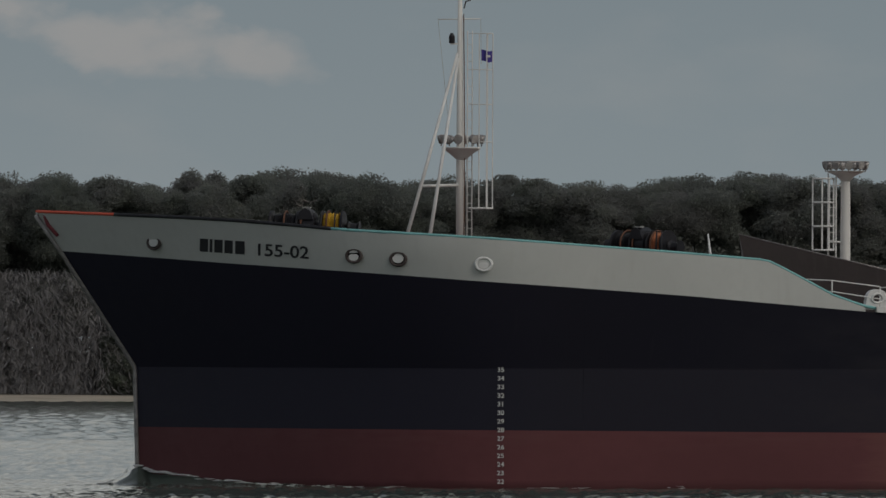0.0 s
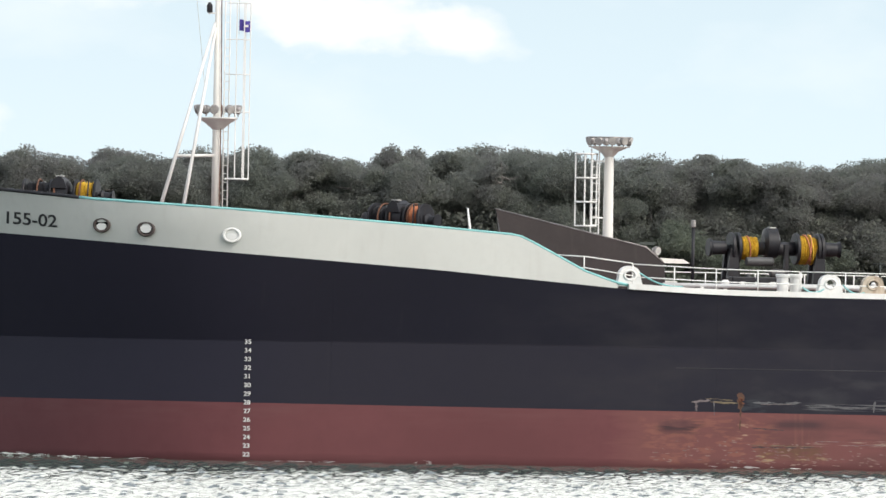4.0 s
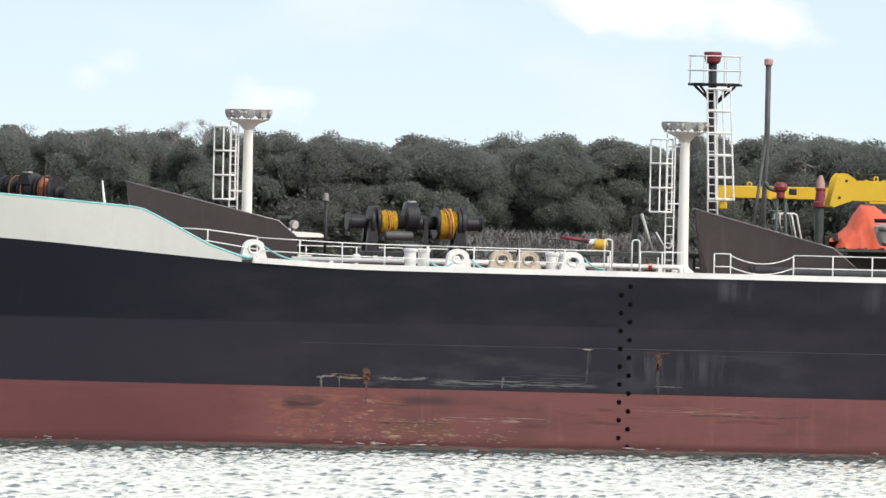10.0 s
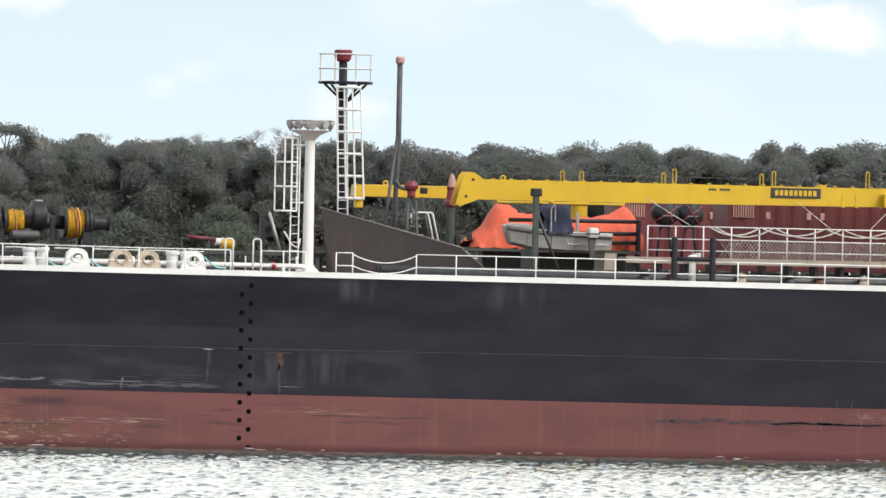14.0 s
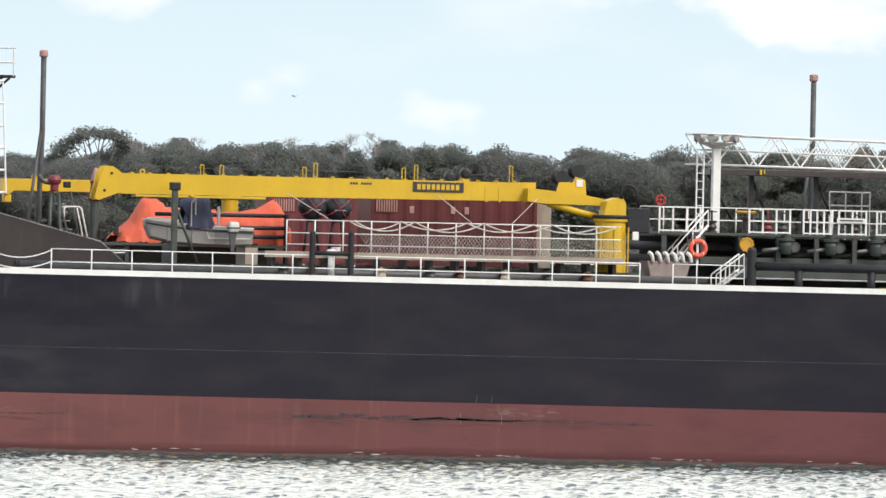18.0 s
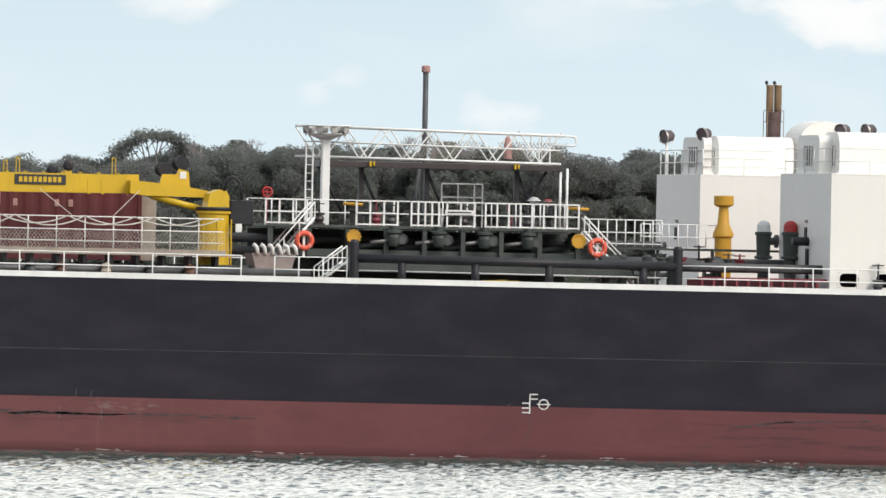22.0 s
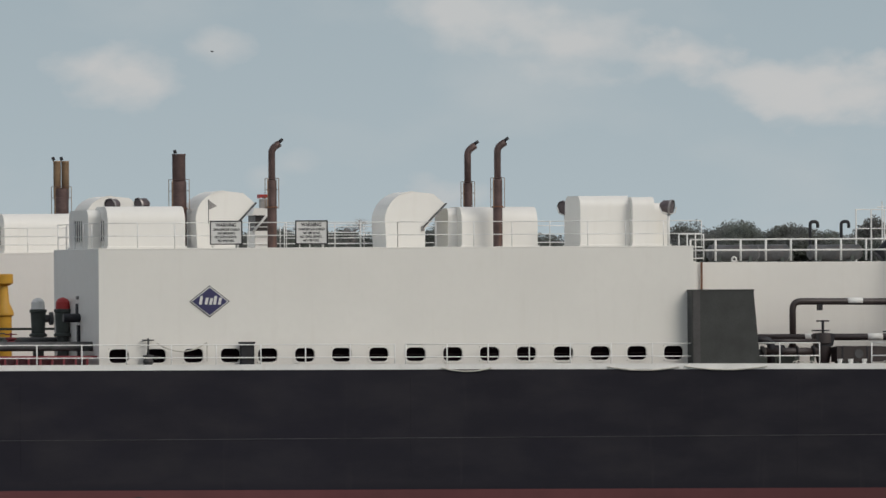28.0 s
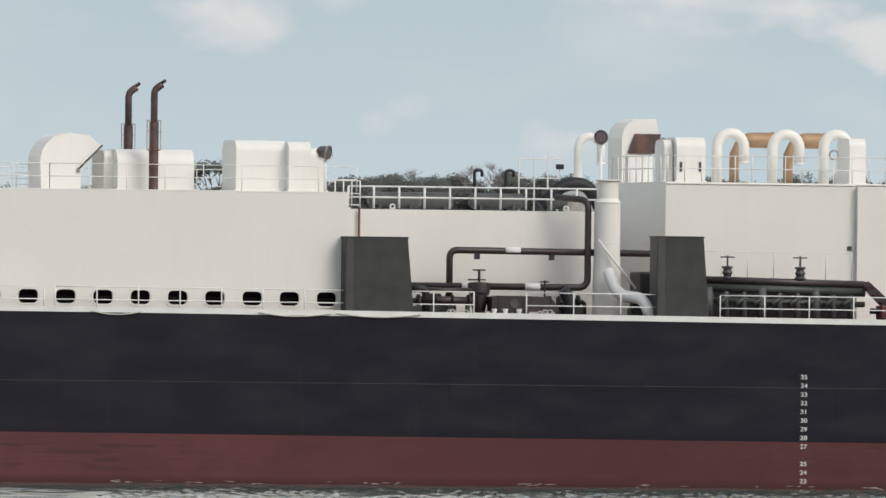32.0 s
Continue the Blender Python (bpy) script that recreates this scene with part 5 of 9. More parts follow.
breakwater([(21.5, 9.12), (26.95, 7.85), (27.6, 7.3)], 6.2, 5.0, 5.6, "dark brown steel spray plate rising forward to a point")
first = len(ABOARD)
breakwater([(42.32, 8.6), (47.35, 7.3), (48.3, 6.5)], 6.1, 5.0, 5.6, "dark brown steel spray plate rising forward to a point")
set_back(ABOARD[first:], -1.5)
flood_post(27.66, 2.0, 6.2, 11.85, 8.6, "white flood light post with a caged ladder on the centre line")
first = len(ABOARD)
flood_post(40.2, -11.8, 6.1, 11.68, 8.45, "white flood light post with a caged ladder at the deck edge")
set_back(ABOARD[first:], 4.3)


def double_winch():
    x, y, z = 33.3, 0.0, 6.15
    th = aboard("double_mooring_winch", (x, y, z), "large black double mooring winch wound with yellow line", "winch", "mooring winches")
    zc = 7.9
    part("bed", Shape().box(31.5, 35.3, y - 0.7, y + 0.7, z, z + 0.3, 0.04), BLACK_GEAR, th)
    part("shaft", Shape().tube([(30.9, y, zc), (35.8, y, zc)], 0.13, 12), BLACK_GEAR, th)
    for a, b in ((30.85, 31.5), (35.15, 35.8)):
        o = part("warping_head", Shape().lathe((a, y, zc), [(0, 0.32), (0.05, 0.33), (0.1, 0.27), (b - a - 0.12, 0.24), (b - a, 0.3)] if a > 33 else [(0, 0.33), (0.08, 0.33), (0.14, 0.26), (b - a, 0.24)], "x", 18), BLACK_GEAR, th)
    for q in (31.72, 31.94, 34.15, 34.92, 35.06):
        part("cheek_plate", Shape().lathe((q, y, zc), [(-0.06, 0.55), (-0.05, 0.57), (0.05, 0.57), (0.06, 0.55)], "x", 26), BLACK_GEAR, th)
    for q in (31.72, 34.95):
        part("leg", Shape().prism([(q - 0.3, z), (q + 0.3, z), (q + 0.14, zc), (q - 0.14, zc)], y - 0.45, y - 0.25), BLACK_GEAR, th)
        part("leg", Shape().prism([(q - 0.3, z), (q + 0.3, z), (q + 0.14, zc), (q - 0.14, zc)], y + 0.25, y + 0.45), BLACK_GEAR, th)
    rope_coil(th, 32.06, 32.3, y, zc, 0.43, ROPE_YELLOW, "wound yellow line")
    rope_coil(th, 32.34, 32.62, y, zc, 0.41, ROPE_YELLOW, "wound yellow line")
    rope_coil(th, 34.2, 34.6, y, zc - 0.04, 0.5, ROPE_YELLOW, "wound yellow line")
    rope_coil(th, 34.7, 34.86, y, zc - 0.04, 0.45, ROPE_YELLOW, "wound yellow line")
    part("drum_core", Shape().lathe((32.62, y, zc), [(0, 0.25), (1.5, 0.25)], "x", 14), BLACK_GEAR, th)
    part("gear_case", Shape().lathe((33.2, y, 8.1), [(-0.28, 0.3), (-0.2, 0.55), (0.2, 0.55), (0.3, 0.3)], "x", 16), BLACK_GEAR, th)
    part("gear_cap", Shape().box(33.1, 33.35, y - 0.2, y + 0.1, 8.62, 8.68, 0.01), ALU, th)
    part("motor", Shape().lathe((32.1, y - 0.6, 7.42), [(0, 0.12), (0.04, 0.17), (1.0, 0.17), (1.04, 0.12)], "x", 14), DARK_GREY, th)
    part("brake_post", Shape().box(33.5, 33.66, y - 0.8, y - 0.64, z, 8.05, 0.01), BLACK_GEAR, th)
    for k, (a, b, m) in enumerate(((34.42, 34.66, ROPE_ORANGE), (34.66, 34.5, ROPE_ORANGE), (34.6, 34.72, ROPE_YELLOW), (32.28, 32.36, ROPE_ORANGE))):
        r = 0.53 if k < 3 else 0.45
        pts = [(a + (b - a) * t / 12, y - r * math.sin(math.pi * t / 12), zc - 0.02 + r * math.cos(math.pi * t / 12)) for t in range(13)]
        part("loose_turn", Shape().tube(pts, 0.032, 6), m, th)


double_winch()

# along the deck's near edge, from the bulwark's end aft
th = aboard("railing", (22.6, -12.75, 6.9), "white pipe railing that runs into the bulwark's slope", "railing", "railings of the barge")
part("rail", Shape().tube([(21.35, -12.75, 7.5), (22.61, -12.75, 7.45), (24.4, -12.75, 7.24)], 0.023, 6), WHITE_RAIL, th)
part("rail", Shape().tube([(22.4, -12.75, 7.05), (22.61, -12.75, 7.06), (24.4, -12.75, 6.8)], 0.023, 6), WHITE_RAIL, th)
part("post", Shape().tube([(22.61, -12.75, 6.85), (22.61, -12.75, 7.45)], 0.025, 6), WHITE_RAIL, th)
railing(24.4, 30.55, -12.75)
railing(30.6, 37.2, -12.75)
railing(38.3, 39.9, -12.75, 0.8)
railing(41.0, 41.6, -12.75, 0.6)
railing(43.9, 54.0, -12.75)
railing(54.0, 65.1, -12.75)
railing(66.3, 68.9, -12.75, 0.9)
railing(80.95, 97.0, -12.75, label="white painted steel pipe railing beside the deck house")
railing(97.4, 107.8, -12.75, label="white painted steel pipe railing beside the deck house")
railing(109.5, 112.4, -12.75, 1.2)
railing(114.3, 119.4, -12.75, 1.5)
railing(121.3, 131.0, -12.75, 1.55)
railing(25.0, 80.0, 12.75, 1.9, label="white painted steel pipe railing along the far deck edge")
th = aboard("safety_chain", (41.6, -12.75, 6.1), "two slack white safety chains across a rail gap", "chain")
chain_rope(th, (41.6, -12.75, 6.95), (43.9, -12.75, 6.95), 0.28, WHITE_RAIL, 0.02, "chain")
chain_rope(th, (41.6, -12.75, 6.55), (43.9, -12.75, 6.55), 0.25, WHITE_RAIL, 0.02, "chain")
for x, m, lab in ((24.3, WHITE_RAIL, "white painted cast mooring chock"), (31.7, WHITE_RAIL, "white painted cast mooring chock"), (33.28, PALE_RUST, "rust-stained cast mooring chock"), (34.25, PALE_RUST, "rust-stained cast mooring chock"), (35.87, WHITE_RAIL, "white painted cast mooring chock")):
    panama_lead(x, -12.6, zdeck(x) + 0.1, m, lab)
bollard_pair(30.3, -12.3, zdeck(30))
bollard_pair(35.45, -12.3, zdeck(35))
for a, b in (((24.6, 6.9), (26.2, 6.45)), ((30.6, 6.5), (31.4, 6.45)), ((32.1, 6.6), (32.9, 6.35)), ((36.2, 6.75), (37.0, 6.4))):
    th = aboard("mooring_line", (a[0], -12.9, a[1]), "slack pale teal mooring line at the deck edge", "rope", "lines at the deck edge")
    chain_rope(th, (a[0], -12.95, a[1]), (b[0], -12.95, b[1]), 0.15, ROPE_TEAL, 0.03, "line")
# small gear between the winch and the second post
for x, y, w, h, d in ((28.0, -3.0, 1.2, 0.45, 1.5), (26.8, 3.0, 0.9, 1.2, 0.9)):
    th = aboard("deck_locker", (x, y, 6.15), "low white painted steel locker on the fore deck", "locker")
    part("box", Shape().box(x - w / 2, x + w / 2, y - d / 2, y + d / 2, 6.15, 6.15 + h, 0.03), WHITE, th)
    part("lid", Shape().box(x - w / 2 - 0.04, x + w / 2 + 0.04, y - d / 2 - 0.04, y + d / 2 + 0.04, 6.15 + h, 6.21 + h, 0.015), WHITE, th)
th = aboard("search_light", (28.7, 0, 6.9), "small white swivel search light above a white lamp roof", "light")
part("roof", Shape().prism([(28.2, 7.3), (29.85, 7.3), (29.6, 7.45), (28.45, 7.5)], -1.2, 0.6), WHITE, th)
part("stand", Shape().box(28.6, 28.7, -0.4, -0.3, 6.15, 7.6), WHITE_RAIL, th)
flood_lamp(th, (28.83, -0.35, 7.75), -60, 0.16)
part("arm", Shape().box(28.2, 28.75, -0.4, -0.35, 7.95, 8.05), DARK_GREEN, th)
th = aboard("vent_post", (28.56, -6, 6.15), "thin dark vent post with a grey cap", "vent")
part("pipe", Shape().tube([(28.56, -6, 6.15), (28.56, -6, 8.6)], 0.06, 8), BLACK_GEAR, th)
part("cap", Shape().lathe((28.56, -6, 8.58), [(0, 0.08), (0.03, 0.1), (0.25, 0.09), (0.28, 0.05)], "z", 10), LAMP_GREY, th)
th = aboard("fire_monitor", (39.0, -3, 6.15), "red and yellow fire monitor on a dark pedestal", "fire monitor")
part("pedestal", Shape().lathe((38.7, -3, 6.15), [(0, 0.25), (0.05, 0.25), (0.08, 0.1), (1.1, 0.1)], "z", 12), DARK_GREEN, th)
part("barrel", Shape().tube([(37.95, -3, 7.5), (39.0, -3, 7.38)], [0.05, 0.1], 10), MAROON, th)
part("nozzle", Shape().lathe((39.0, -3, 7.32), [(0, 0.13), (0.25, 0.14), (0.28, 0.17)], "x", 14), WHITE_RAIL, th)
part("body", Shape().lathe((39.2, -3, 7.25), [(0, 0.2), (0.45, 0.2), (0.5, 0.12)], "x", 16), YELLOW, th, "yellow valve body")
th = aboard("deck_pipe", (31, -9, 6.2), "white painted deck pipe with red flange on short saddles", "pipe")
part("pipe", Shape().bend([(26.6, -9, 6.5), (40.8, -9, 6.5), (40.8, -9, 6.1)], 0.09, 10, 0.2), WHITE_RAIL, th)
for q in (28, 31, 34, 37, 40):
    part("saddle", Shape().box(q - 0.06, q + 0.06, -9.15, -8.85, 6.1, 6.46), WHITE_RAIL, th)
part("flange", Shape().lathe((39.6, -9, 6.5), [(0, 0.14), (0.12, 0.14)], "x", 14), RED_PAINT, th)
for x in (36.0, 37.4, 38.4):
    hand_valve(x, -4.5, 6.15, 1.25, DARK_GREEN, 0.25)
th = aboard("step_hoops", (37.4, -12.5, 6.1), "pair of white hooped hand grips at the deck edge", "grab rail")
for x in (37.2, 38.2):
    part("hoop", Shape().bend([(x - 0.14, -12.5, 6.1), (x - 0.14, -12.5, 7.42), (x + 0.14, -12.5, 7.42), (x + 0.14, -12.5, 6.1)], 0.03, 6, 0.12), WHITE_RAIL, th)
th = aboard("hook_davit", (40.7, -3, 6.15), "dark davit post with a blue grip and hook", "davit")
part("post", Shape().box(40.62, 40.8, -3.1, -2.9, 6.15, 8.3, 0.02), BLACK_GEAR, th)
part("arm", Shape().tube([(40.95, -3, 8.4), (41.4, -3, 6.95)], 0.06, 6), ALU, th)
part("hook", Shape().bend([(41.5, -3, 7.75), (41.8, -3, 7.25), (42.05, -3, 7.15), (42.1, -3, 7.5)], 0.03, 6, 0.15), WHITE_RAIL, th)
th = aboard("deck_bench", (39.3, -5, 6.15), "low dark green grating bench", "bench")
part("top", Shape().box(38.2, 42.5, -5.4, -4.6, 6.85, 7.0, 0.02), DARK_GREEN, th)
for q in (38.4, 40.3, 42.3):
    part("leg", Shape().box(q - 0.05, q + 0.05, -5.3, -4.7, 6.1, 6.86), DARK_GREEN, th)
# low gear behind the rail, between the spray plate and the double winch
th = aboard("hydraulic_pack", (31.0, -6, 6.15), "low black hydraulic power pack with white labels", "machinery", "deck machinery")
part("case", Shape().box(29.9, 32.4, -6.5, -5.6, 6.2, 6.85, 0.04), BLACK_GEAR, th)
for q in (30.1, 31.1, 32.1):
    part("foot", Shape().box(q - 0.08, q + 0.08, -6.45, -5.65, 6.1, 6.22), DARK_GREEN, th)
for q, w in ((30.2, 0.16), (30.75, 0.1), (31.3, 0.22), (31.9, 0.12)):
    part("label_plate", Shape().box(q, q + w, -6.52, -6.5, 6.5, 6.68), SIGN_WHITE, th)
part("filler_cap", Shape().lathe((30.6, -6.1, 6.84), [(0, 0.09), (0.1, 0.09), (0.12, 0.05)], "z", 10), DARK_GREY, th)
part("motor", Shape().lathe((31.4, -6.1, 6.98), [(0, 0.1), (0.05, 0.15), (0.5, 0.15), (0.55, 0.1)], "x", 12), DARK_GREY, th)
th = aboard("hydraulic_pipe", (30, -7, 6.15), "thin dark hydraulic pipes along the fore deck", "pipe")
for k, (yy, zz) in enumerate(((-7.0, 6.35), (-7.15, 6.4), (-7.3, 6.35))):
    part("pipe", Shape().bend([(27.5, yy, zz), (36.2, yy, zz), (36.2, yy, 6.1)], 0.03, 6, 0.1), (DARK_GREY, BROWN_PLATE, DARK_GREEN)[k], th)
for q in (28.4, 30.4, 32.4, 34.4):
    part("clamp", Shape().box(q - 0.04, q + 0.04, -7.36, -6.94, 6.1, 6.32), DARK_GREEN, th)
for x, yy in ((29.2, -8.0), (32.9, -7.8), (34.7, -8.2)):
    th = aboard("air_pipe_head", (x, yy, 6.12), "small white tank vent with a domed head", "vent", "small deck vents")
    part("pipe", Shape().lathe((x, yy, 6.1), [(0, 0.12), (0.04, 0.12), (0.06, 0.07), (0.45, 0.07)], "z", 10), WHITE_RAIL, th)
    part("head", Shape().lathe((x, yy, 6.53), [(0, 0.1), (0.04, 0.15), (0.14, 0.15), (0.2, 0.08)], "z", 12), WHITE_RAIL, th)



# ---- radar tower and vents ----
def signal_tower():
    x, y, z = 44.68, 1.2, 6.1
    th = aboard("signal_tower", (x, y, z), "dark vent tower with a railed platform and white caged ladder", "tower")
    part("column", Shape().tube([(x - 0.02, y, z), (x - 0.1, y, 13.9)], 0.15, 10), BLACK_GEAR, th)
    part("cap", Shape().lathe((x - 0.1, y, 13.85), [(0, 0.2), (0.08, 0.28), (0.2, 0.3), (0.26, 0.32), (0.4, 0.32), (0.43, 0.28)], "z", 16), MAROON, th, "maroon vent cap")
    part("platform", Shape().lathe((x, y, 13.05), [(0, 0.98), (0.08, 1.0), (0.1, 0.98)], "z", 14), BLACK_GEAR, th)
    for a in (20, 110, 200, 290):
        d = Vector((math.cos(radians(a)), math.sin(radians(a)), 0))
        part("strut", Shape().tube([Vector((x, y, 12.45)) + d * 0.12, Vector((x, y, 13.05)) + d * 0.9], 0.045, 6), BLACK_GEAR, th)
    for k in range(8):
        a = radians(45 * k + 10)
        part("platform_post", Shape().tube([(x + 0.97 * math.cos(a), y + 0.97 * math.sin(a), 13.1), (x + 0.97 * math.cos(a), y + 0.97 * math.sin(a), 14.12)], 0.02, 5), WHITE_RAIL, th)
    for zz in (13.6, 14.12):
        part("platform_rail", Shape().ring((x, y, zz), 0.97, 0.02, "z", 20, 5), WHITE_RAIL, th)
    # the ladder and its cage lean a little aft on the way down
    for k, (a, b) in enumerate(((44.15, 44.25), (44.39, 44.51), (44.69, 44.85), (45.01, 45.19))):
        part("cage_bar", Shape().tube([(a, y - 0.9 - 0.1 * (k in (1, 2)), 12.95), (b, y - 1.0 - 0.1 * (k in (1, 2)), 8.95)], 0.035, 5), WHITE_RAIL, th)
    for k in range(6):
        zz = 8.98 + 0.79 * k
        dx = 0.14 * (1 - k / 5)
        part("cage_hoop", Shape().tube([(44.15 + dx, y - 0.88, zz), (44.43 + dx, y - 1.05, zz), (44.78 + dx, y - 1.05, zz), (45.03 + dx, y - 0.88, zz)], 0.05, 5), WHITE_RAIL, th)
    for a in (44.23, 44.59):
        part("ladder_rail", Shape().tube([(a, y - 0.6, 12.95), (a + 0.14, y - 0.6, 7.6)], 0.03, 5), WHITE_RAIL, th)
    for k in range(18):
        zz = 7.7 + 0.3 * k
        dx = 0.14 * (1 - (zz - 7.6) / 5.4)
        part("rung", Shape().tube([(44.23 + dx, y - 0.6, zz), (44.59 + dx, y - 0.6, zz)], 0.018, 5), WHITE_RAIL, th)


first = len(ABOARD)
signal_tower()
set_back(ABOARD[first:], -1.3)


def riser(x, y, top, label, cap):
    th = aboard("vent_riser", (x, y, 6.1), label, "vent pipe", "tall vent pipes")
    part("pipe", Shape().tube([(x - 0.12, y, 6.1), (x - 0.06, y, 9.0), (x, y, 11.2), (x, y, top - 0.2)], [0.09, 0.09, 0.1, 0.1], 10), DARK_GREY, th)
    part("cap", Shape().lathe((x, y, top - 0.22), [(0, 0.12), (0.04, 0.16), (0.22, 0.16), (0.26, 0.1)], "z", 12), cap, th, "weathered pink vent cap")
    for dx, dy in ((-0.9, -0.8), (0.35, 1.6)):
        part("brace", Shape().tube([(x + dx, y + dy, 6.1), (x - 0.02, y, 11.4)], 0.06, 7), DARK_GREY, th)
    return th


PINK = paint("weathered_pink", (0.45, 0.26, 0.23), 0.7, var=0.2, scale=4)
riser(46.5, 0.5, 14.05, "tall dark braced vent pipe with a pink cap", PINK)
riser(74.88, 0.6, 13.85, "tall dark vent pipe with a pink cap behind the gantry", PINK)
first = len(ABOARD)
th = aboard("inclined_ladder", (46.9, -2, 6.1), "pale grey inclined ladder with hand rails over the deck pipes", "ladder")
for yy in (-2.4, -1.7):
    part("stringer", Shape().tube([(46.25, yy, 9.0), (47.0, yy, 6.4)], 0.04, 6), DARK_GREEN, th)
    part("hand_rail", Shape().bend([(46.5, yy, 8.1), (46.5, yy, 8.57), (47.12, yy, 8.57), (47.5, yy, 6.9)], 0.035, 6, 0.12), WHITE_RAIL, th)
part("back_stay", Shape().tube([(46.81, -2.0, 9.13), (47.35, -2.0, 6.5)], 0.035, 6), DARK_GREEN, th)
for k in range(7):
    part("tread", Shape().box(46.3 + 0.085 * k, 46.55 + 0.085 * k, -2.4, -1.7, 8.65 - 0.3 * k, 8.68 - 0.3 * k), ALU, th)
set_back(ABOARD[first:], 9.5)
first = len(ABOARD)
th = aboard("hose_tower", (46.1, -3, 6.1), "small dark red valve head on a dark frame", "valve")
part("frame", Shape().tube([(45.95, -3, 6.1), (46.02, -3, 9.1)], 0.06, 7).tube([(46.45, -3, 6.1), (46.3, -3, 9.0)], 0.06, 7), DARK_GREEN, th)
part("head", Shape().lathe((46.14, -3, 9.05), [(0, 0.1), (0.05, 0.15), (0.25, 0.15), (0.3, 0.22), (0.42, 0.25), (0.55, 0.2), (0.6, 0.1)], "z", 14), MAROON, th)
part("elbow", Shape().bend([(46.0, -3, 9.35), (45.7, -3, 9.4), (45.55, -3, 9.65)], 0.07, 8, 0.2), DARK_GREY, th)
part("lamp", Shape().box(46.47, 46.72, -3.1, -2.9, 9.2, 9.42, 0.03), BLACK_GEAR, th)
set_back(ABOARD[first:], 2.2)


# ---- crane ----
def crane():
    y = -8.0
    px, py = 64.85, -9.5
    th = aboard("deck_crane", (px, py, 6.1), "yellow pedestal deck crane with its boom lowered forward", "crane")
    part("pedestal", Shape().lathe((px, py, 6.1), [(0, 0.75), (0.06, 0.75), (0.1, 0.56), (2.25, 0.54), (2.3, 0.62), (2.42, 0.62)], "z", 24), YELLOW, th)
    for k in range(3):
        part("pedestal_rib", Shape().tube([(px - 0.5 + 0.5 * k, py - 0.57, 6.2), (px - 0.5 + 0.5 * k, py - 0.57, 8.2)], 0.03, 5), YELLOW, th)
    part("slewing_ring", Shape().lathe((px, py, 8.5), [(0, 0.66), (0.12, 0.66)], "z", 24), BLACK_GEAR, th)
    part("turret", Shape().prism([(64.5, 8.6), (65.3, 8.6), (65.3, 9.0), (65.2, 9.2), (64.95, 9.24), (64.6, 9.1)], py - 0.4, py + 0.45), YELLOW, th)
    part("machinery", Shape().box(65.35, 66.2, py - 0.3, py + 0.5, 8.0, 8.9, 0.05), BLACK_GEAR, th)
    part("hose_bundle", Shape().bend([(65.1, py - 0.4, 9.2), (65.25, py - 0.4, 9.75), (65.65, py - 0.4, 9.6), (65.75, py - 0.4, 8.9)], 0.05, 6, 0.25), BLACK_GEAR, th)
    part("junction_box", Shape().box(65.5, 65.72, py - 0.62, py - 0.5, 7.75, 8.05, 0.02), SIGN_WHITE, th)
    # boom: heavy root, long box, slim head
    part("boom_root", Shape().prism([(62.0, 9.05), (62.6, 8.98), (64.9, 8.95), (64.95, 9.16), (63.8, 9.36), (62.2, 9.5), (62.0, 9.5)], y - 0.75, y - 0.25), YELLOW, th)
    part("boom", Shape().prism([(47.3, 9.0), (52.6, 9.0), (62.4, 9.05), (62.4, 9.72), (61.5, 9.7), (47.3, 9.72)], y - 0.3, y + 0.3), YELLOW, th)
    part("lower_flange", Shape().box(47.9, 52.6, y - 0.34, y + 0.34, 8.9, 8.98, 0.01), YELLOW, th)
    part("head_cheek", Shape().prism([(46.4, 8.82), (46.55, 8.75), (46.8, 8.85), (47.35, 9.05), (47.35, 9.75), (47.05, 9.95), (46.8, 9.97), (46.65, 9.8)], y - 0.42, y - 0.32), YELLOW, th)
    part("head_cheek", Shape().prism([(46.4, 8.82), (46.55, 8.75), (46.8, 8.85), (47.35, 9.05), (47.35, 9.75), (47.05, 9.95), (46.8, 9.97), (46.65, 9.8)], y + 0.32, y + 0.42), YELLOW, th)
    for q, zz in ((46.75, 9.1), (47.0, 9.7)):
        part("pin", Shape().lathe((q, y - 0.45, zz), [(0, 0.05), (0.9, 0.05)], "y", 10), BLACK_GEAR, th)
    for q in (48.2,):
        part("lifting_eye", Shape().ring((q, y, 9.78), 0.08, 0.03, "y", 12, 5), YELLOW, th)
    o = part("luffing_ram", Shape().tube([(62.8, y - 0.5, 8.98), (64.5, y - 0.9, 8.55)], 0.12, 10), YELLOW, th)
    part("ram_rod", Shape().tube([(62.3, y - 0.5, 9.1), (62.9, y - 0.5, 8.95)], 0.07, 8), ALU, o)
    for q in (60.6, 61.1, 62.0):
        part("bolt_plate", Shape().box(q - 0.05, q + 0.05, y - 0.32, y - 0.3, 9.0, 9.5), YELLOW, th)
    # winches and sheaves on top of the root, a lamp pair by the plate
    for q, zz in ((59.3, 9.83), (59.87, 9.98)):
        o = part("boom_flood_lamp", Shape().lathe((q, y - 0.3, zz), [(0, 0.1), (0.05, 0.2), (0.3, 0.18), (0.4, 0.1)], "y", 14), BLACK_GEAR, th)
        part("lamp_foot", Shape().box(q - 0.12, q + 0.12, y - 0.25, y + 0.1, 9.7, zz - 0.1), YELLOW if q > 59.5 else BLACK_GEAR, o)
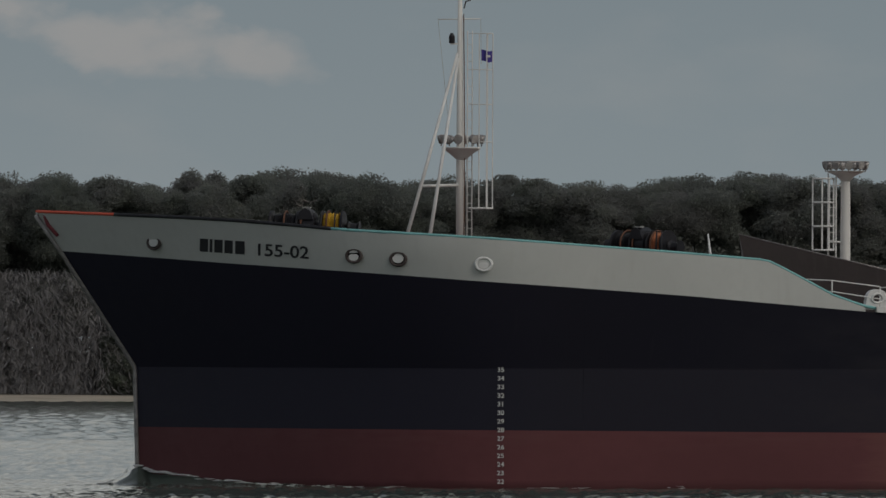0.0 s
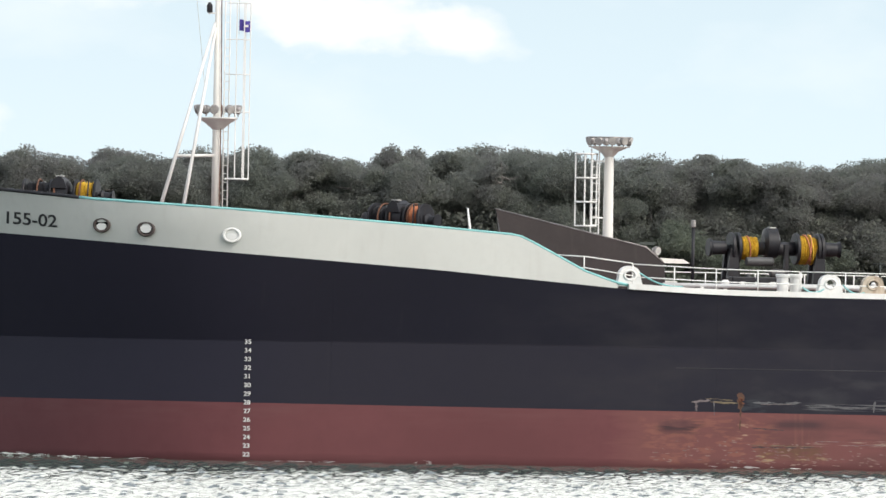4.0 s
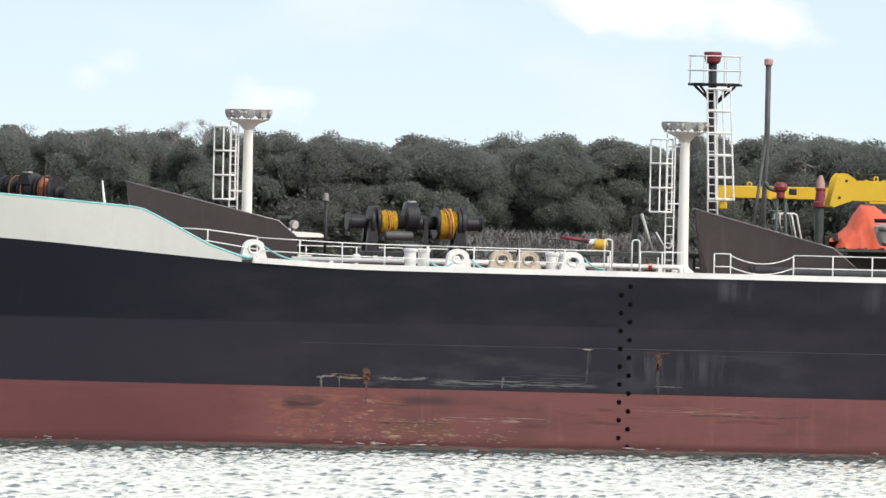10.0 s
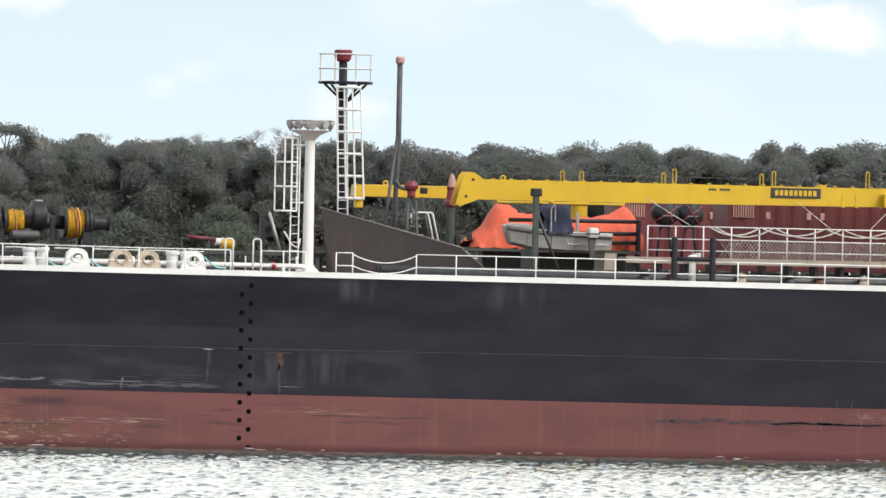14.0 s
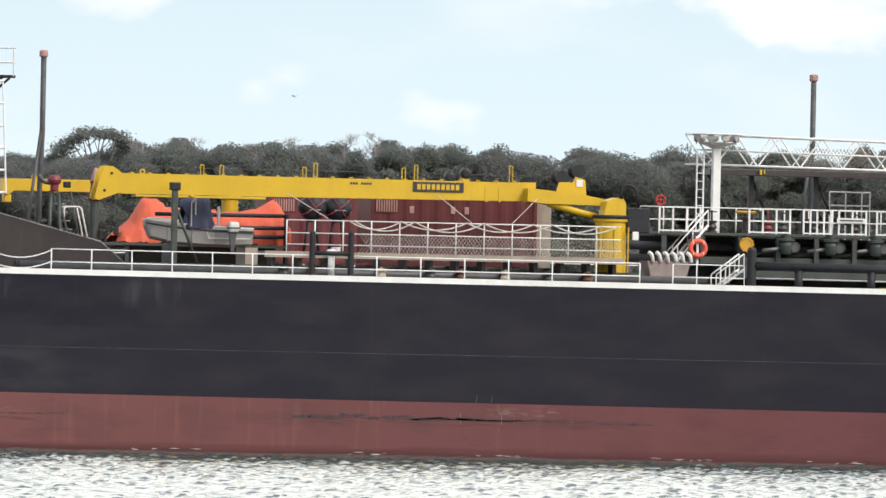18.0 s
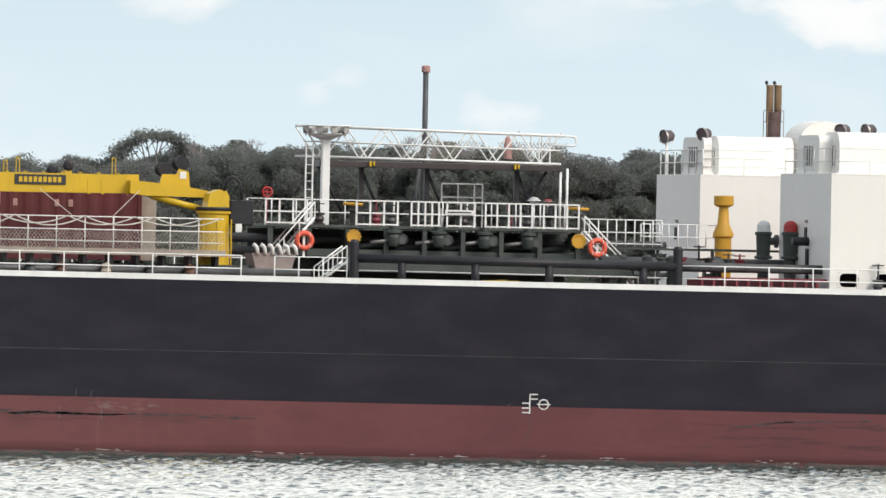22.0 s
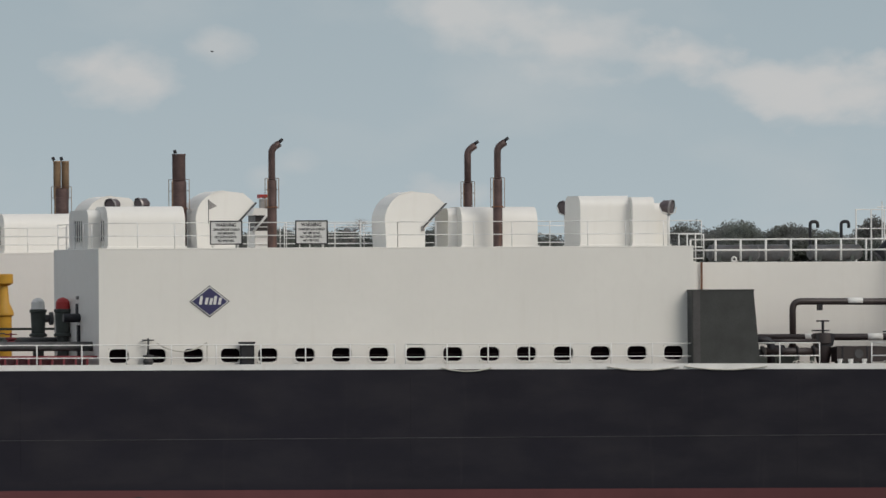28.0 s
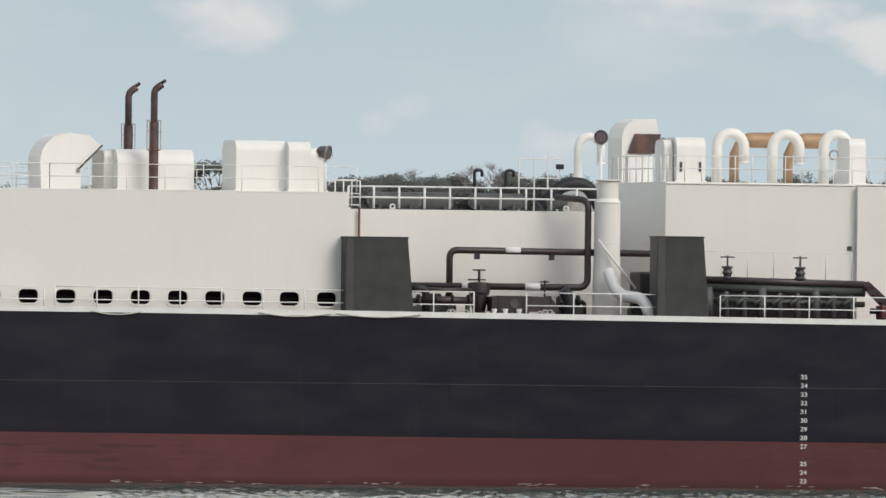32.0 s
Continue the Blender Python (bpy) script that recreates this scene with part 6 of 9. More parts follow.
    for q, r in ((63.31, 0.24), (63.92, 0.25)):
        o = part("hoist_drum", Shape().lathe((q, y - 0.45, 10.15 if q > 63.5 else 9.92), [(0, r), (0.06, r), (0.08, r * 0.6), (0.6, r * 0.6), (0.62, r), (0.68, r)], "y", 18), BLACK_GEAR, th)
    part("drum_bracket", Shape().prism([(63.1, 9.4), (64.2, 9.3), (64.15, 9.85), (63.8, 9.95), (63.7, 9.75), (63.2, 9.75)], y - 0.5, y - 0.42), YELLOW, th)
    part("load_chart", Shape().box(63.82, 64.05, y - 0.53, y - 0.51, 9.6, 9.85), SIGN_WHITE, th)
    # the maker's plate, in plain shapes, and the small lettering beside it
    o = part("maker_plate", Shape().box(57.93, 59.77, y - 0.34, y - 0.31, 9.3, 9.65, 0.01), INK, th, "black maker's plate with yellow bars")
    for k in range(9):
        part("plate_bar", Shape().box(58.08 + 0.175 * k, 58.2 + 0.175 * k, y - 0.35, y - 0.34, 9.38, 9.57), YELLOW, o)
    for k in range(8):
        if k != 3:
            part("small_bar", Shape().box(55.65 + 0.1 * k, 55.73 + 0.1 * k, y - 0.306, y - 0.3, 9.5, 9.58), INK, th)
    part("walk_line", Shape().tube([(47.4, y + 0.2, 9.95), (62.2, y + 0.2, 9.95)], 0.012, 5), DARK_GREY, th)
    for q, hh in ((50.3, 0.35), (51.0, 0.35), (54.0, 0.35), (54.4, 0.5), (57.6, 0.4), (58.05, 0.5), (61.5, 0.55)):
        part("stanchion", Shape().bend([(q - 0.06, y - 0.25, 9.7), (q - 0.06, y - 0.25, 9.72 + hh), (q + 0.06, y - 0.25, 9.72 + hh), (q + 0.06, y - 0.25, 9.7)], 0.02, 5, 0.02), YELLOW, th)
    for k in range(22):
        part("edge_lug", Shape().box(47.7 + 0.66 * k, 47.82 + 0.66 * k, y - 0.3, y - 0.24, 9.72, 9.76), YELLOW, th)
    part("boom_lamp", Shape().lathe((49.9, y - 0.38, 8.93), [(0, 0.06), (0.03, 0.07), (0.07, 0.07)], "z", 10), YELLOW, th)


def hose_crane():
    """The smaller crane on the far side: only the fore end of its lowered boom shows past the large one."""
    y = 8.0
    th = aboard("hose_crane", (55.2, y, 6.1), "small yellow hose crane with its boom lowered forward", "crane")
    part("pedestal", Shape().lathe((55.2, y, 6.05), [(0, 0.5), (0.06, 0.5), (0.1, 0.32), (2.9, 0.3), (2.95, 0.38), (3.05, 0.38)], "z", 18), YELLOW, th)
    part("boom", Shape().box(46.95, 55.6, y - 0.22, y + 0.22, 9.1, 9.54, 0.02), YELLOW, th)
    part("nose", Shape().prism([(46.7, 9.1), (46.95, 8.95), (47.15, 9.1), (47.15, 9.54), (46.75, 9.54)], y - 0.25, y + 0.25), YELLOW, th)
    part("lifting_eye", Shape().ring((47.95, y, 9.6), 0.08, 0.03, "y", 12, 5), YELLOW, th)
    part("boom_band", Shape().box(48.6, 48.75, y - 0.24, y + 0.24, 9.08, 9.56), YELLOW, th)
    part("hook_block", Shape().box(46.8, 47.1, y - 0.15, y + 0.15, 8.68, 8.98, 0.05), YELLOW, th)


crane()
hose_crane()
first = len(ABOARD)
th = aboard("boom_rest", (46.35, -8, 6.1), "dark post with a red cradle head that carries the crane boom", "post")
part("post", Shape().lathe((46.35, -8, 6.1), [(0, 0.3), (0.05, 0.3), (0.1, 0.18), (2.7, 0.16)], "z", 14), DARK_GREEN, th)
part("cradle", Shape().lathe((46.38, -8, 8.75), [(0, 0.2), (0.05, 0.27), (0.2, 0.27), (0.25, 0.2), (0.62, 0.17), (0.66, 0.2), (0.72, 0.2)], "z", 14), MAROON, th, "maroon cradle head")
part("cone", Shape().lathe((46.38, -8, 9.45), [(0, 0.17), (0.2, 0.15), (0.45, 0.07), (0.48, 0.04)], "z", 12), PINK, th)
part("lamp_box", Shape().box(46.5, 46.68, -8.25, -8.1, 7.4, 7.75, 0.02), BLACK_GEAR, th)
set_back(ABOARD[first:], 7.2)


# ---- boats ----
def cloth(name, th, cols, mat, label, y0, y1):
    """A draped cover: cols give x, ridge height and foot height; folds run down it."""
    rng = random.Random(5)
    m = 13
    v = []
    for i, (x, top, low) in enumerate(cols):
        for k in range(m):
            a = math.pi * k / (m - 1)
            fold = 0.07 * math.sin(i * 1.3 + k * 0.9) + 0.04 * math.sin(i * 2.9 - k * 1.7) + rng.uniform(-0.02, 0.02)
            w = (y1 - y0) / 2 * (1.0 if 0 < i < len(cols) - 1 else 0.6)
            v.append((x + fold, (y0 + y1) / 2 - w * math.cos(a) * (1 + fold), low + (top - low) * (0.55 * math.sin(a) ** 0.6 + 0.45 * (1 - abs(1 - 2 * k / (m - 1)))) + fold * 0.6))
    s = Shape().add(v, [(i * m + k, (i + 1) * m + k, (i + 1) * m + k + 1, i * m + k + 1) for i in range(len(cols) - 1) for k in range(m - 1)], True)
    return part(name, s, mat, th, label)


def covered_boat():
    th = aboard("rescue_boat", (50, -7, 6.3), "rescue boat under a bright orange cover", "boat")
    tops = [(47.23, 7.65), (47.55, 7.9), (47.91, 8.21), (48.18, 8.8), (48.42, 9.0), (48.75, 8.88), (49.42, 8.57), (50.83, 8.52), (51.6, 8.5), (52.44, 8.59), (53.05, 8.93), (53.24, 8.97), (53.53, 8.68), (53.58, 8.0)]
    fine = [(x, lerp(x, tops), 7.33) for x in np.linspace(47.23, 53.58, 46)]
    cloth("cover", th, fine, ORANGE, "creased orange canvas cover", -8.0, -5.6)
    part("keel", Shape().box(47.8, 53.2, -7.2, -6.4, 6.5, 7.4, 0.1), DARK_GREEN, th)
    part("lifting_tab", Shape().box(47.12, 47.3, -7.6, -7.4, 7.6, 7.85, 0.03), BLACK_GEAR, th)
    c = aboard("boat_cradle", (50, -7, 6.1), "dark green steel boat cradle with long fender bars", "cradle")
    for q in (48.2, 50.2, 52.4):
        part("chock", Shape().prism([(q - 0.15, 6.1), (q + 0.15, 6.1), (q + 0.1, 6.5), (q - 0.1, 6.5)], -7.9, -5.8), DARK_GREEN, c)
    for zz in (8.36, 7.92, 7.6):
        part("fender_bar", Shape().tube([(50.4 if zz < 8.2 else 48.44, -8.35, zz), (53.3, -8.35, zz + 0.02)], 0.075, 10), BLACK_GEAR, c)
    part("end_post", Shape().box(53.2, 53.32, -8.5, -8.2, 6.1, 8.45, 0.02), BLACK_GEAR, c)
    part("platform", Shape().box(46.7, 53.2, -9.0, -5.6, 7.22, 7.32), DARK_GREEN, c)


first = len(ABOARD)
covered_boat()
set_back(ABOARD[first:], 10.8)


def skiff():
    y = -9.6
    th = aboard("work_skiff", (50, y, 7.1), "grey aluminium work skiff with an outboard motor", "boat")
    st = [(47.9, 8.12, 7.8, 0.3), (48.05, 8.1, 7.45, 0.42), (48.9, 7.99, 7.26, 0.52), (50.0, 7.92, 7.2, 0.55), (51.0, 7.88, 7.18, 0.55), (51.72, 7.86, 7.24, 0.55)]
    v = []
    for x, zt, zb, w in st:
        v += [(x, y - w, zt), (x, y - w * 0.75, zb + 0.1), (x, y, zb), (x, y + w * 0.75, zb + 0.1), (x, y + w, zt)]
    f = [(i * 5 + k, (i + 1) * 5 + k, (i + 1) * 5 + k + 1, i * 5 + k + 1) for i in range(len(st) - 1) for k in range(4)] + [(25, 26, 27, 28, 29)]
    part("hull", Shape().add(v, f), ALU, th)
    for side in (-1, 1):
        part("gunwale", Shape().tube([(x, y + side * w, zt) for x, zt, zb, w in st], 0.04, 6), SIGN_WHITE, th)
    part("bow_fender", Shape().tube([(47.95, y - 0.15, 8.1), (48.4, y - 0.4, 8.1), (49.0, y - 0.54, 8.02)], 0.1, 8), SIGN_WHITE, th)
    part("rub_strake", Shape().tube([(x, y - w * 0.98, zt - 0.13) for x, zt, zb, w in st], 0.035, 6), DARK_GREY, th)
    for q in (48.6, 49.5, 50.35):
        part("hull_rib", Shape().tube([(q, y - 0.56, 7.85), (q + 0.02, y - 0.45, 7.32)], 0.018, 5), LAMP_GREY, th)
    for q in (49.0, 50.9):
        part("thwart", Shape().box(q, q + 0.25, y - 0.5, y + 0.5, 7.72, 7.76), ALU, th)
    part("seam", Shape().tube([(50.1, y - 0.56, 7.5), (51.62, y - 0.56, 7.5), (51.7, y - 0.56, 7.8), (50.0, y - 0.57, 7.84), (50.1, y - 0.56, 7.5)], 0.02, 5), SIGN_WHITE, th)
    o = part("outboard", Shape().box(50.68, 51.06, y - 1.2, y - 0.86, 7.72, 8.1, 0.09), BULWARK, th, "pale grey outboard motor cowl")
    part("cowl_band", Shape().box(50.66, 51.08, y - 1.22, y - 0.85, 7.85, 7.9), DARK_GREY, o)
    part("outboard_leg", Shape().prism([(50.72, 7.74), (51.0, 7.74), (50.93, 7.3), (50.9, 6.95), (50.8, 6.95), (50.78, 7.3)], y - 1.05, y - 0.9), DARK_GREY, o)
    part("propeller", Shape().lathe((50.84, y - 0.98, 7.0), [(0, 0.05), (0.12, 0.06), (0.2, 0.03)], "x", 10), BLACK_GEAR, o)
    part("console", Shape().box(50.52, 50.62, y - 0.05, y + 0.05, 7.5, 8.62, 0.02), SIGN_WHITE, th)
    part("frame", Shape().bend([(49.45, y - 0.6, 7.9), (49.45, y - 0.6, 8.75), (49.6, y - 0.6, 8.9), (49.6, y - 0.6, 8.3)], 0.025, 5, 0.05), SIGN_WHITE, th)
    c = aboard("blue_tarpaulin", (49.9, y, 7.9), "dark blue tarpaulin draped over the skiff's console", "tarpaulin")
    cloth("sheet", c, [(x, lerp(x, [(49.2, 8.8), (49.3, 8.97), (50.08, 8.98), (50.2, 8.3), (50.3, 8.05)]), 7.85) for x in np.linspace(49.2, 50.3, 16)], BLUE_TARP, "creased blue canvas", y - 0.62, y + 0.6)
    d = aboard("boat_davit", (49.1, -10.6, 6.1), "dark green braced davit post beside the skiff", "davit")
    part("post", Shape().box(48.66, 48.86, -10.7, -10.5, 6.1, 9.2, 0.02), DARK_GREEN, d)
    part("head", Shape().box(48.58, 48.94, -10.75, -10.45, 9.15, 9.43, 0.03), BLACK_GEAR, d)
    part("brace", Shape().tube([(48.84, -10.6, 8.5), (49.62, -10.6, 6.6)], 0.055, 7), DARK_GREEN, d)
    k = aboard("skiff_stand", (50.4, y, 6.1), "tan steel stand under the skiff", "stand")
    part("saddle", Shape().box(48.7, 48.85, y - 0.7, y + 0.7, 6.1, 7.3), DARK_GREEN, k)
    part("saddle", Shape().box(51.4, 51.85, y - 0.7, y + 0.7, 6.3, 7.2), TAN_DECK, k)


first = len(ABOARD)
skiff()
set_back([ob for ob in ABOARD[first:] if not ob.name.startswith("boat_davit")], 2.9)
set_back([ob for ob in ABOARD[first:] if ob.name.startswith("boat_davit")], 1.4)


# ---- container and its walkway ----
def freight_container():
    x0, x1, y0, y1, z0, z1 = 56.99, 63.05, -6.0, -3.55, 6.7, 9.29
    th = aboard("freight_container", (x0, y0, 6.7), "dark red corrugated steel freight container", "container")
    n = 40
    v = []
    for k in range(n + 1):
        x = x0 + 0.15 + (x1 - x0 - 0.3) * k / n
        d = 0.0 if k % 4 in (0, 1) else 0.04
        v += [(x, y0 + d, z0 + 0.14), (x, y0 + d, z1 - 0.1)]
    part("side_panel", Shape().add(v, [(2 * k, 2 * k + 2, 2 * k + 3, 2 * k + 1) for k in range(n)]), RED_BOX, th)
    part("body", Shape().box(x0 + 0.1, x1 - 0.1, y0 + 0.06, y1, z0 + 0.05, z1 - 0.02, 0.01), RED_BOX, th)
    for a, b in ((z0, z0 + 0.15), (z1 - 0.11, z1)):
        part("side_rail", Shape().box(x0 + 0.1, x1 - 0.1, y0 - 0.03, y0 + 0.06, a, b, 0.01), RED_BOX, th)
    for q in (x0, x1 - 0.14):
        part("corner_post", Shape().box(q, q + 0.14, y0 - 0.03, y0 + 0.12, z0, z1, 0.015), RED_BOX, th)
    part("door_end", Shape().box(x1 + 0.02, x1 + 0.55, y0 + 0.1, y0 + 0.5, 6.7, 9.0, 0.02), TAN_DECK, th, "pale end locker")
    for q in (58.4, 59.9, 60.4):
        part("vent_plate", Shape().box(q, q + 0.16, y0 - 0.02, y0, 8.55, 8.8, 0.01), PINK, th)
    for q in (57.15,):
        o = part("louvre", Shape().box(q, q + 0.85, y0 - 0.02, y0 - 0.005, 8.55, 9.05), RED_BOX, th)
        for k in range(9):
            part("slat", Shape().box(q + 0.03 + 0.09 * k, q + 0.07 + 0.09 * k, y0 - 0.045, y0 - 0.02, 8.58, 9.02), PINK, o)
    return th


near_box = freight_container()
# a second one stands on the far side of the deck, its louvred end forward
far_box = same_again(near_box, (56.0, 5.4, 6.7))
tagged(far_box, "dark red corrugated freight container on the far side of the deck", "container")


def hose_reel(x, y, z):
    """A reel in a black weather cover, drawn in by dark red straps, on a slim stand."""
    th = aboard("hose_reel", (x, y, 6.9), "hose reel under a creased black cover with dark red straps", "reel", "hose reels")
    rng = random.Random(int(x * 10))
    s = Shape()
    rows = [(-0.34, 0.1), (-0.3, 0.3), (-0.2, 0.44), (0.0, 0.49), (0.25, 0.48), (0.4, 0.4), (0.45, 0.2)]
    v, n = [], 22
    for d, r in rows:
        for k in range(n):
            a = 2 * math.pi * k / n
            q = r * (1 + 0.07 * math.cos(4 * a + 0.6) + 0.03 * math.sin(7 * a + d * 5) + rng.uniform(-0.015, 0.015))
            v.append((x + q * math.cos(a), y + d, z + q * math.sin(a)))
    s.add(v, [(i * n + k, i * n + (k + 1) % n, (i + 1) * n + (k + 1) % n, (i + 1) * n + k) for i in range(len(rows) - 1) for k in range(n)], True)
    s.f += [tuple(range(n)), tuple((len(rows) - 1) * n + k for k in range(n))]
    s.s += [False, False]
    part("cover", s, BLACK_GEAR, th, "creased black weather cover")
    for a in (35, 125):
        d = Vector((math.cos(radians(a)), 0, math.sin(radians(a))))
        c = Vector((x, y, z))
        part("strap", Shape().tube([c - d * 0.5, c - d * 0.36 + Vector((0, -0.3, 0)), c + Vector((0, -0.37, 0)), c + d * 0.36 + Vector((0, -0.3, 0)), c + d * 0.5], 0.028, 5), MAROON, th)
    part("label", Shape().box(x - 0.2, x + 0.2, y - 0.365, y - 0.345, z - 0.1, z - 0.06), LAMP_GREY, th)
    for dx in (-0.3, 0.3):
        part("leg", Shape().tube([(x + dx, y + 0.1, 6.9), (x + dx * 0.4, y + 0.1, z - 0.2)], 0.05, 6), BLACK_GEAR, th)


first = len(ABOARD)
hose_reel(54.2, -8.5, 8.7)
hose_reel(55.12, -8.5, 8.7)
set_back(ABOARD[first:], 9.4)


def side_walkway():
    y = -10.2
    th = aboard("raised_walkway", (58, y, 6.1), "tan raised walkway hung with rope netting", "walkway")
    part("plating", Shape().box(52.0, 65.0, y - 0.6, y + 0.5, 6.96, 7.08, 0.02), TAN_DECK, th)
    part("edge_beam", Shape().box(52.0, 65.0, y - 0.66, y - 0.6, 6.88, 7.1), TAN_DECK, th)
    part("under_beam", Shape().box(51.0, 66.0, y + 0.1, y + 0.3, 6.2, 6.6), DARK_GREEN, th)
    for k in range(14):
        part("support", Shape().box(52.3 + 0.95 * k, 52.42 + 0.95 * k, y - 0.5, y + 0.3, 6.1, 6.97), BLACK_GEAR, th)
    for q in np.arange(52.8, 65.0, 1.02):
        part("post", Shape().tube([(q, y - 0.55, 7.08), (q, y - 0.55, 8.2)], 0.025, 6), WHITE_RAIL, th)
    for zz in (7.35, 7.75, 8.2):
        part("rail", Shape().tube([(52.8, y - 0.55, zz), (64.9, y - 0.55, zz)], 0.022, 6), WHITE_RAIL, th)
    net = aboard("rope_net", (59, y - 0.6, 7.0), "pale rope net slung in swags along the walkway", "net")
    s = Shape()
    for k in range(72):
        x = 55.4 + 0.13 * k
        s.tube([(x, y - 0.6, 7.1), (x + 0.5, y - 0.6, 7.75)], 0.008, 3, False)
        s.tube([(x, y - 0.6, 7.75), (x + 0.5, y - 0.6, 7.1)], 0.008, 3, False)
    tagged(part("netting", s, ROPE_WHITE, net), kind="stuff")
    for a, b, g in ((55.0, 56.9, 0.3), (55.2, 57.4, 0.35), (56.9, 59.3, 0.28), (57.4, 59.9, 0.35), (59.3, 61.7, 0.3), (59.9, 62.4, 0.3), (61.7, 64.2, 0.28), (62.4, 64.8, 0.3)):
        chain_rope(net, (a, y - 0.62, 8.22), (b, y - 0.62, 8.22), g, ROPE_WHITE, 0.025, "swag")
    for a, b in ((52.9, 54.4), (58.4, 59.5), (62.0, 60.9)):
        part("stay_wire", Shape().tube([(a, y, 9.15), (b, y - 0.6, 8.2)], 0.012, 4), ROPE_WHITE, net)
    bk = aboard("deck_bucket", (54.5, y - 0.9, 6.95), "white plastic bucket beside the walkway", "bucket")
    part("pail", Shape().lathe((54.5, y - 0.9, 6.95), [(0, 0.14), (0.05, 0.14), (0.3, 0.17), (0.32, 0.18)], "z", 12), SIGN_WHITE, bk)
    part("handle", Shape().tube([(54.33, y - 0.9, 7.25), (54.5, y - 1.0, 7.38), (54.67, y - 0.9, 7.25)], 0.01, 4), DARK_GREY, bk)
    # clutter under the walkway: small valves, boxes and pipes in the shade
    for k, q in enumerate((52.6, 53.6, 56.1, 57.9, 59.0, 60.6, 62.2, 63.6)):
        hand_valve(q, -11.3, 6.1, 0.45, (DARK_GREEN, RUSTY, PALE_RUST)[k % 3], 0.13, "small deck valve under the walkway")
    p = aboard("cargo_line", (58, -7.5, 6.1), "dark cargo pipes along the deck", "pipe")
    for yy, zz in ((-7.2, 6.45), (-6.7, 6.45), (-11.0, 6.35)):
        part("pipe", Shape().tube([(44, yy, zz), (68, yy, zz)], 0.16, 10), DARK_GREY, p)
    for q in range(45, 68, 3):
        part("saddle", Shape().box(q - 0.1, q + 0.1, -7.5, -6.4, 6.08, 6.3), DARK_GREEN, p)


side_walkway()
th = aboard("towing_bitts", (53.9, -12.85, 6.1), "dark navy H-shaped mooring bitts at the deck edge", "bitts")
for q in (53.23, 54.62):
    part("post", Shape().lathe((q, -12.85, 6.0), [(0, 0.11), (1.78, 0.11), (1.82, 0.08)], "z", 12), BLACK_GEAR, th)
part("crossbar", Shape().tube([(53.23, -12.85, 7.05), (54.62, -12.85, 7.05)], 0.08, 10), BLACK_GEAR, th)
th = aboard("stub_vent", (54.15, -11.9, 6.1), "white mushroom vent on the deck", "vent")
part("pipe", Shape().lathe((54.15, -11.9, 6.1), [(0, 0.12), (0.9, 0.12)], "z", 12), WHITE_RAIL, th)
part("cap", Shape().lathe((54.15, -11.9, 7.0), [(0, 0.2), (0.12, 0.2), (0.2, 0.1)], "z", 14), WHITE_RAIL, th)


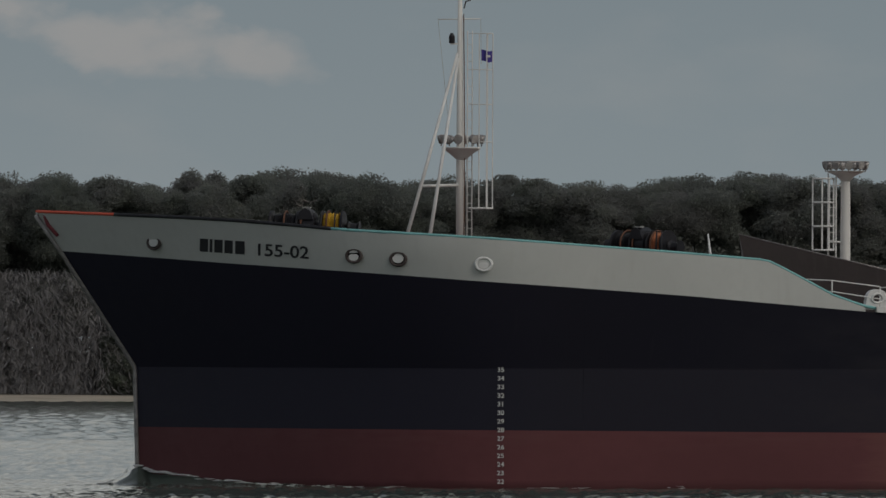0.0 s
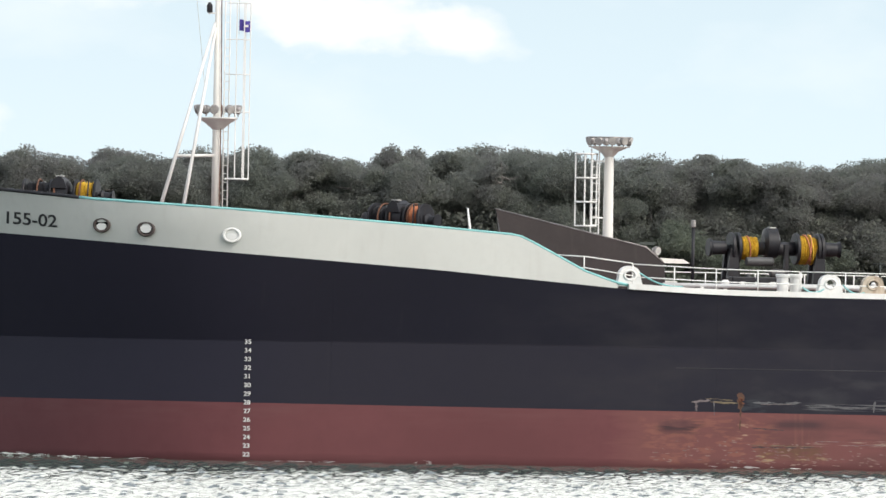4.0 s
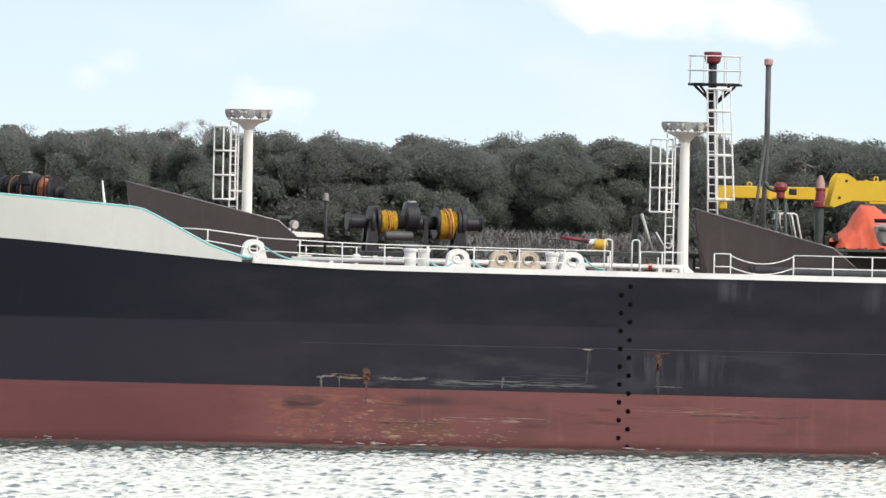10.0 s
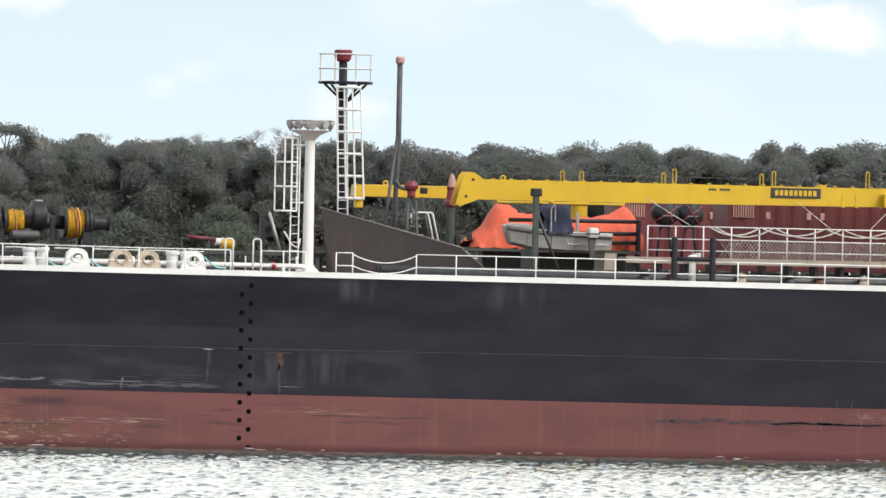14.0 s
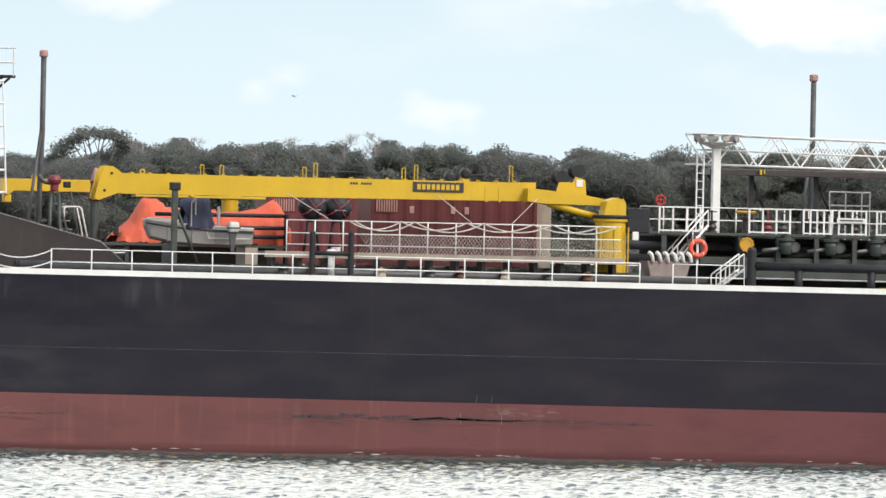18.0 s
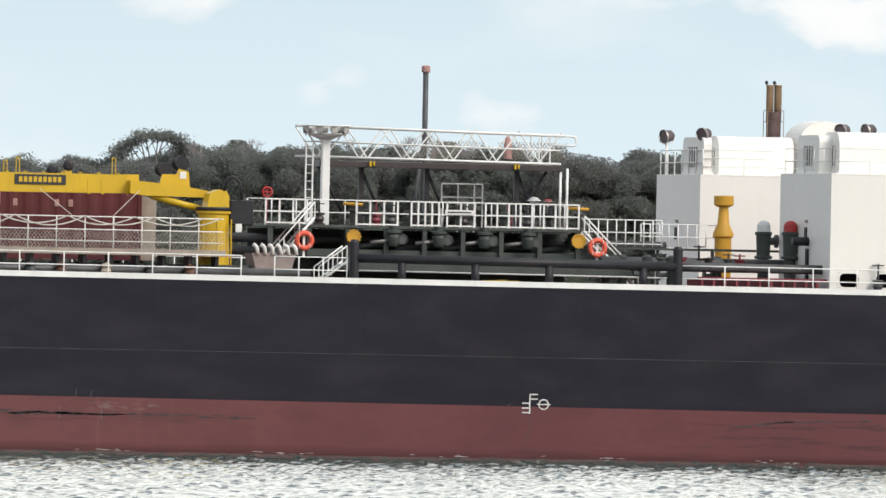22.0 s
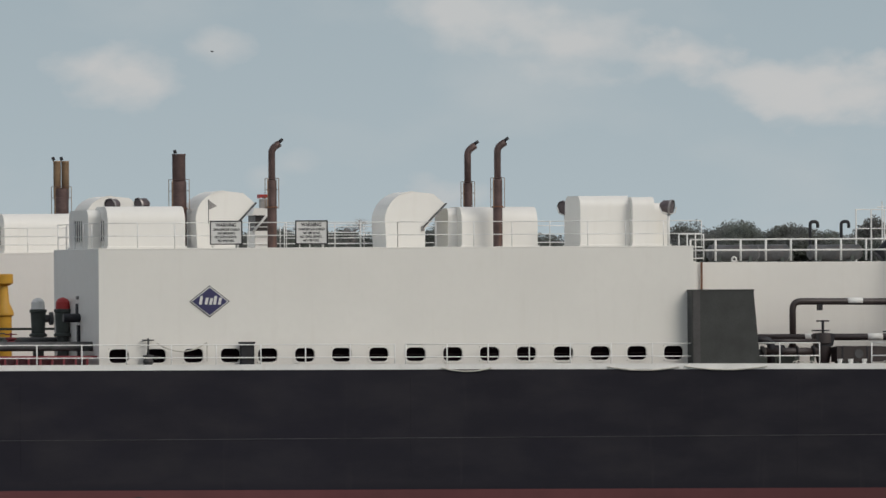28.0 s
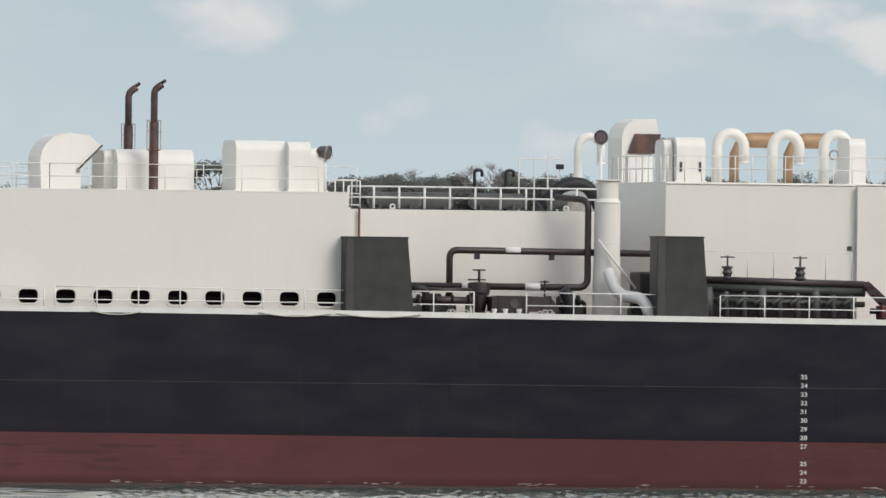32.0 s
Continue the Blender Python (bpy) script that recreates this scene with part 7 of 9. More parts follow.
# ---- cargo manifold ----
def manifold():
    y = -10.0
    th = aboard("cargo_manifold", (72, y, 6.1), "dark green cargo manifold of pipes and valves under a railed platform", "manifold")
    part("platform_deck", Shape().box(66.4, 77.9, y - 0.6, y + 2.4, 8.0, 8.1, 0.01), DARK_GREEN, th)
    part("drip_tray", Shape().box(68.9, 79.8, -12.0, -8.6, 6.5, 6.95, 0.03), DARK_GREEN, th)
    for q in np.arange(66.6, 78, 1.4):
        part("platform_leg", Shape().box(q - 0.08, q + 0.08, y - 0.55, y - 0.4, 6.9, 8.0), DARK_GREEN, th)
    part("lower_beam", Shape().box(66.4, 79.5, y - 0.4, y - 0.2, 7.0, 7.25), DARK_GREEN, th)
    part("back_plate", Shape().box(66.4, 78.0, y + 2.2, y + 2.3, 6.1, 7.95), DARK_GREEN, th)
    for k, q in enumerate((69.5, 71.1, 72.75, 74.4, 76.0, 77.7)):
        o = part("manifold_pipe", Shape().tube([(q + 0.35, y + 2.0, 7.7), (q + 0.05, y - 0.7, 7.7)], 0.17, 12), DARK_GREY, th)
        end = k in (0, 5)
        # the four working flanges are smaller, beside bulky valve bodies hung under the platform
        fx, fz, fr = (q + 0.03, 7.7, 0.255) if end else (q + 0.2, 7.64, 0.19)
        part("flange", Shape().lathe((fx, y - 0.9, fz), [(0, fr * 0.9), (0.03, fr), (0.1, fr)], "y", 20), AMBER if end else DARK_GREY, o, "yellow blank flange" if end else "dark blank flange")
        if end:
            part("valve_body", Shape().lathe((q + 0.2, y + 0.2, 7.35), [(0, 0.15), (0.1, 0.3), (0.55, 0.3), (0.65, 0.15)], "z", 14), DARK_GREEN, o)
        else:
            part("valve_body", Shape().lathe((q - 0.05, y - 0.72, 7.36), [(0, 0.12), (0.05, 0.2), (0.14, 0.24), (0.36, 0.25), (0.46, 0.2), (0.5, 0.28), (0.57, 0.28), (0.6, 0.16), (0.75, 0.16)], "z", 14), DARK_GREEN, o)
            part("side_pipe", Shape().tube([(q - 0.85, y - 0.4, 7.5), (q - 0.2, y - 0.6, 7.6)], 0.07, 8), LAMP_GREY, o)
        for b in range(12):
            a = 2 * math.pi * b / 12
            part("bolt", Shape().lathe((fx + 0.92 * fr * math.cos(a), y - 0.95, fz + 0.92 * fr * math.sin(a)), [(0, 0.16 * fr), (0.06, 0.16 * fr)], "y", 6), AMBER if end else DARK_GREEN, o)
    for k, q in enumerate((70.2, 71.9, 73.5, 75.2, 76.8)):
        part("actuator", Shape().lathe((q, y - 0.2, 8.1), [(0, 0.1), (0.35, 0.1), (0.38, 0.2), (0.55, 0.2), (0.58, 0.06), (0.8, 0.05)], "z", 12), (DARK_GREEN, BROWN_PLATE, DARK_GREEN, DARK_GREEN, BLACK_GEAR)[k], th)
        part("cross_pipe", Shape().tube([(q - 0.5, y + 0.4, 7.3), (q + 0.9, y + 0.4, 7.5)], 0.12, 8), DARK_GREY, th)
    for k, q in enumerate((68.6, 70.75, 71.4, 72.35, 73.95, 75.65, 76.2)):
        hand_valve(q, y + 0.5 + 0.35 * (k % 3), 8.1, 0.75 + 0.12 * (k % 2), (BROWN_PLATE, MAROON, DARK_GREY, DARK_GREEN)[k % 4], 0.17 + 0.03 * (k % 2), "small dark valve with a hand wheel on the platform")
    for q in (69.62, 77.85):
        h = aboard("yellow_tee_valve", (q, y - 0.3, 8.1), "dark valve stem with a yellow tee handle above the blank flange", "valve", "tee valves")
        part("stem", Shape().lathe((q, y - 0.3, 8.05), [(0, 0.16), (0.1, 0.16), (0.14, 0.1), (0.5, 0.1), (0.55, 0.18), (0.62, 0.18), (0.66, 0.06), (0.78, 0.06)], "z", 12), BROWN_PLATE, h)
        part("handle", Shape().tube([(q - 0.36, y - 0.34, 8.86), (q + 0.36, y - 0.34, 8.84)], 0.055, 8), AMBER, h, "yellow tee handle")
    w = hand_valve(77.1, y + 1.2, 8.1, 1.0, LAMP_GREY, 0.15, "grey stem valve with a small red wheel on the platform")
    part("red_cap", Shape().lathe((77.1, y + 1.2, 9.06), [(0, 0.14), (0.1, 0.14), (0.12, 0.06)], "z", 12), RED_PAINT, w)
    w = aboard("platform_lamp", (76.55, y + 1.0, 8.1), "white globe lamp on a post on the platform", "lamp")
    part("post", Shape().tube([(76.55, y + 1.0, 8.1), (76.55, y + 1.0, 9.05)], 0.03, 6), WHITE_RAIL, w)
    part("globe", Shape().lathe((76.55, y + 1.0, 9.0), [(0, 0.08), (0.05, 0.17), (0.14, 0.2), (0.22, 0.15), (0.25, 0.05)], "z", 14), GLASS_GREY, w)
    part("guard", Shape().ring((76.55, y + 1.0, 9.12), 0.23, 0.02, "z", 16, 5), WHITE_RAIL, w)
    # pipes that run fore and aft behind
    for zz in (7.15, 7.6):
        part("header_pipe", Shape().tube([(65.3, y + 1.4, zz), (81.5, y + 1.4, zz)], 0.16, 10), DARK_GREY, th)
    for x0, x1, d in ((66.4, 67.9, 0.5), (69.7, 71.2, 0.5), (71.7, 72.7, 0.25), (73.0, 74.0, 0.5), (74.4, 77.8, 0.42)):
        n = max(2, round((x1 - x0) / d))
        r = aboard("platform_railing", (x0, y - 0.55, 8.1), "white grated railing on the manifold platform", "railing", "platform railings")
        for k in range(n + 1):
            q = x0 + (x1 - x0) * k / n
            part("post", Shape().box(q - 0.03, q + 0.03, y - 0.58, y - 0.52, 8.05, 9.0), WHITE_RAIL, r)
        for zz in (8.15, 8.55, 8.98):
            part("rail", Shape().box(x0, x1, y - 0.6, y - 0.54, zz - 0.025, zz + 0.025), WHITE_RAIL, r)
    railing(66.4, 78.0, y + 2.3, 0.9, 0.9, (0.45, 0.9), z=lambda x: 8.1, label="white railing along the back of the manifold platform")
    b = aboard("notice_board", (73.4, y - 0.65, 8.5), "long white notice board with a grey line of writing", "sign")
    part("board", Shape().box(72.9, 73.95, y - 0.66, y - 0.63, 8.55, 8.72), SIGN_WHITE, b)
    part("writing", Shape().box(73.0, 73.85, y - 0.67, y - 0.66, 8.61, 8.66), DARK_GREY, b)
    s1 = aboard("red_hand_wheel", (66.7, y, 8.1), "red hand wheel on a spindle by the platform", "valve")
    part("spindle", Shape().tube([(66.65, y + 0.3, 8.1), (66.65, y + 0.3, 9.2)], 0.03, 6), MAROON, s1)
    part("wheel", Shape().ring((66.65, y + 0.3, 9.22), 0.17, 0.035, "y", 14, 5), RED_PAINT, s1)
    part("spokes", Shape().tube([(66.5, y + 0.3, 9.22), (66.8, y + 0.3, 9.22)], 0.025, 5).tube([(66.65, y + 0.3, 9.07), (66.65, y + 0.3, 9.37)], 0.025, 5), RED_PAINT, s1)


first = len(ABOARD)
manifold()
set_back(ABOARD[first:], 4.6)


def gantry():
    """The lattice walkway on legs above the manifold, with a lamp head at its fore end."""
    y = -3.4
    th = aboard("hose_gantry", (73.4, y, 6.1), "white lattice gantry over the manifold on dark legs", "gantry")
    x0, x1 = 69.3, 78.75
    for yy in (y - 0.6, y + 0.6):
        part("chord", Shape().tube([(x0, yy, 11.63), (x1 + 0.3, yy, 11.45)], 0.05, 6), WHITE_RAIL, th)
        part("chord", Shape().tube([(x0, yy, 10.55), (x1, yy, 10.45)], 0.045, 6), WHITE_RAIL, th)
        part("middle_chord", Shape().tube([(x0 + 0.3, yy, 11.08), (x1, yy, 10.93)], 0.03, 6), WHITE_RAIL, th)
        n = 6
        for k in range(n):
            a = x0 + (x1 - x0) * k / n
            b = x0 + (x1 - x0) * (k + 0.5) / n
            c = x0 + (x1 - x0) * (k + 1) / n
            part("lattice", Shape().tube([(a, yy, 11.6), (b, yy, 10.5)], 0.03, 5), WHITE_RAIL, th)
            part("lattice", Shape().tube([(b, yy, 10.5), (c, yy, 11.56)], 0.03, 5), WHITE_RAIL, th)
        for q in (77.95, 78.35):
            part("end_post", Shape().tube([(q, yy, 10.45), (q, yy, 11.48)], 0.03, 5), WHITE_RAIL, th)
    # safety netting slung within the lattice
    s = Shape()
    for x2, x3 in ((73.2, 75.9), (76.6, 78.9)):
        for k in range(int((x3 - x2) / 0.13)):
            q = x2 + 0.13 * k
            s.tube([(q, y + 0.1, 10.6), (q + 0.45, y + 0.1, 11.2)], 0.011, 3, False)
            s.tube([(q + 0.45, y + 0.12, 10.6), (q, y + 0.12, 11.2)], 0.011, 3, False)
    tagged(part("netting", s, TAN_DECK, th, "tan safety netting"), kind="stuff")
    part("end_loop", Shape().bend([(78.3, y - 0.6, 11.46), (79.3, y - 0.6, 11.44), (79.3, y - 0.6, 11.1), (78.3, y - 0.6, 11.12)], 0.04, 6, 0.15), WHITE_RAIL, th)
    part("beam", Shape().box(69.9, 78.8, y - 0.7, y + 0.7, 10.18, 10.4, 0.02), BROWN_PLATE, th, "brown steel beam under the lattice")
    for q in (71.5, 73.9, 77.2):
        part("leg", Shape().box(q, q + 0.18, y - 0.1, y + 0.1, 6.1, 10.2, 0.01), BLACK_GEAR, th)
        part("knee", Shape().tube([(q + 0.7, y, 8.8), (q + 0.1, y, 10.1)], 0.06, 6), BLACK_GEAR, th)
    for q in (70.0, 78.4):
        part("diagonal", Shape().tube([(q, y, 10.2), (q + (0.9 if q < 75 else -1.0), y, 8.6)], 0.05, 6), BLACK_GEAR, th)
    part("aft_leg", Shape().tube([(78.75, y - 0.6, 8.1), (78.75, y - 0.6, 10.3)], 0.05, 7).tube([(79.0, y - 0.6, 8.1), (79.0, y - 0.6, 10.3)], 0.05, 7), WHITE_RAIL, th)
    for q in (71.7, 77.0):
        part("lamp", Shape().box(q, q + 0.07, y - 0.85, y - 0.72, 10.22, 10.4, 0.01).box(q + 0.13, q + 0.19, y - 0.85, y - 0.72, 10.25, 10.4, 0.01), YELLOW, th, "yellow work lamp")
    # lamp column at the fore end
    part("column", Shape().box(69.94, 70.22, y - 0.95, y - 0.65, 8.0, 11.2, 0.02), WHITE_RAIL, th)
    part("lamp_tray", Shape().lathe((70.08, y - 0.8, 11.12), [(0, 0.2), (0.1, 0.4), (0.2, 0.66), (0.24, 0.7)], "z", 16), WHITE_RAIL, th)
    part("lamp_ring", Shape().ring((70.08, y - 0.8, 11.63), 0.86, 0.03, "z", 24, 5), WHITE_RAIL, th)
    for k in range(9):
        a = 40 * k
        flood_lamp(th, (70.08 + 0.72 * math.cos(radians(a)), y - 0.8 + 0.72 * math.sin(radians(a)), 11.5), a, 0.15, 0.1)
    for q in (69.35, 69.6):
        part("ladder_rail", Shape().tube([(q, y - 0.9, 8.0), (q, y - 0.9, 11.0)], 0.035, 5), WHITE_RAIL, th)
    for k in range(10):
        part("rung", Shape().tube([(69.35, y - 0.9, 8.2 + 0.29 * k), (69.6, y - 0.9, 8.2 + 0.29 * k)], 0.015, 5), WHITE_RAIL, th)
    part("cone_light", Shape().lathe((76.95, y, 10.6), [(0, 0.16), (0.55, 0.14), (0.75, 0.09), (0.8, 0.03)], "z", 12), PINK, th)
    r = aboard("step_platform", (75.5, -2, 8.0), "small white railed step platform", "platform")
    for q in (74.9, 75.5, 76.1, 76.4):
        part("post", Shape().tube([(q, -2, 7.0), (q, -2, 9.7)], 0.03, 5), WHITE_RAIL, r)
    for zz in (9.2, 9.68):
        part("rail", Shape().tube([(74.9, -2, zz), (76.4, -2, zz)], 0.03, 5), WHITE_RAIL, r)


first = len(ABOARD)
gantry()
set_back(ABOARD[first:], 2.0)


def life_ring(x, y, z):
    th = aboard("life_ring", (x, y, z - 0.4), "orange life ring hung on a bracket", "life ring", "life rings")
    part("ring", Shape().ring((x, y, z), 0.27, 0.09, "y", 24, 8), RING_ORANGE, th)
    for a in (0, 90, 180, 270):
        p = (x + 0.27 * math.cos(radians(a + 45)), y, z + 0.27 * math.sin(radians(a + 45)))
        part("band", Shape().ring(p, 0.09, 0.016, "x" if a % 180 else "x", 10, 4), SIGN_WHITE, th)
    part("bracket", Shape().box(x - 0.04, x + 0.04, y + 0.05, y + 0.12, z - 0.6, z + 0.3), WHITE_RAIL, th)
    return th


first = len(ABOARD)
life_ring(67.72, -11.0, 7.53)
life_ring(78.42, -10.9, 7.48)
set_back(ABOARD[first:], 4.6)
# stairs to the platform, fore and aft, and the hose saddles
for a, b, yy, n in (((66.45, 7.0), (68.1, 8.9), -10.9, 7), ((77.9, 8.6), (79.9, 6.6), -11.0, 8), ((68.0, 6.6), (69.0, 7.35), -12.3, 4)):
    th = aboard("stair", (a[0], yy, 6.1), "white steel stair with pipe hand rails", "stair", "deck stairs")
    for dy in (0, 0.7):
        part("stringer", Shape().tube([(a[0], yy + dy, a[1] - 0.55), (b[0], yy + dy, b[1] - 0.55)], 0.045, 6), WHITE_RAIL, th)
        part("hand_rail", Shape().tube([(a[0], yy + dy, a[1]), (b[0], yy + dy, b[1])], 0.03, 6), WHITE_RAIL, th)
        for k in range(4):
            t = k / 3
            q = (a[0] + (b[0] - a[0]) * t, a[1] + (b[1] - a[1]) * t)
            part("post", Shape().tube([(q[0], yy + dy, q[1] - 0.6), (q[0], yy + dy, q[1])], 0.025, 5), WHITE_RAIL, th)
    for k in range(n):
        t = (k + 0.5) / n
        q = (a[0] + (b[0] - a[0]) * t, a[1] + (b[1] - a[1]) * t - 0.55)
        part("tread", Shape().box(q[0] - 0.1, q[0] + 0.1, yy, yy + 0.7, q[1] - 0.02, q[1] + 0.02), WHITE_RAIL, th)
    set_back([th], 4.8 if yy > -12 else 0)
th = aboard("hose_saddle", (66.6, -11, 6.1), "row of white curved hose saddles over a grey tray", "hose rack")
part("tray", Shape().prism([(65.75, 7.05), (67.35, 7.05), (67.1, 6.1), (66.0, 6.1)], -11.4, -10.2), paint("pale_tray", (0.3, 0.25, 0.235), 0.6, var=0.2, scale=2), th)
for k in range(6):
    q = 65.95 + 0.28 * k
    part("saddle", Shape().bend([(q, -11.45, 7.0), (q - 0.05, -11.45, 7.28), (q - 0.18, -11.45, 7.35)], 0.07, 7, 0.1), SIGN_WHITE, th)
set_back([th], 3.5)
th = aboard("fender_rail", (75, -12.85, 6.1), "heavy black pipe fender rail on thick posts", "fender rail")
part("pipe", Shape().tube([(69.15, -12.85, 6.93), (80.8, -12.85, 6.86)], 0.16, 14), BLACK_GEAR, th)
for q, hh in ((69.13, 7.58), (80.82, 7.56)):
    part("end_post", Shape().lathe((q, -12.85, 5.95), [(0, 0.17), (hh - 6.05, 0.17), (hh - 5.95, 0.12)], "z", 14), BLACK_GEAR, th)
for q in (70.85, 73.5, 76.17, 78.8, 79.57):
    if q != 78.8:
        part("post", Shape().lathe((q, -12.85, 5.95), [(0, 0.15), (0.85, 0.15)], "z", 12), BLACK_GEAR, th)
th = aboard("lower_deck_pipe", (75, -12.2, 6.1), "thin white deck pipe low behind the fender rail", "pipe")
part("pipe", Shape().tube([(69.3, -12.2, 6.5), (80.6, -12.2, 6.45)], 0.035, 6), WHITE_RAIL, th)
th = aboard("yellow_tray", (74.6, -12.0, 6.1), "yellow spill tray on deck", "tray")
part("tray", Shape().box(74.1, 75.3, -12.2, -11.6, 6.15, 6.25, 0.02), YELLOW, th)
part("lip", Shape().ring((74.7, -11.9, 6.25), 0.2, 0.02, "z", 12, 4), YELLOW, th)

# ---- pump room deck between the manifold and the house ----
th = aboard("yellow_vent_post", (86.07, 1.0, 6.0), "tall yellow stepped vent post on deck", "vent")
part("trunk", Shape().lathe((86.07, 1.0, 6.0), [(0, 0.3), (1.95, 0.3), (2.0, 0.38), (2.1, 0.38), (2.45, 0.22), (3.05, 0.17), (3.1, 0.17)], "z", 18), AMBER, th)
part("head", Shape().lathe((86.07, 1.0, 9.05), [(0, 0.2), (0.08, 0.36), (0.4, 0.36), (0.42, 0.3)], "z", 18), AMBER, th)
for x, c, lab in ((84.98, SIGN_WHITE, "dark relief valve with a white cap"), (85.92, RED_PAINT, "dark relief valve with a red cap")):
    th = aboard("relief_valve", (x, -9, 6.1), lab, "valve", "relief valves")
    part("riser", Shape().lathe((x, -9, 6.1), [(0, 0.26), (0.06, 0.26), (0.1, 0.2), (1.1, 0.2), (1.12, 0.32), (1.2, 0.32), (1.24, 0.24), (1.95, 0.27), (1.97, 0.31), (2.06, 0.31), (2.08, 0.26)], "z", 16), DARK_GREEN, th)
    part("cap", Shape().lathe((x, -9, 8.14), [(0, 0.25), (0.28, 0.24), (0.38, 0.18), (0.44, 0.06)], "z", 16), c, th)
    part("side_flange", Shape().lathe((x, -9, 7.85), [(0.2, 0.14), (0.4, 0.14), (0.42, 0.24), (0.52, 0.24)], "x", 14), DARK_GREY, th)
    set_back([th], 3.8 if x < 85.5 else 1.3)
th = aboard("round_flange", (86.9, -9.3, 7.6), "large dark round flange on a pipe end", "flange")
part("disc", Shape().lathe((86.4, -9.3, 7.85), [(0, 0.12), (0.14, 0.14), (0.34, 0.26), (0.46, 0.31), (0.52, 0.31), (0.55, 0.26)], "x", 20), BLACK_GEAR, th)
part("stub", Shape().tube([(85.9, -9.3, 7.85), (86.5, -9.3, 7.85)], 0.16, 10), BLACK_GEAR, th)
part("stand", Shape().box(86.4, 86.5, -9.4, -9.2, 6.1, 7.6), BLACK_GEAR, th)
th = aboard("pump_deck_pipes", (83, -9, 6.1), "dark deck pipes on red saddles before the house", "pipe")
for yy, zz, r in ((-11.2, 6.85, 0.17), (-10.4, 6.85, 0.15), (-7, 7.0, 0.2)):
    part("pipe", Shape().tube([(79.5, yy, zz), (86.6, yy, zz)], r, 10), DARK_GREY, th)
part("red_bar", Shape().box(81.8, 86.8, -12.0, -11.8, 6.42, 6.52), MAROON, th)
for k in range(12):
    part("saddle", Shape().box(81.9 + 0.42 * k, 81.98 + 0.42 * k, -12.0, -10.0, 6.1, 6.45), MAROON, th)
for q, yy in ((80.9, -8.2), (82.0, -7.4), (83.9, -6.5), (80.3, -7.0)):
    th = aboard("deck_pump", (q, yy, 6.1), "dark vertical cargo pump with a round drive head", "pump", "cargo pumps")
    part("body", Shape().lathe((q, yy, 6.1), [(0, 0.3), (0.08, 0.3), (0.12, 0.17), (0.62, 0.17), (0.66, 0.27), (0.76, 0.27), (0.8, 0.18), (1.1, 0.18), (1.16, 0.1)], "z", 16), DARK_GREEN, th)
    part("outlet", Shape().lathe((q, yy, 6.55), [(-0.5, 0.18), (-0.42, 0.18), (-0.4, 0.1), (0.0, 0.1)], "x", 12), DARK_GREEN, th)
for k, (q, yy, hh) in enumerate(((81.2, -9, 0.9), (82.2, -8, 0.75), (82.8, -9.5, 0.7), (83.6, -9.2, 0.95), (84.2, -8.5, 0.9), (83.1, -7.0, 1.4))):
    hand_valve(q, yy, 6.75, hh * 0.6, (DARK_GREEN, MAROON, BLACK_GEAR)[k % 3], 0.2)
first = len(ABOARD)
railing(78.1, 81.1, -9.6, 0.32, 0.95, (0.1, 0.5, 0.95), z=lambda x: 7.55, label="white grated railing on the catwalk to the house")
set_back(ABOARD[first:], 4.6)
set_back([railing(81.4, 84.5, -5.5, 0.35, 0.95, (0.1, 0.5, 0.95), z=lambda x: 7.45, label="white railing before the deck house")], 6.8)
th = aboard("catwalk", (80.2, -8.5, 6.1), "dark grated catwalk to the deck house", "walkway")
part("grating", Shape().box(78.4, 86.0, -9.6, -8.6, 7.45, 7.53), DARK_GREEN, th)
for q in (79, 81, 83, 85):
    part("leg", Shape().box(q - 0.05, q + 0.05, -9.5, -9.4, 6.1, 7.46), DARK_GREEN, th)
set_back([th], 4.6)


# ---- deck houses ----
def rounded(x0, x1, z0, z1, r, n=5):
    pts = []
    for cx, cz, a0 in ((x1 - r, z1 - r, 0), (x0 + r, z1 - r, 90), (x0 + r, z0 + r, 180), (x1 - r, z0 + r, 270)):
        for k in range(n + 1):
            a = radians(a0 + 90 * k / n)
            pts.append((cx + r * math.cos(a), cz + r * math.sin(a)))
    return pts


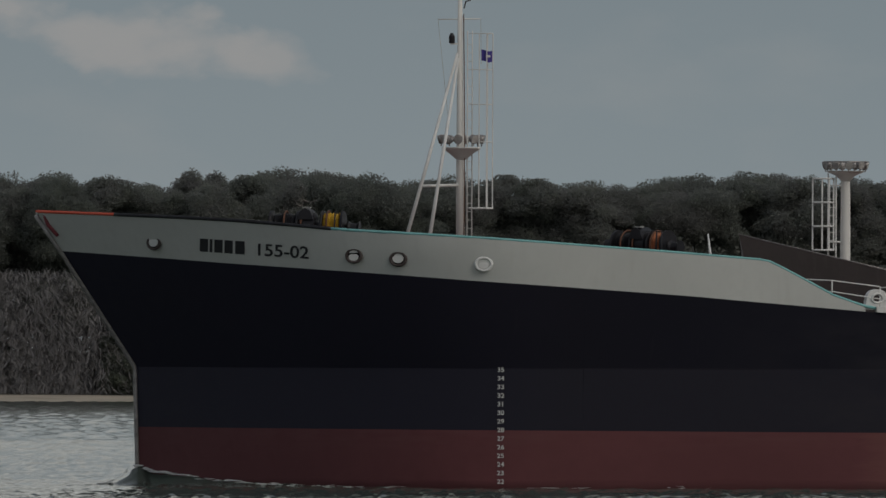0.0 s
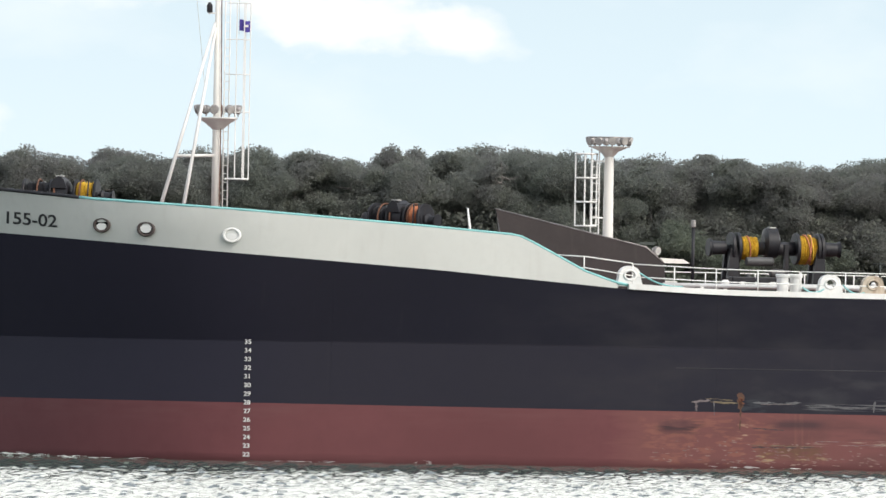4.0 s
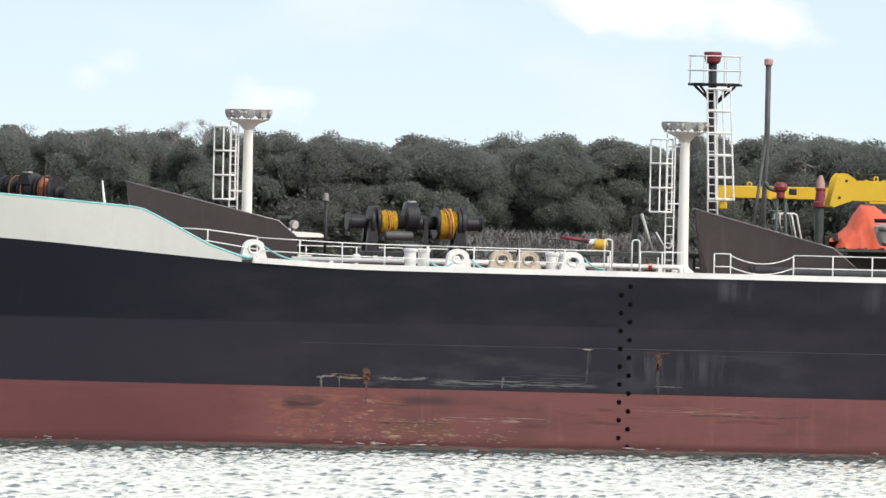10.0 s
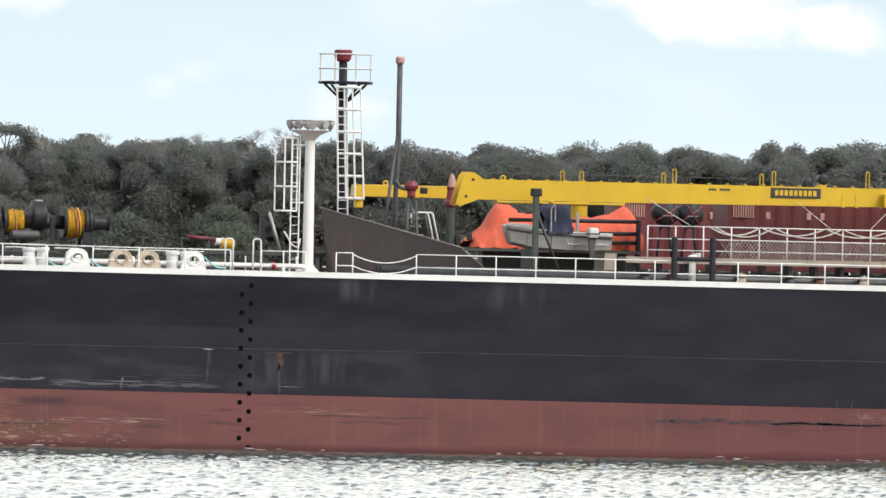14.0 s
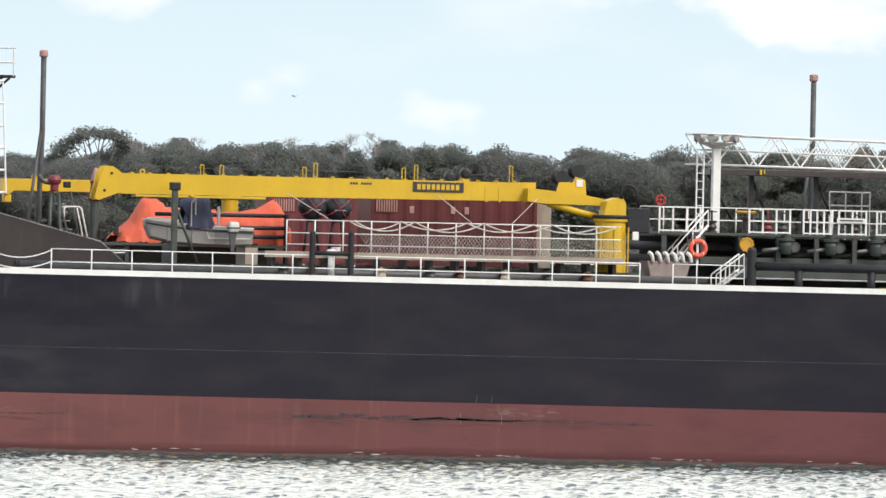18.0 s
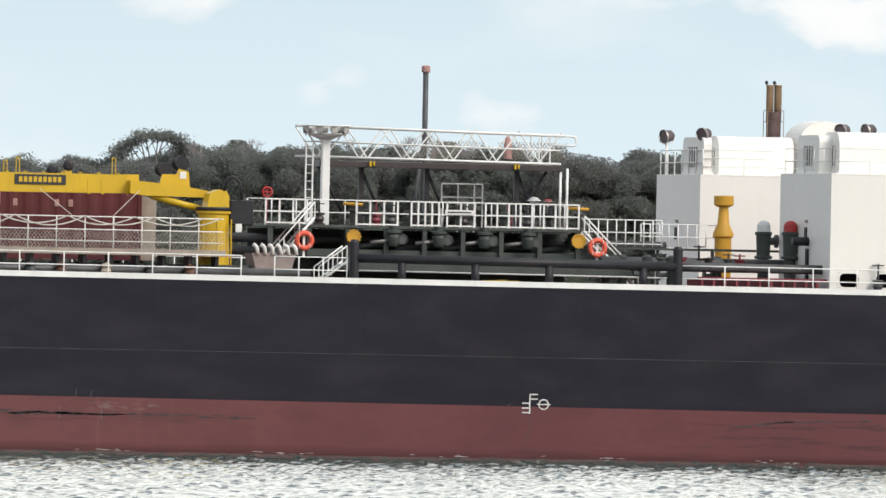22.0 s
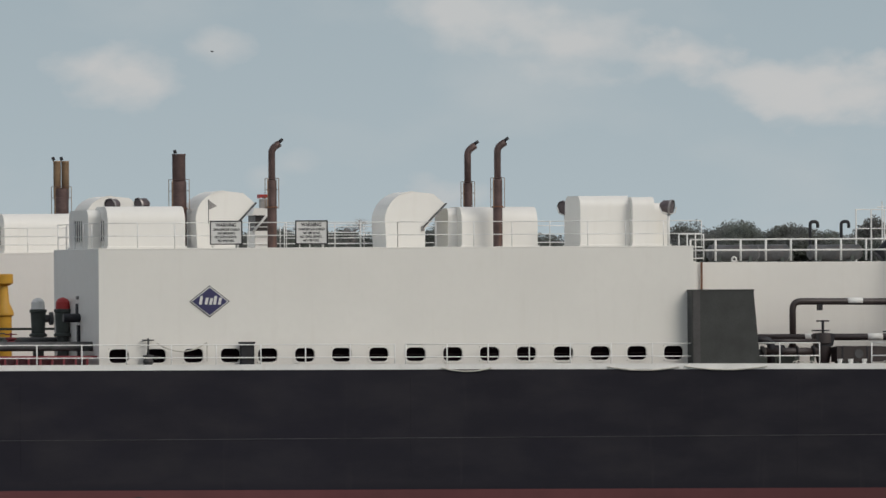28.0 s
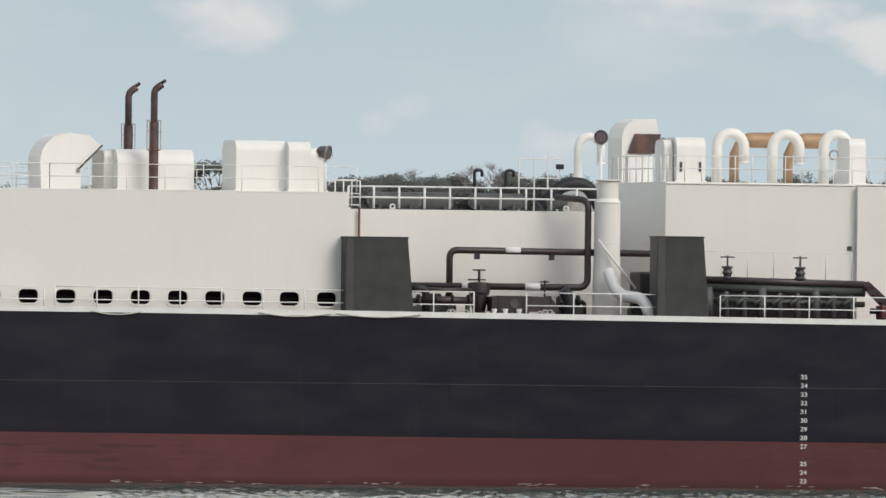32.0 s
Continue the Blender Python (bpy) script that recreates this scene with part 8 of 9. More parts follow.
def house_block(name, x0, x1, y0, y1, top, label, ports=()):
    """A white steel deck house; its near wall is cut through by a row of rounded ports."""
    th = aboard(name, (x0, y0, 6.0), label, "deck house", "deck houses")
    z0, t = 5.86, 0.1
    zp0, zp1 = 6.24, 6.76
    near = Shape()
    cuts = sorted(ports)
    edges = [x0] + [q for a in cuts for q in (a, a + 0.74)] + [x1]
    if not cuts:
        near.box(x0, x1, y0, y0 + t, z0, top)
    else:
        near.box(x0, x1, y0, y0 + t, zp1, top, 0.0)
        near.box(x0, x1, y0, y0 + t, z0, zp0, 0.0)
        for a, b in zip(edges[::2], edges[1::2]):
            near.box(a, b, y0, y0 + t, zp0, zp1)
    part("near_wall", near, WHITE, th)
    part("fore_wall", Shape().box(x0 - t, x0, y0, y1, z0, top), WHITE, th)
    part("aft_wall", Shape().box(x1, x1 + t, y0, y1, z0, top), WHITE, th)
    part("far_wall", Shape().box(x0, x1, y1 - t, y1, z0, top), WHITE, th)
    part("roof", Shape().box(x0 - t, x1 + t, y0, y1, top, top + 0.06, 0.01), WHITE, th)
    for a in cuts:
        outer, inner = rounded(a - 0.05, a + 0.79, zp0 - 0.05, zp1 + 0.05, 0.2), rounded(a + 0.02, a + 0.72, zp0 + 0.02, zp1 - 0.02, 0.17)
        n = len(outer)
        v = [(p, y0 - 0.02, q) for p, q in outer] + [(p, y0 - 0.02, q) for p, q in inner] + [(p, y0 + 0.12, q) for p, q in inner]
        f = [(k, (k + 1) % n, n + (k + 1) % n, n + k) for k in range(n)] + [(n + k, n + (k + 1) % n, 2 * n + (k + 1) % n, 2 * n + k) for k in range(n)]
        o = part("freeing_port", Shape().add(v, f), WHITE, th, "rounded freeing port through the wall")
        part("grating_bar", Shape().tube([(a + 0.02, y0 + 0.25, 6.5), (a + 0.72, y0 + 0.25, 6.5)], 0.012, 5), BROWN_PLATE, o)
    # a near-black upright sheet stands in for the shade inside the ports
    part("shade_sheet", Shape().box(x0 + 0.1, x1 - 0.1, y0 + 0.75, y0 + 0.8, z0, 7.2), PORT_DARK, th)
    return th


PORTS = [86.83 + 1.334 * k for k in range(16)]
house_block("near_deck_house", 86.59, 107.85, -12.3, -5.3, 10.2, "long white steel deck house with ports along its foot", PORTS)
house_block("far_deck_house", 86.59, 108.4, 6.0, 12.3, 10.2, "white steel deck house on the far side of the barge")
for y0, lab in ((-12.3, "near"), (6.0, "far")):
    th = aboard("door_light", (86.45, y0 + 3, 7.9), "dark handle and small lamps on the house front", "light", "door lights")
    part("plate", Shape().box(86.44, 86.49, y0 + 3.2, y0 + 3.45, 7.9, 8.35, 0.01), INK, th)
    part("lamp", Shape().box(86.4, 86.49, y0 + 3.1, y0 + 3.25, 8.5, 8.62, 0.01), LAMP_GREY, th)

# the owner's device, a plain diamond
th = aboard("diamond_badge", (90.46, -12.31, 7.8), "navy diamond badge with pale border and white bars", "badge")
for name, w, h, y, m in (("border", 0.73, 0.56, -12.315, DARK_GREY), ("inner_border", 0.68, 0.52, -12.325, SIGN_WHITE), ("field", 0.63, 0.48, -12.335, NAVY)):
    part(name, Shape().prism([(90.46 - w, 8.39), (90.46, 8.39 - h), (90.46 + w, 8.39), (90.46, 8.39 + h)], y, y + 0.01), m, th)
for k, (a, hh) in enumerate(((-0.36, 0.3), (-0.16, 0.24), (0.0, 0.22), (0.15, 0.3), (0.32, 0.24))):
    part("bar", Shape().prism([(90.46 + a - 0.03, 8.28), (90.46 + a + 0.07, 8.28), (90.46 + a + 0.12, 8.28 + hh), (90.46 + a + 0.02, 8.28 + hh)], -12.345, -12.335), SIGN_WHITE, th)


def dome_trunk(x0, x1, y0, y1, z0, z1, label, grille=True, r=0.55):
    """A white ventilation trunk with a rounded crown."""
    th = aboard("roof_ventilator", (x0, y0, z0), label, "ventilator", "roof ventilators")
    prof = [(y0, z0)] + [((y0 + r) - r * math.cos(radians(90 * k / 6)), z1 - r + r * math.sin(radians(90 * k / 6))) for k in range(7)] + [((y1 - r) + r * math.sin(radians(90 * k / 6)), z1 - r + r * math.cos(radians(90 * k / 6))) for k in range(7)] + [(y1, z0)]
    n = len(prof)
    v = [(x0, a, b) for a, b in prof] + [(x1, a, b) for a, b in prof]
    s = Shape().add(v, [(k, k + 1, n + k + 1, n + k) for k in range(n - 1)], True).add(v, [tuple(reversed(range(n))), tuple(range(n, 2 * n))])
    part("shell", s, WHITE, th)
    part("foot", Shape().box(x0 - 0.05, x1 + 0.05, y0 - 0.05, y1 + 0.05, z0, z0 + 0.08, 0.01), WHITE, th)
    if grille:
        c = (y0 + y1) / 2
        o = part("grille", Shape().box(x0 - 0.03, x0, c - 0.5, c + 0.5, z0 + 0.28, z0 + 0.98), DARK_GREY, th, "dark ventilation opening")
        for k in range(4):
            part("slat", Shape().box(x0 - 0.06, x0 - 0.03, c - 0.54 + 0.34 * k, c - 0.48 + 0.34 * k, z0 + 0.24, z0 + 1.02), WHITE, o)
        part("lower_panel", Shape().box(x0 - 0.03, x0, c - 0.6, c + 0.6, z0 + 0.08, z0 + 0.2, 0.01), WHITE, th)
    return th


def hood(x0, x1, y0, y1, z0, z1, label, flip=False):
    """A white cowl, rounded over the top, with its mouth turned down and a prop-held flap."""
    th = aboard("roof_cowl", (x0, y0, z0), label, "ventilator", "roof ventilators")
    w = x1 - x0
    R = w * 0.47
    out = [(0.02 * w, 0)] + [(R - R * math.cos(radians(90 * k / 8)), (z1 - z0) - R + R * math.sin(radians(90 * k / 8))) for k in range(9)]
    out += [(w * 0.8, (z1 - z0) - 0.08), (w, (z1 - z0) - 0.45), (w * 0.66, (z1 - z0) * 0.34), (w * 0.66, 0)]
    pts = [((x1 - a) if flip else (x0 + a), z0 + b) for a, b in out]
    part("cowl", Shape().prism(pts, y0, y1), WHITE, th)
    a, b = (x0 + w * 0.62, z0 + (z1 - z0) * 0.36), (x1 + 0.02, z1 - 0.42)
    if flip:
        a, b = (x1 - w * 0.62, a[1]), (x0 - 0.02, b[1])
    part("flap", Shape().tube([(a[0], y0 - 0.04, a[1]), (b[0], y0 - 0.04, b[1])], 0.035, 6), DARK_GREY, th)
    part("flap_hinge", Shape().box(a[0] - 0.05, a[0] + 0.05, y0 - 0.07, y0, a[1] - 0.12, a[1] + 0.05), LAMP_GREY, th)
    part("drip_edge", Shape().tube([(p, y0 - 0.005, q) for p, q in pts[1:10]], 0.02, 5), WHITE, th)
    return th


# near house roof, from fore to aft
dome_trunk(87.22, 90.0, -10.6, -8.4, 10.26, 11.74, "white rounded ventilator trunk on the near house roof")
dome_trunk(86.75, 87.25, -9.6, -6.6, 10.26, 11.62, "narrow white ventilator trunk with dark louvres", r=0.3)
set_back([hood(90.55, 92.7, -9.8, -7.6, 10.26, 12.3, "white rounded roof cowl with an open flap")], 2.3)
set_back([hood(97.25, 99.45, -10.4, -8.4, 10.26, 12.25, "large white rounded roof cowl with an open flap")], 3.0)
set_back([dome_trunk(99.75, 100.5, -9.6, -7.6, 10.26, 11.66, "narrow white ventilator trunk beside the exhaust", False, 0.3)], 2.3)
set_back([dome_trunk(99.95, 102.7, -10.8, -8.6, 10.26, 11.7, "white rounded ventilator trunk on the near house roof", False)], 2.8)
dome_trunk(104.5, 106.3, -9.8, -7.6, 10.26, 12.05, "tall white ventilator trunk with rounded shoulders", False, 0.4)
dome_trunk(106.3, 107.1, -10.2, -8.0, 10.26, 12.0, "white ventilator trunk with a ribbed door", False, 0.35)
dome_trunk(107.1, 107.95, -9.0, -7.0, 10.26, 11.8, "small white ventilator trunk at the roof's end", False, 0.3)
# far house roof
set_back([dome_trunk(87.35, 90.15, 6.6, 9.0, 10.26, 11.68, "white rounded ventilator trunk on the far house roof")], 2.0)
dome_trunk(85.9 + 0.75, 86.95, 6.2, 9.2, 10.26, 11.6, "narrow white ventilator trunk on the far house roof", r=0.3)
set_back([hood(90.3, 92.4, 6.6, 8.8, 10.26, 12.3, "white rounded roof cowl on the far house")], 2.0)
dome_trunk(93.2, 94.2, 5.8, 8, 10.26, 11.55, "white wheel-house-like roof locker with a dark window", False, 0.2)


def exhaust(x, y, z0, z1, sleeve, label, twin=False, bent=True, mat=None):
    th = aboard("exhaust_stack", (x, y, z0), label, "exhaust pipe", "engine exhausts")
    m = mat or EXHAUST
    part("sleeve", Shape().lathe((x, y, z0), [(0, 0.17 if not twin else 0.27), (sleeve - z0 - 0.02, 0.17 if not twin else 0.27), (sleeve - z0, 0.12)], "z", 14), EXHAUST, th)
    part("sleeve_band", Shape().lathe((x, y, sleeve - 1.0), [(0, 0.2 if not twin else 0.3), (0.06, 0.2 if not twin else 0.3)], "z", 14), RUSTY, th)
    # a light guard frame stands round the hot sleeve
    g = 0.2 if not twin else 0.3
    for dx, dy in ((-g, -g), (g, -g), (g, g), (-g, g)):
        part("guard_post", Shape().box(x + dx - 0.01, x + dx + 0.01, y + dy - 0.01, y + dy + 0.01, sleeve - 1.0, sleeve + 0.05), EXHAUST_TAN, th)
    for zz in (sleeve - 1.0, sleeve - 0.35, sleeve + 0.05):
        part("guard_frame", Shape().tube([(x - g, y - g, zz), (x + g, y - g, zz), (x + g, y + g, zz), (x - g, y + g, zz), (x - g, y - g, zz)], 0.009, 4), EXHAUST, th)
    if bent:
        part("pipe", Shape().bend([(x, y, sleeve - 0.4), (x, y, z1 - 0.22), (x + 0.28, y, z1 - 0.03)], 0.125, 12, 0.3), m, th)
        part("rain_flap", Shape().tube([(x + 0.24, y, z1), (x + 0.4, y, z1 + 0.12)], 0.06, 7), BLACK_GEAR, th)
    else:
        for dx in ((-0.15, 0.15) if m != EXHAUST else (0,)):
            w = 0.14 if m != EXHAUST else 0.24
            part("pipe", Shape().lathe((x + dx, y, sleeve - 0.4), [(0, w), (z1 - sleeve + 0.35, w), (z1 - sleeve + 0.4, w + 0.02)], "z", 12), m, th)
            part("rain_flap", Shape().tube([(x + dx - 0.12, y, z1 + 0.02), (x + dx - 0.16, y, z1 + 0.14)], 0.06, 6), BLACK_GEAR, th)
    return th


set_back([exhaust(90.3, -8.3, 10.26, 13.62, 12.67, "thick brown exhaust stack on the near house", True, False)], 2.0)
set_back([exhaust(89.45, 6.8, 10.26, 13.6, 12.62, "tall twin tan exhaust stack on the far house", True, False, EXHAUST_TAN)], 4.3)
exhaust(94.0, -7.0, 10.26, 14.0, 12.69, "tall brown exhaust pipe with a bent top")
set_back([exhaust(101.37, -6.0, 6.1, 13.97, 12.6, "tall brown exhaust pipe with a bent top")], 4.0)
set_back([exhaust(101.2, -11.0, 10.26, 14.0, 12.66, "tall brown exhaust pipe with a bent top before a trunk")], 2.4)


def deck_lamp(x, y, z0, z, a, label="grey flood lamp on a short white post"):
    th = aboard("roof_flood_light", (x, y, z0), label, "light", "roof flood lights")
    part("post", Shape().tube([(x, y, z0), (x, y, z - 0.15)], 0.05, 7), WHITE_RAIL, th)
    d = Vector((math.cos(radians(a)), math.sin(radians(a)), -0.15)).normalized()
    p = Vector((x, y, z + 0.05))
    o = part("lamp_head", Shape().tube([p - d * 0.3, p - d * 0.2, p + d * 0.02, p + d * 0.1], [0.1, 0.2, 0.23, 0.26], 16), LAMP_DARK, th, "dark weathered round lamp head")
    part("lamp_glass", Shape().tube([p + d * 0.1, p + d * 0.13], [0.22, 0.2], 16), GLASS_DIM, o)
    part("rim", Shape().tube([p + d * 0.08, p + d * 0.15], [0.27, 0.265], 16, False), LAMP_GREY, o)
    part("yoke", Shape().tube([p + Vector((-0.29, 0, 0)), p + Vector((-0.25, 0, -0.2)), p + Vector((0, 0, -0.3)), p + Vector((0.25, 0, -0.2)), p + Vector((0.29, 0, 0))], 0.022, 5), WHITE_RAIL, o)
    return th


set_back([deck_lamp(87.1, -11.6, 10.26, 11.75, 215)], 3.2)
deck_lamp(86.75, 6.6, 10.26, 11.65, 215)
deck_lamp(85.2 + 1.5, 11.8, 10.26, 11.6, 200)
deck_lamp(89.6, -5.6, 10.26, 11.8, 200)
set_back([deck_lamp(104.05, -9.8, 10.26, 11.75, 215)], 16.2)
deck_lamp(107.6, -10.2, 10.26, 11.6, -35)
th = aboard("roof_hatch_house", (93.5, -7.2, 10.26), "small white hatch house with a dark maroon window and red lamp", "hatch")
part("base", Shape().box(93.22, 93.9, -7.0, -5.8, 10.26, 11.0, 0.02), WHITE, th)
part("window", Shape().box(93.26, 93.92, -6.95, -5.85, 11.0, 11.56), BROWN_PLATE, th, "dark maroon window band")
part("cap", Shape().prism([(93.1, 11.56), (93.95, 11.56), (93.9, 11.8), (93.2, 11.83)], -7.1, -5.7), WHITE, th)
part("prop", Shape().tube([(93.12, -7.15, 10.95), (93.88, -7.15, 11.85)], 0.045, 6), WHITE_RAIL, th)
o = part("lamp_box", Shape().box(93.45, 93.74, -7.0, -6.7, 11.82, 12.15, 0.02), LAMP_GREY, th)
part("red_shade", Shape().prism([(93.4, 12.31), (93.4, 12.17), (93.48, 12.2), (93.54, 12.26), (93.62, 12.16), (93.68, 12.26), (93.74, 12.2), (93.8, 12.17), (93.8, 12.31)], -7.05, -6.65), RED_PAINT, o)
part("speaker", Shape().box(93.74, 93.84, -7.05, -6.8, 12.49, 12.77, 0.02), BLACK_GEAR, th)
part("speaker_post", Shape().tube([(93.82, -6.9, 11.8), (93.82, -6.9, 12.5)], 0.025, 6), WHITE_RAIL, th)
set_back([th], 13.2)

RT = lambda x: 10.24
railing(86.6, 97.3, -12.1, 1.4, 0.9, (0.45, 0.9), RT, label="thin white railing round the near house roof", r=0.018)
railing(97.3, 108.3, -12.1, 1.4, 0.9, (0.45, 0.9), RT, label="thin white railing round the near house roof", r=0.018)
railing(86.6, 0, -12.1, 1.4, 0.9, (0.45, 0.9), RT, label="thin white railing across the house front", r=0.018, cross=-5.5)
railing(86.6, 0, 6.1, 1.0, 0.9, (0.45, 0.9), RT, label="thin white railing across the far house front", r=0.025, cross=12.2)
railing(86.6, 108.3, 6.15, 1.5, 0.9, (0.3, 0.6, 0.9), RT, label="thin white railing along the far house roof", r=0.018)
railing(94.8, 99.4, -5.5, 0.9, 0.9, (0.2, 0.4, 0.6, 0.9), RT, label="white slatted railing at the inner roof edge", r=0.02)
for x in (90.53, 93.6):
    th = aboard("warning_sign", (x + 0.56, -12.2, 10.3), "white warning sign board with rows of dark writing", "sign", "warning signs on the roof rail")
    o = part("board", Shape().box(x, x + 1.13, -12.2, -12.17, 10.39, 11.19, 0.008), SIGN_WHITE, th)
    for a, b, c, d in ((x - 0.02, x + 1.15, 11.17, 11.21), (x - 0.02, x + 1.15, 10.37, 10.41), (x - 0.02, x + 0.02, 10.39, 11.19), (x + 1.11, x + 1.15, 10.39, 11.19)):
        part("border", Shape().box(a, b, -12.215, -12.2, c, d), INK, th)
    for q in (x + 0.15, x + 0.98):
        part("post", Shape().tube([(q, -12.15, 10.2), (q, -12.15, 11.15)], 0.02, 5), WHITE_RAIL, th)
    lettering("heading", "WARNING", 0.13, x + 0.19, -12.205, 11.0, INK, th, squeeze=0.85)
    for text, dx, z, q in (("DANGEROUS CARGO", 0.1, 10.86, 0.83), ("NO SMOKING.", 0.26, 10.73, 0.83), ("NO OPEN LIGHTS.", 0.15, 10.6, 0.83), ("NO VISITORS.", 0.26, 10.47, 0.83)):
        lettering("writing", text, 0.085, x + dx, -12.205, z, INK, th, squeeze=q)
th = aboard("pennant", (90.47, -12.2, 11.1), "small grey triangular pennant on the roof rail", "flag")
part("staff", Shape().tube([(90.47, -12.2, 11.1), (90.47, -12.2, 11.95)], 0.015, 5), DARK_GREY, th)
part("cloth", Shape().prism([(90.49, 11.92), (90.78, 11.72), (90.49, 11.6)], -12.21, -12.195), LAMP_GREY, th)

# gear on the narrow side deck beside the house
th = aboard("black_crate", (91.75, -12.55, 6.05), "black ribbed crate on the side deck", "crate")
part("box", Shape().box(91.5, 91.98, -12.65, -12.4, 6.1, 6.9, 0.02), BLACK_GEAR, th)
part("lid", Shape().box(91.47, 92.01, -12.68, -12.37, 6.9, 6.97, 0.01), BLACK_GEAR, th)
for x, zz in ((88.2, 7.1),):
    hand_valve(x, -12.5, 6.1, 0.95, DARK_GREY, 0.2, "dark hand wheel valve on the side deck")
th = aboard("loose_hose", (89.2, -12.55, 6.1), "pale hose hung in a loop on the side rail", "hose")
chain_rope(th, (88.5, -12.55, 6.95), (90.3, -12.55, 6.95), 0.3, ROPE_WHITE, 0.025, "hose")
chain_rope(th, (90.3, -12.55, 6.9), (90.3, -12.55, 6.3), 0.0, ROPE_WHITE, 0.02, "hose_end")
for a, b in ((98.6, 100.4), (104.6, 107.2), (107.4, 110.4)):
    th = aboard("hanging_line", (a, -13.05, 6.0), "slack pale line hung over the ship's side", "rope", "lines at the deck edge")
    chain_rope(th, (a, -13.06, 6.02), (b, -13.06, 6.0), 0.12, ROPE_WHITE, 0.025, "line")


# ---- lower house, pipes and fender boxes amidships aft ----
th = aboard("pump_house", (109.0, -8.0, 6.0), "lower white steel pump house with a flat railed roof", "deck house", "deck houses")
part("near_wall", Shape().box(107.97, 118.4, -8.0, -7.9, 5.8, 9.66), WHITE, th)
part("roof", Shape().box(107.97, 118.4, -7.98, 8.0, 9.66, 9.7, 0.01), WHITE, th)
part("aft_wall", Shape().box(118.3, 118.4, -7.9, 7.9, 5.8, 9.66), WHITE, th)
part("far_wall", Shape().box(108.6, 118.3, 7.9, 8.0, 5.8, 9.66), WHITE, th)
part("corner_post", Shape().box(107.97, 108.07, -12.2, -8.0, 5.86, 9.72), WHITE, th)
part("cable_pipe", Shape().tube([(109.35, -8.1, 6.0), (109.35, -8.1, 9.7)], 0.04, 6), RUSTY, th)
railing(109.0, 118.2, -7.9, 0.92, 0.78, (0.4, 0.78), lambda x: 9.72, label="stout white railing on the pump house roof", r=0.04)
railing(107.9, 108.8, -10.5, 0.3, 0.95, (0.1, 0.5, 0.95), lambda x: 9.72, label="white railing at the house end", r=0.025)
for x in (116.14, 116.7, 117.19):
    th = aboard("roof_frame_post", (x, -4, 9.7), "thin white frame post on the pump house roof", "post", "roof posts")
    part("post", Shape().tube([(x, -4, 9.7), (x, -4, 11.6)], 0.03, 5), WHITE_RAIL, th)
    for zz in (11.58, 10.9):
        part("bar", Shape().tube([(x - 0.02, -4, zz), (x + 0.5, -4, zz)], 0.02, 5), WHITE_RAIL, th)
th = aboard("dark_signal", (117.6, -4, 9.7), "small black signal box on a thin post", "signal light")
part("box", Shape().box(117.5, 117.76, -4.1, -3.9, 11.22, 11.4, 0.02), BLACK_GEAR, th)
part("post", Shape().tube([(117.62, -4, 9.7), (117.62, -4, 11.25)], 0.02, 5), WHITE_RAIL, th)
for k, (x, w, r, yy) in enumerate(((111.6, 1.9, 0.28, -4), (113.4, 1.6, 0.3, -2), (115.2, 2.0, 0.27, -4.5), (117.2, 0.9, 0.26, -5))):
    th = aboard("roof_tank", (x, yy, 9.7), "dark horizontal pipe drum on the pump house roof", "tank", "roof drums")
    part("drum", Shape().lathe((x - w / 2, yy, 10.06), [(0, r * 0.6), (0.1, r), (w - 0.1, r), (w, r * 0.6)], "x", 16), DARK_GREY, th)
    for q in (-0.3, 0.3):
        part("saddle", Shape().box(x + q * w - 0.06, x + q * w + 0.06, yy - 0.25, yy + 0.25, 9.7, 9.95), DARK_GREEN, th)
for x in (115.25, 116.4):
    th = aboard("small_gooseneck", (x, -1, 9.7), "small dark gooseneck vent on the roof", "vent", "small roof vents")
    part("pipe", Shape().bend([(x, -1, 9.7), (x, -1, 11.18), (x + 0.28, -1, 11.18), (x + 0.28, -1, 10.95)], 0.06, 8, 0.15), BLACK_GEAR, th)
    part("foot", Shape().lathe((x, -1, 9.7), [(0, 0.15), (0.05, 0.15)], "z", 10), BLACK_GEAR, th)
for k in range(2):
    x = (110.6, 116.9)[k]
    th = aboard("roof_eyelet", (x, -7.9, 9.72), "small white lifting eye on the roof edge", "eyelet", "lifting eyes")
    part("eye", Shape().ring((x, -7.9, 9.8), 0.08, 0.03, "y", 12, 5), WHITE_RAIL, th)
    part("pad", Shape().box(x - 0.1, x + 0.1, -8.0, -7.85, 9.72, 9.76), WHITE_RAIL, th)
th = aboard("roof_duct", (118.6, -5, 9.7), "thick dark curved duct on the pump house roof", "duct")
part("duct", Shape().bend([(116.7, -5, 9.9), (117.5, -5, 10.7), (118.4, -5, 10.7), (118.9, -5, 9.8)], 0.24, 12, 0.4), BLACK_GEAR, th)
part("collar", Shape().lathe((117.9, -5.1, 10.0), [(0, 0.35), (0.3, 0.3)], "y", 14), LAMP_GREY, th)


FENDER = paint("fender_grey", (0.034, 0.037, 0.036), 0.5, var=0.25, scale=1.5)
FENDER_SIDE = paint("fender_side_grey", (0.06, 0.058, 0.058), 0.5, var=0.25, scale=1.5)


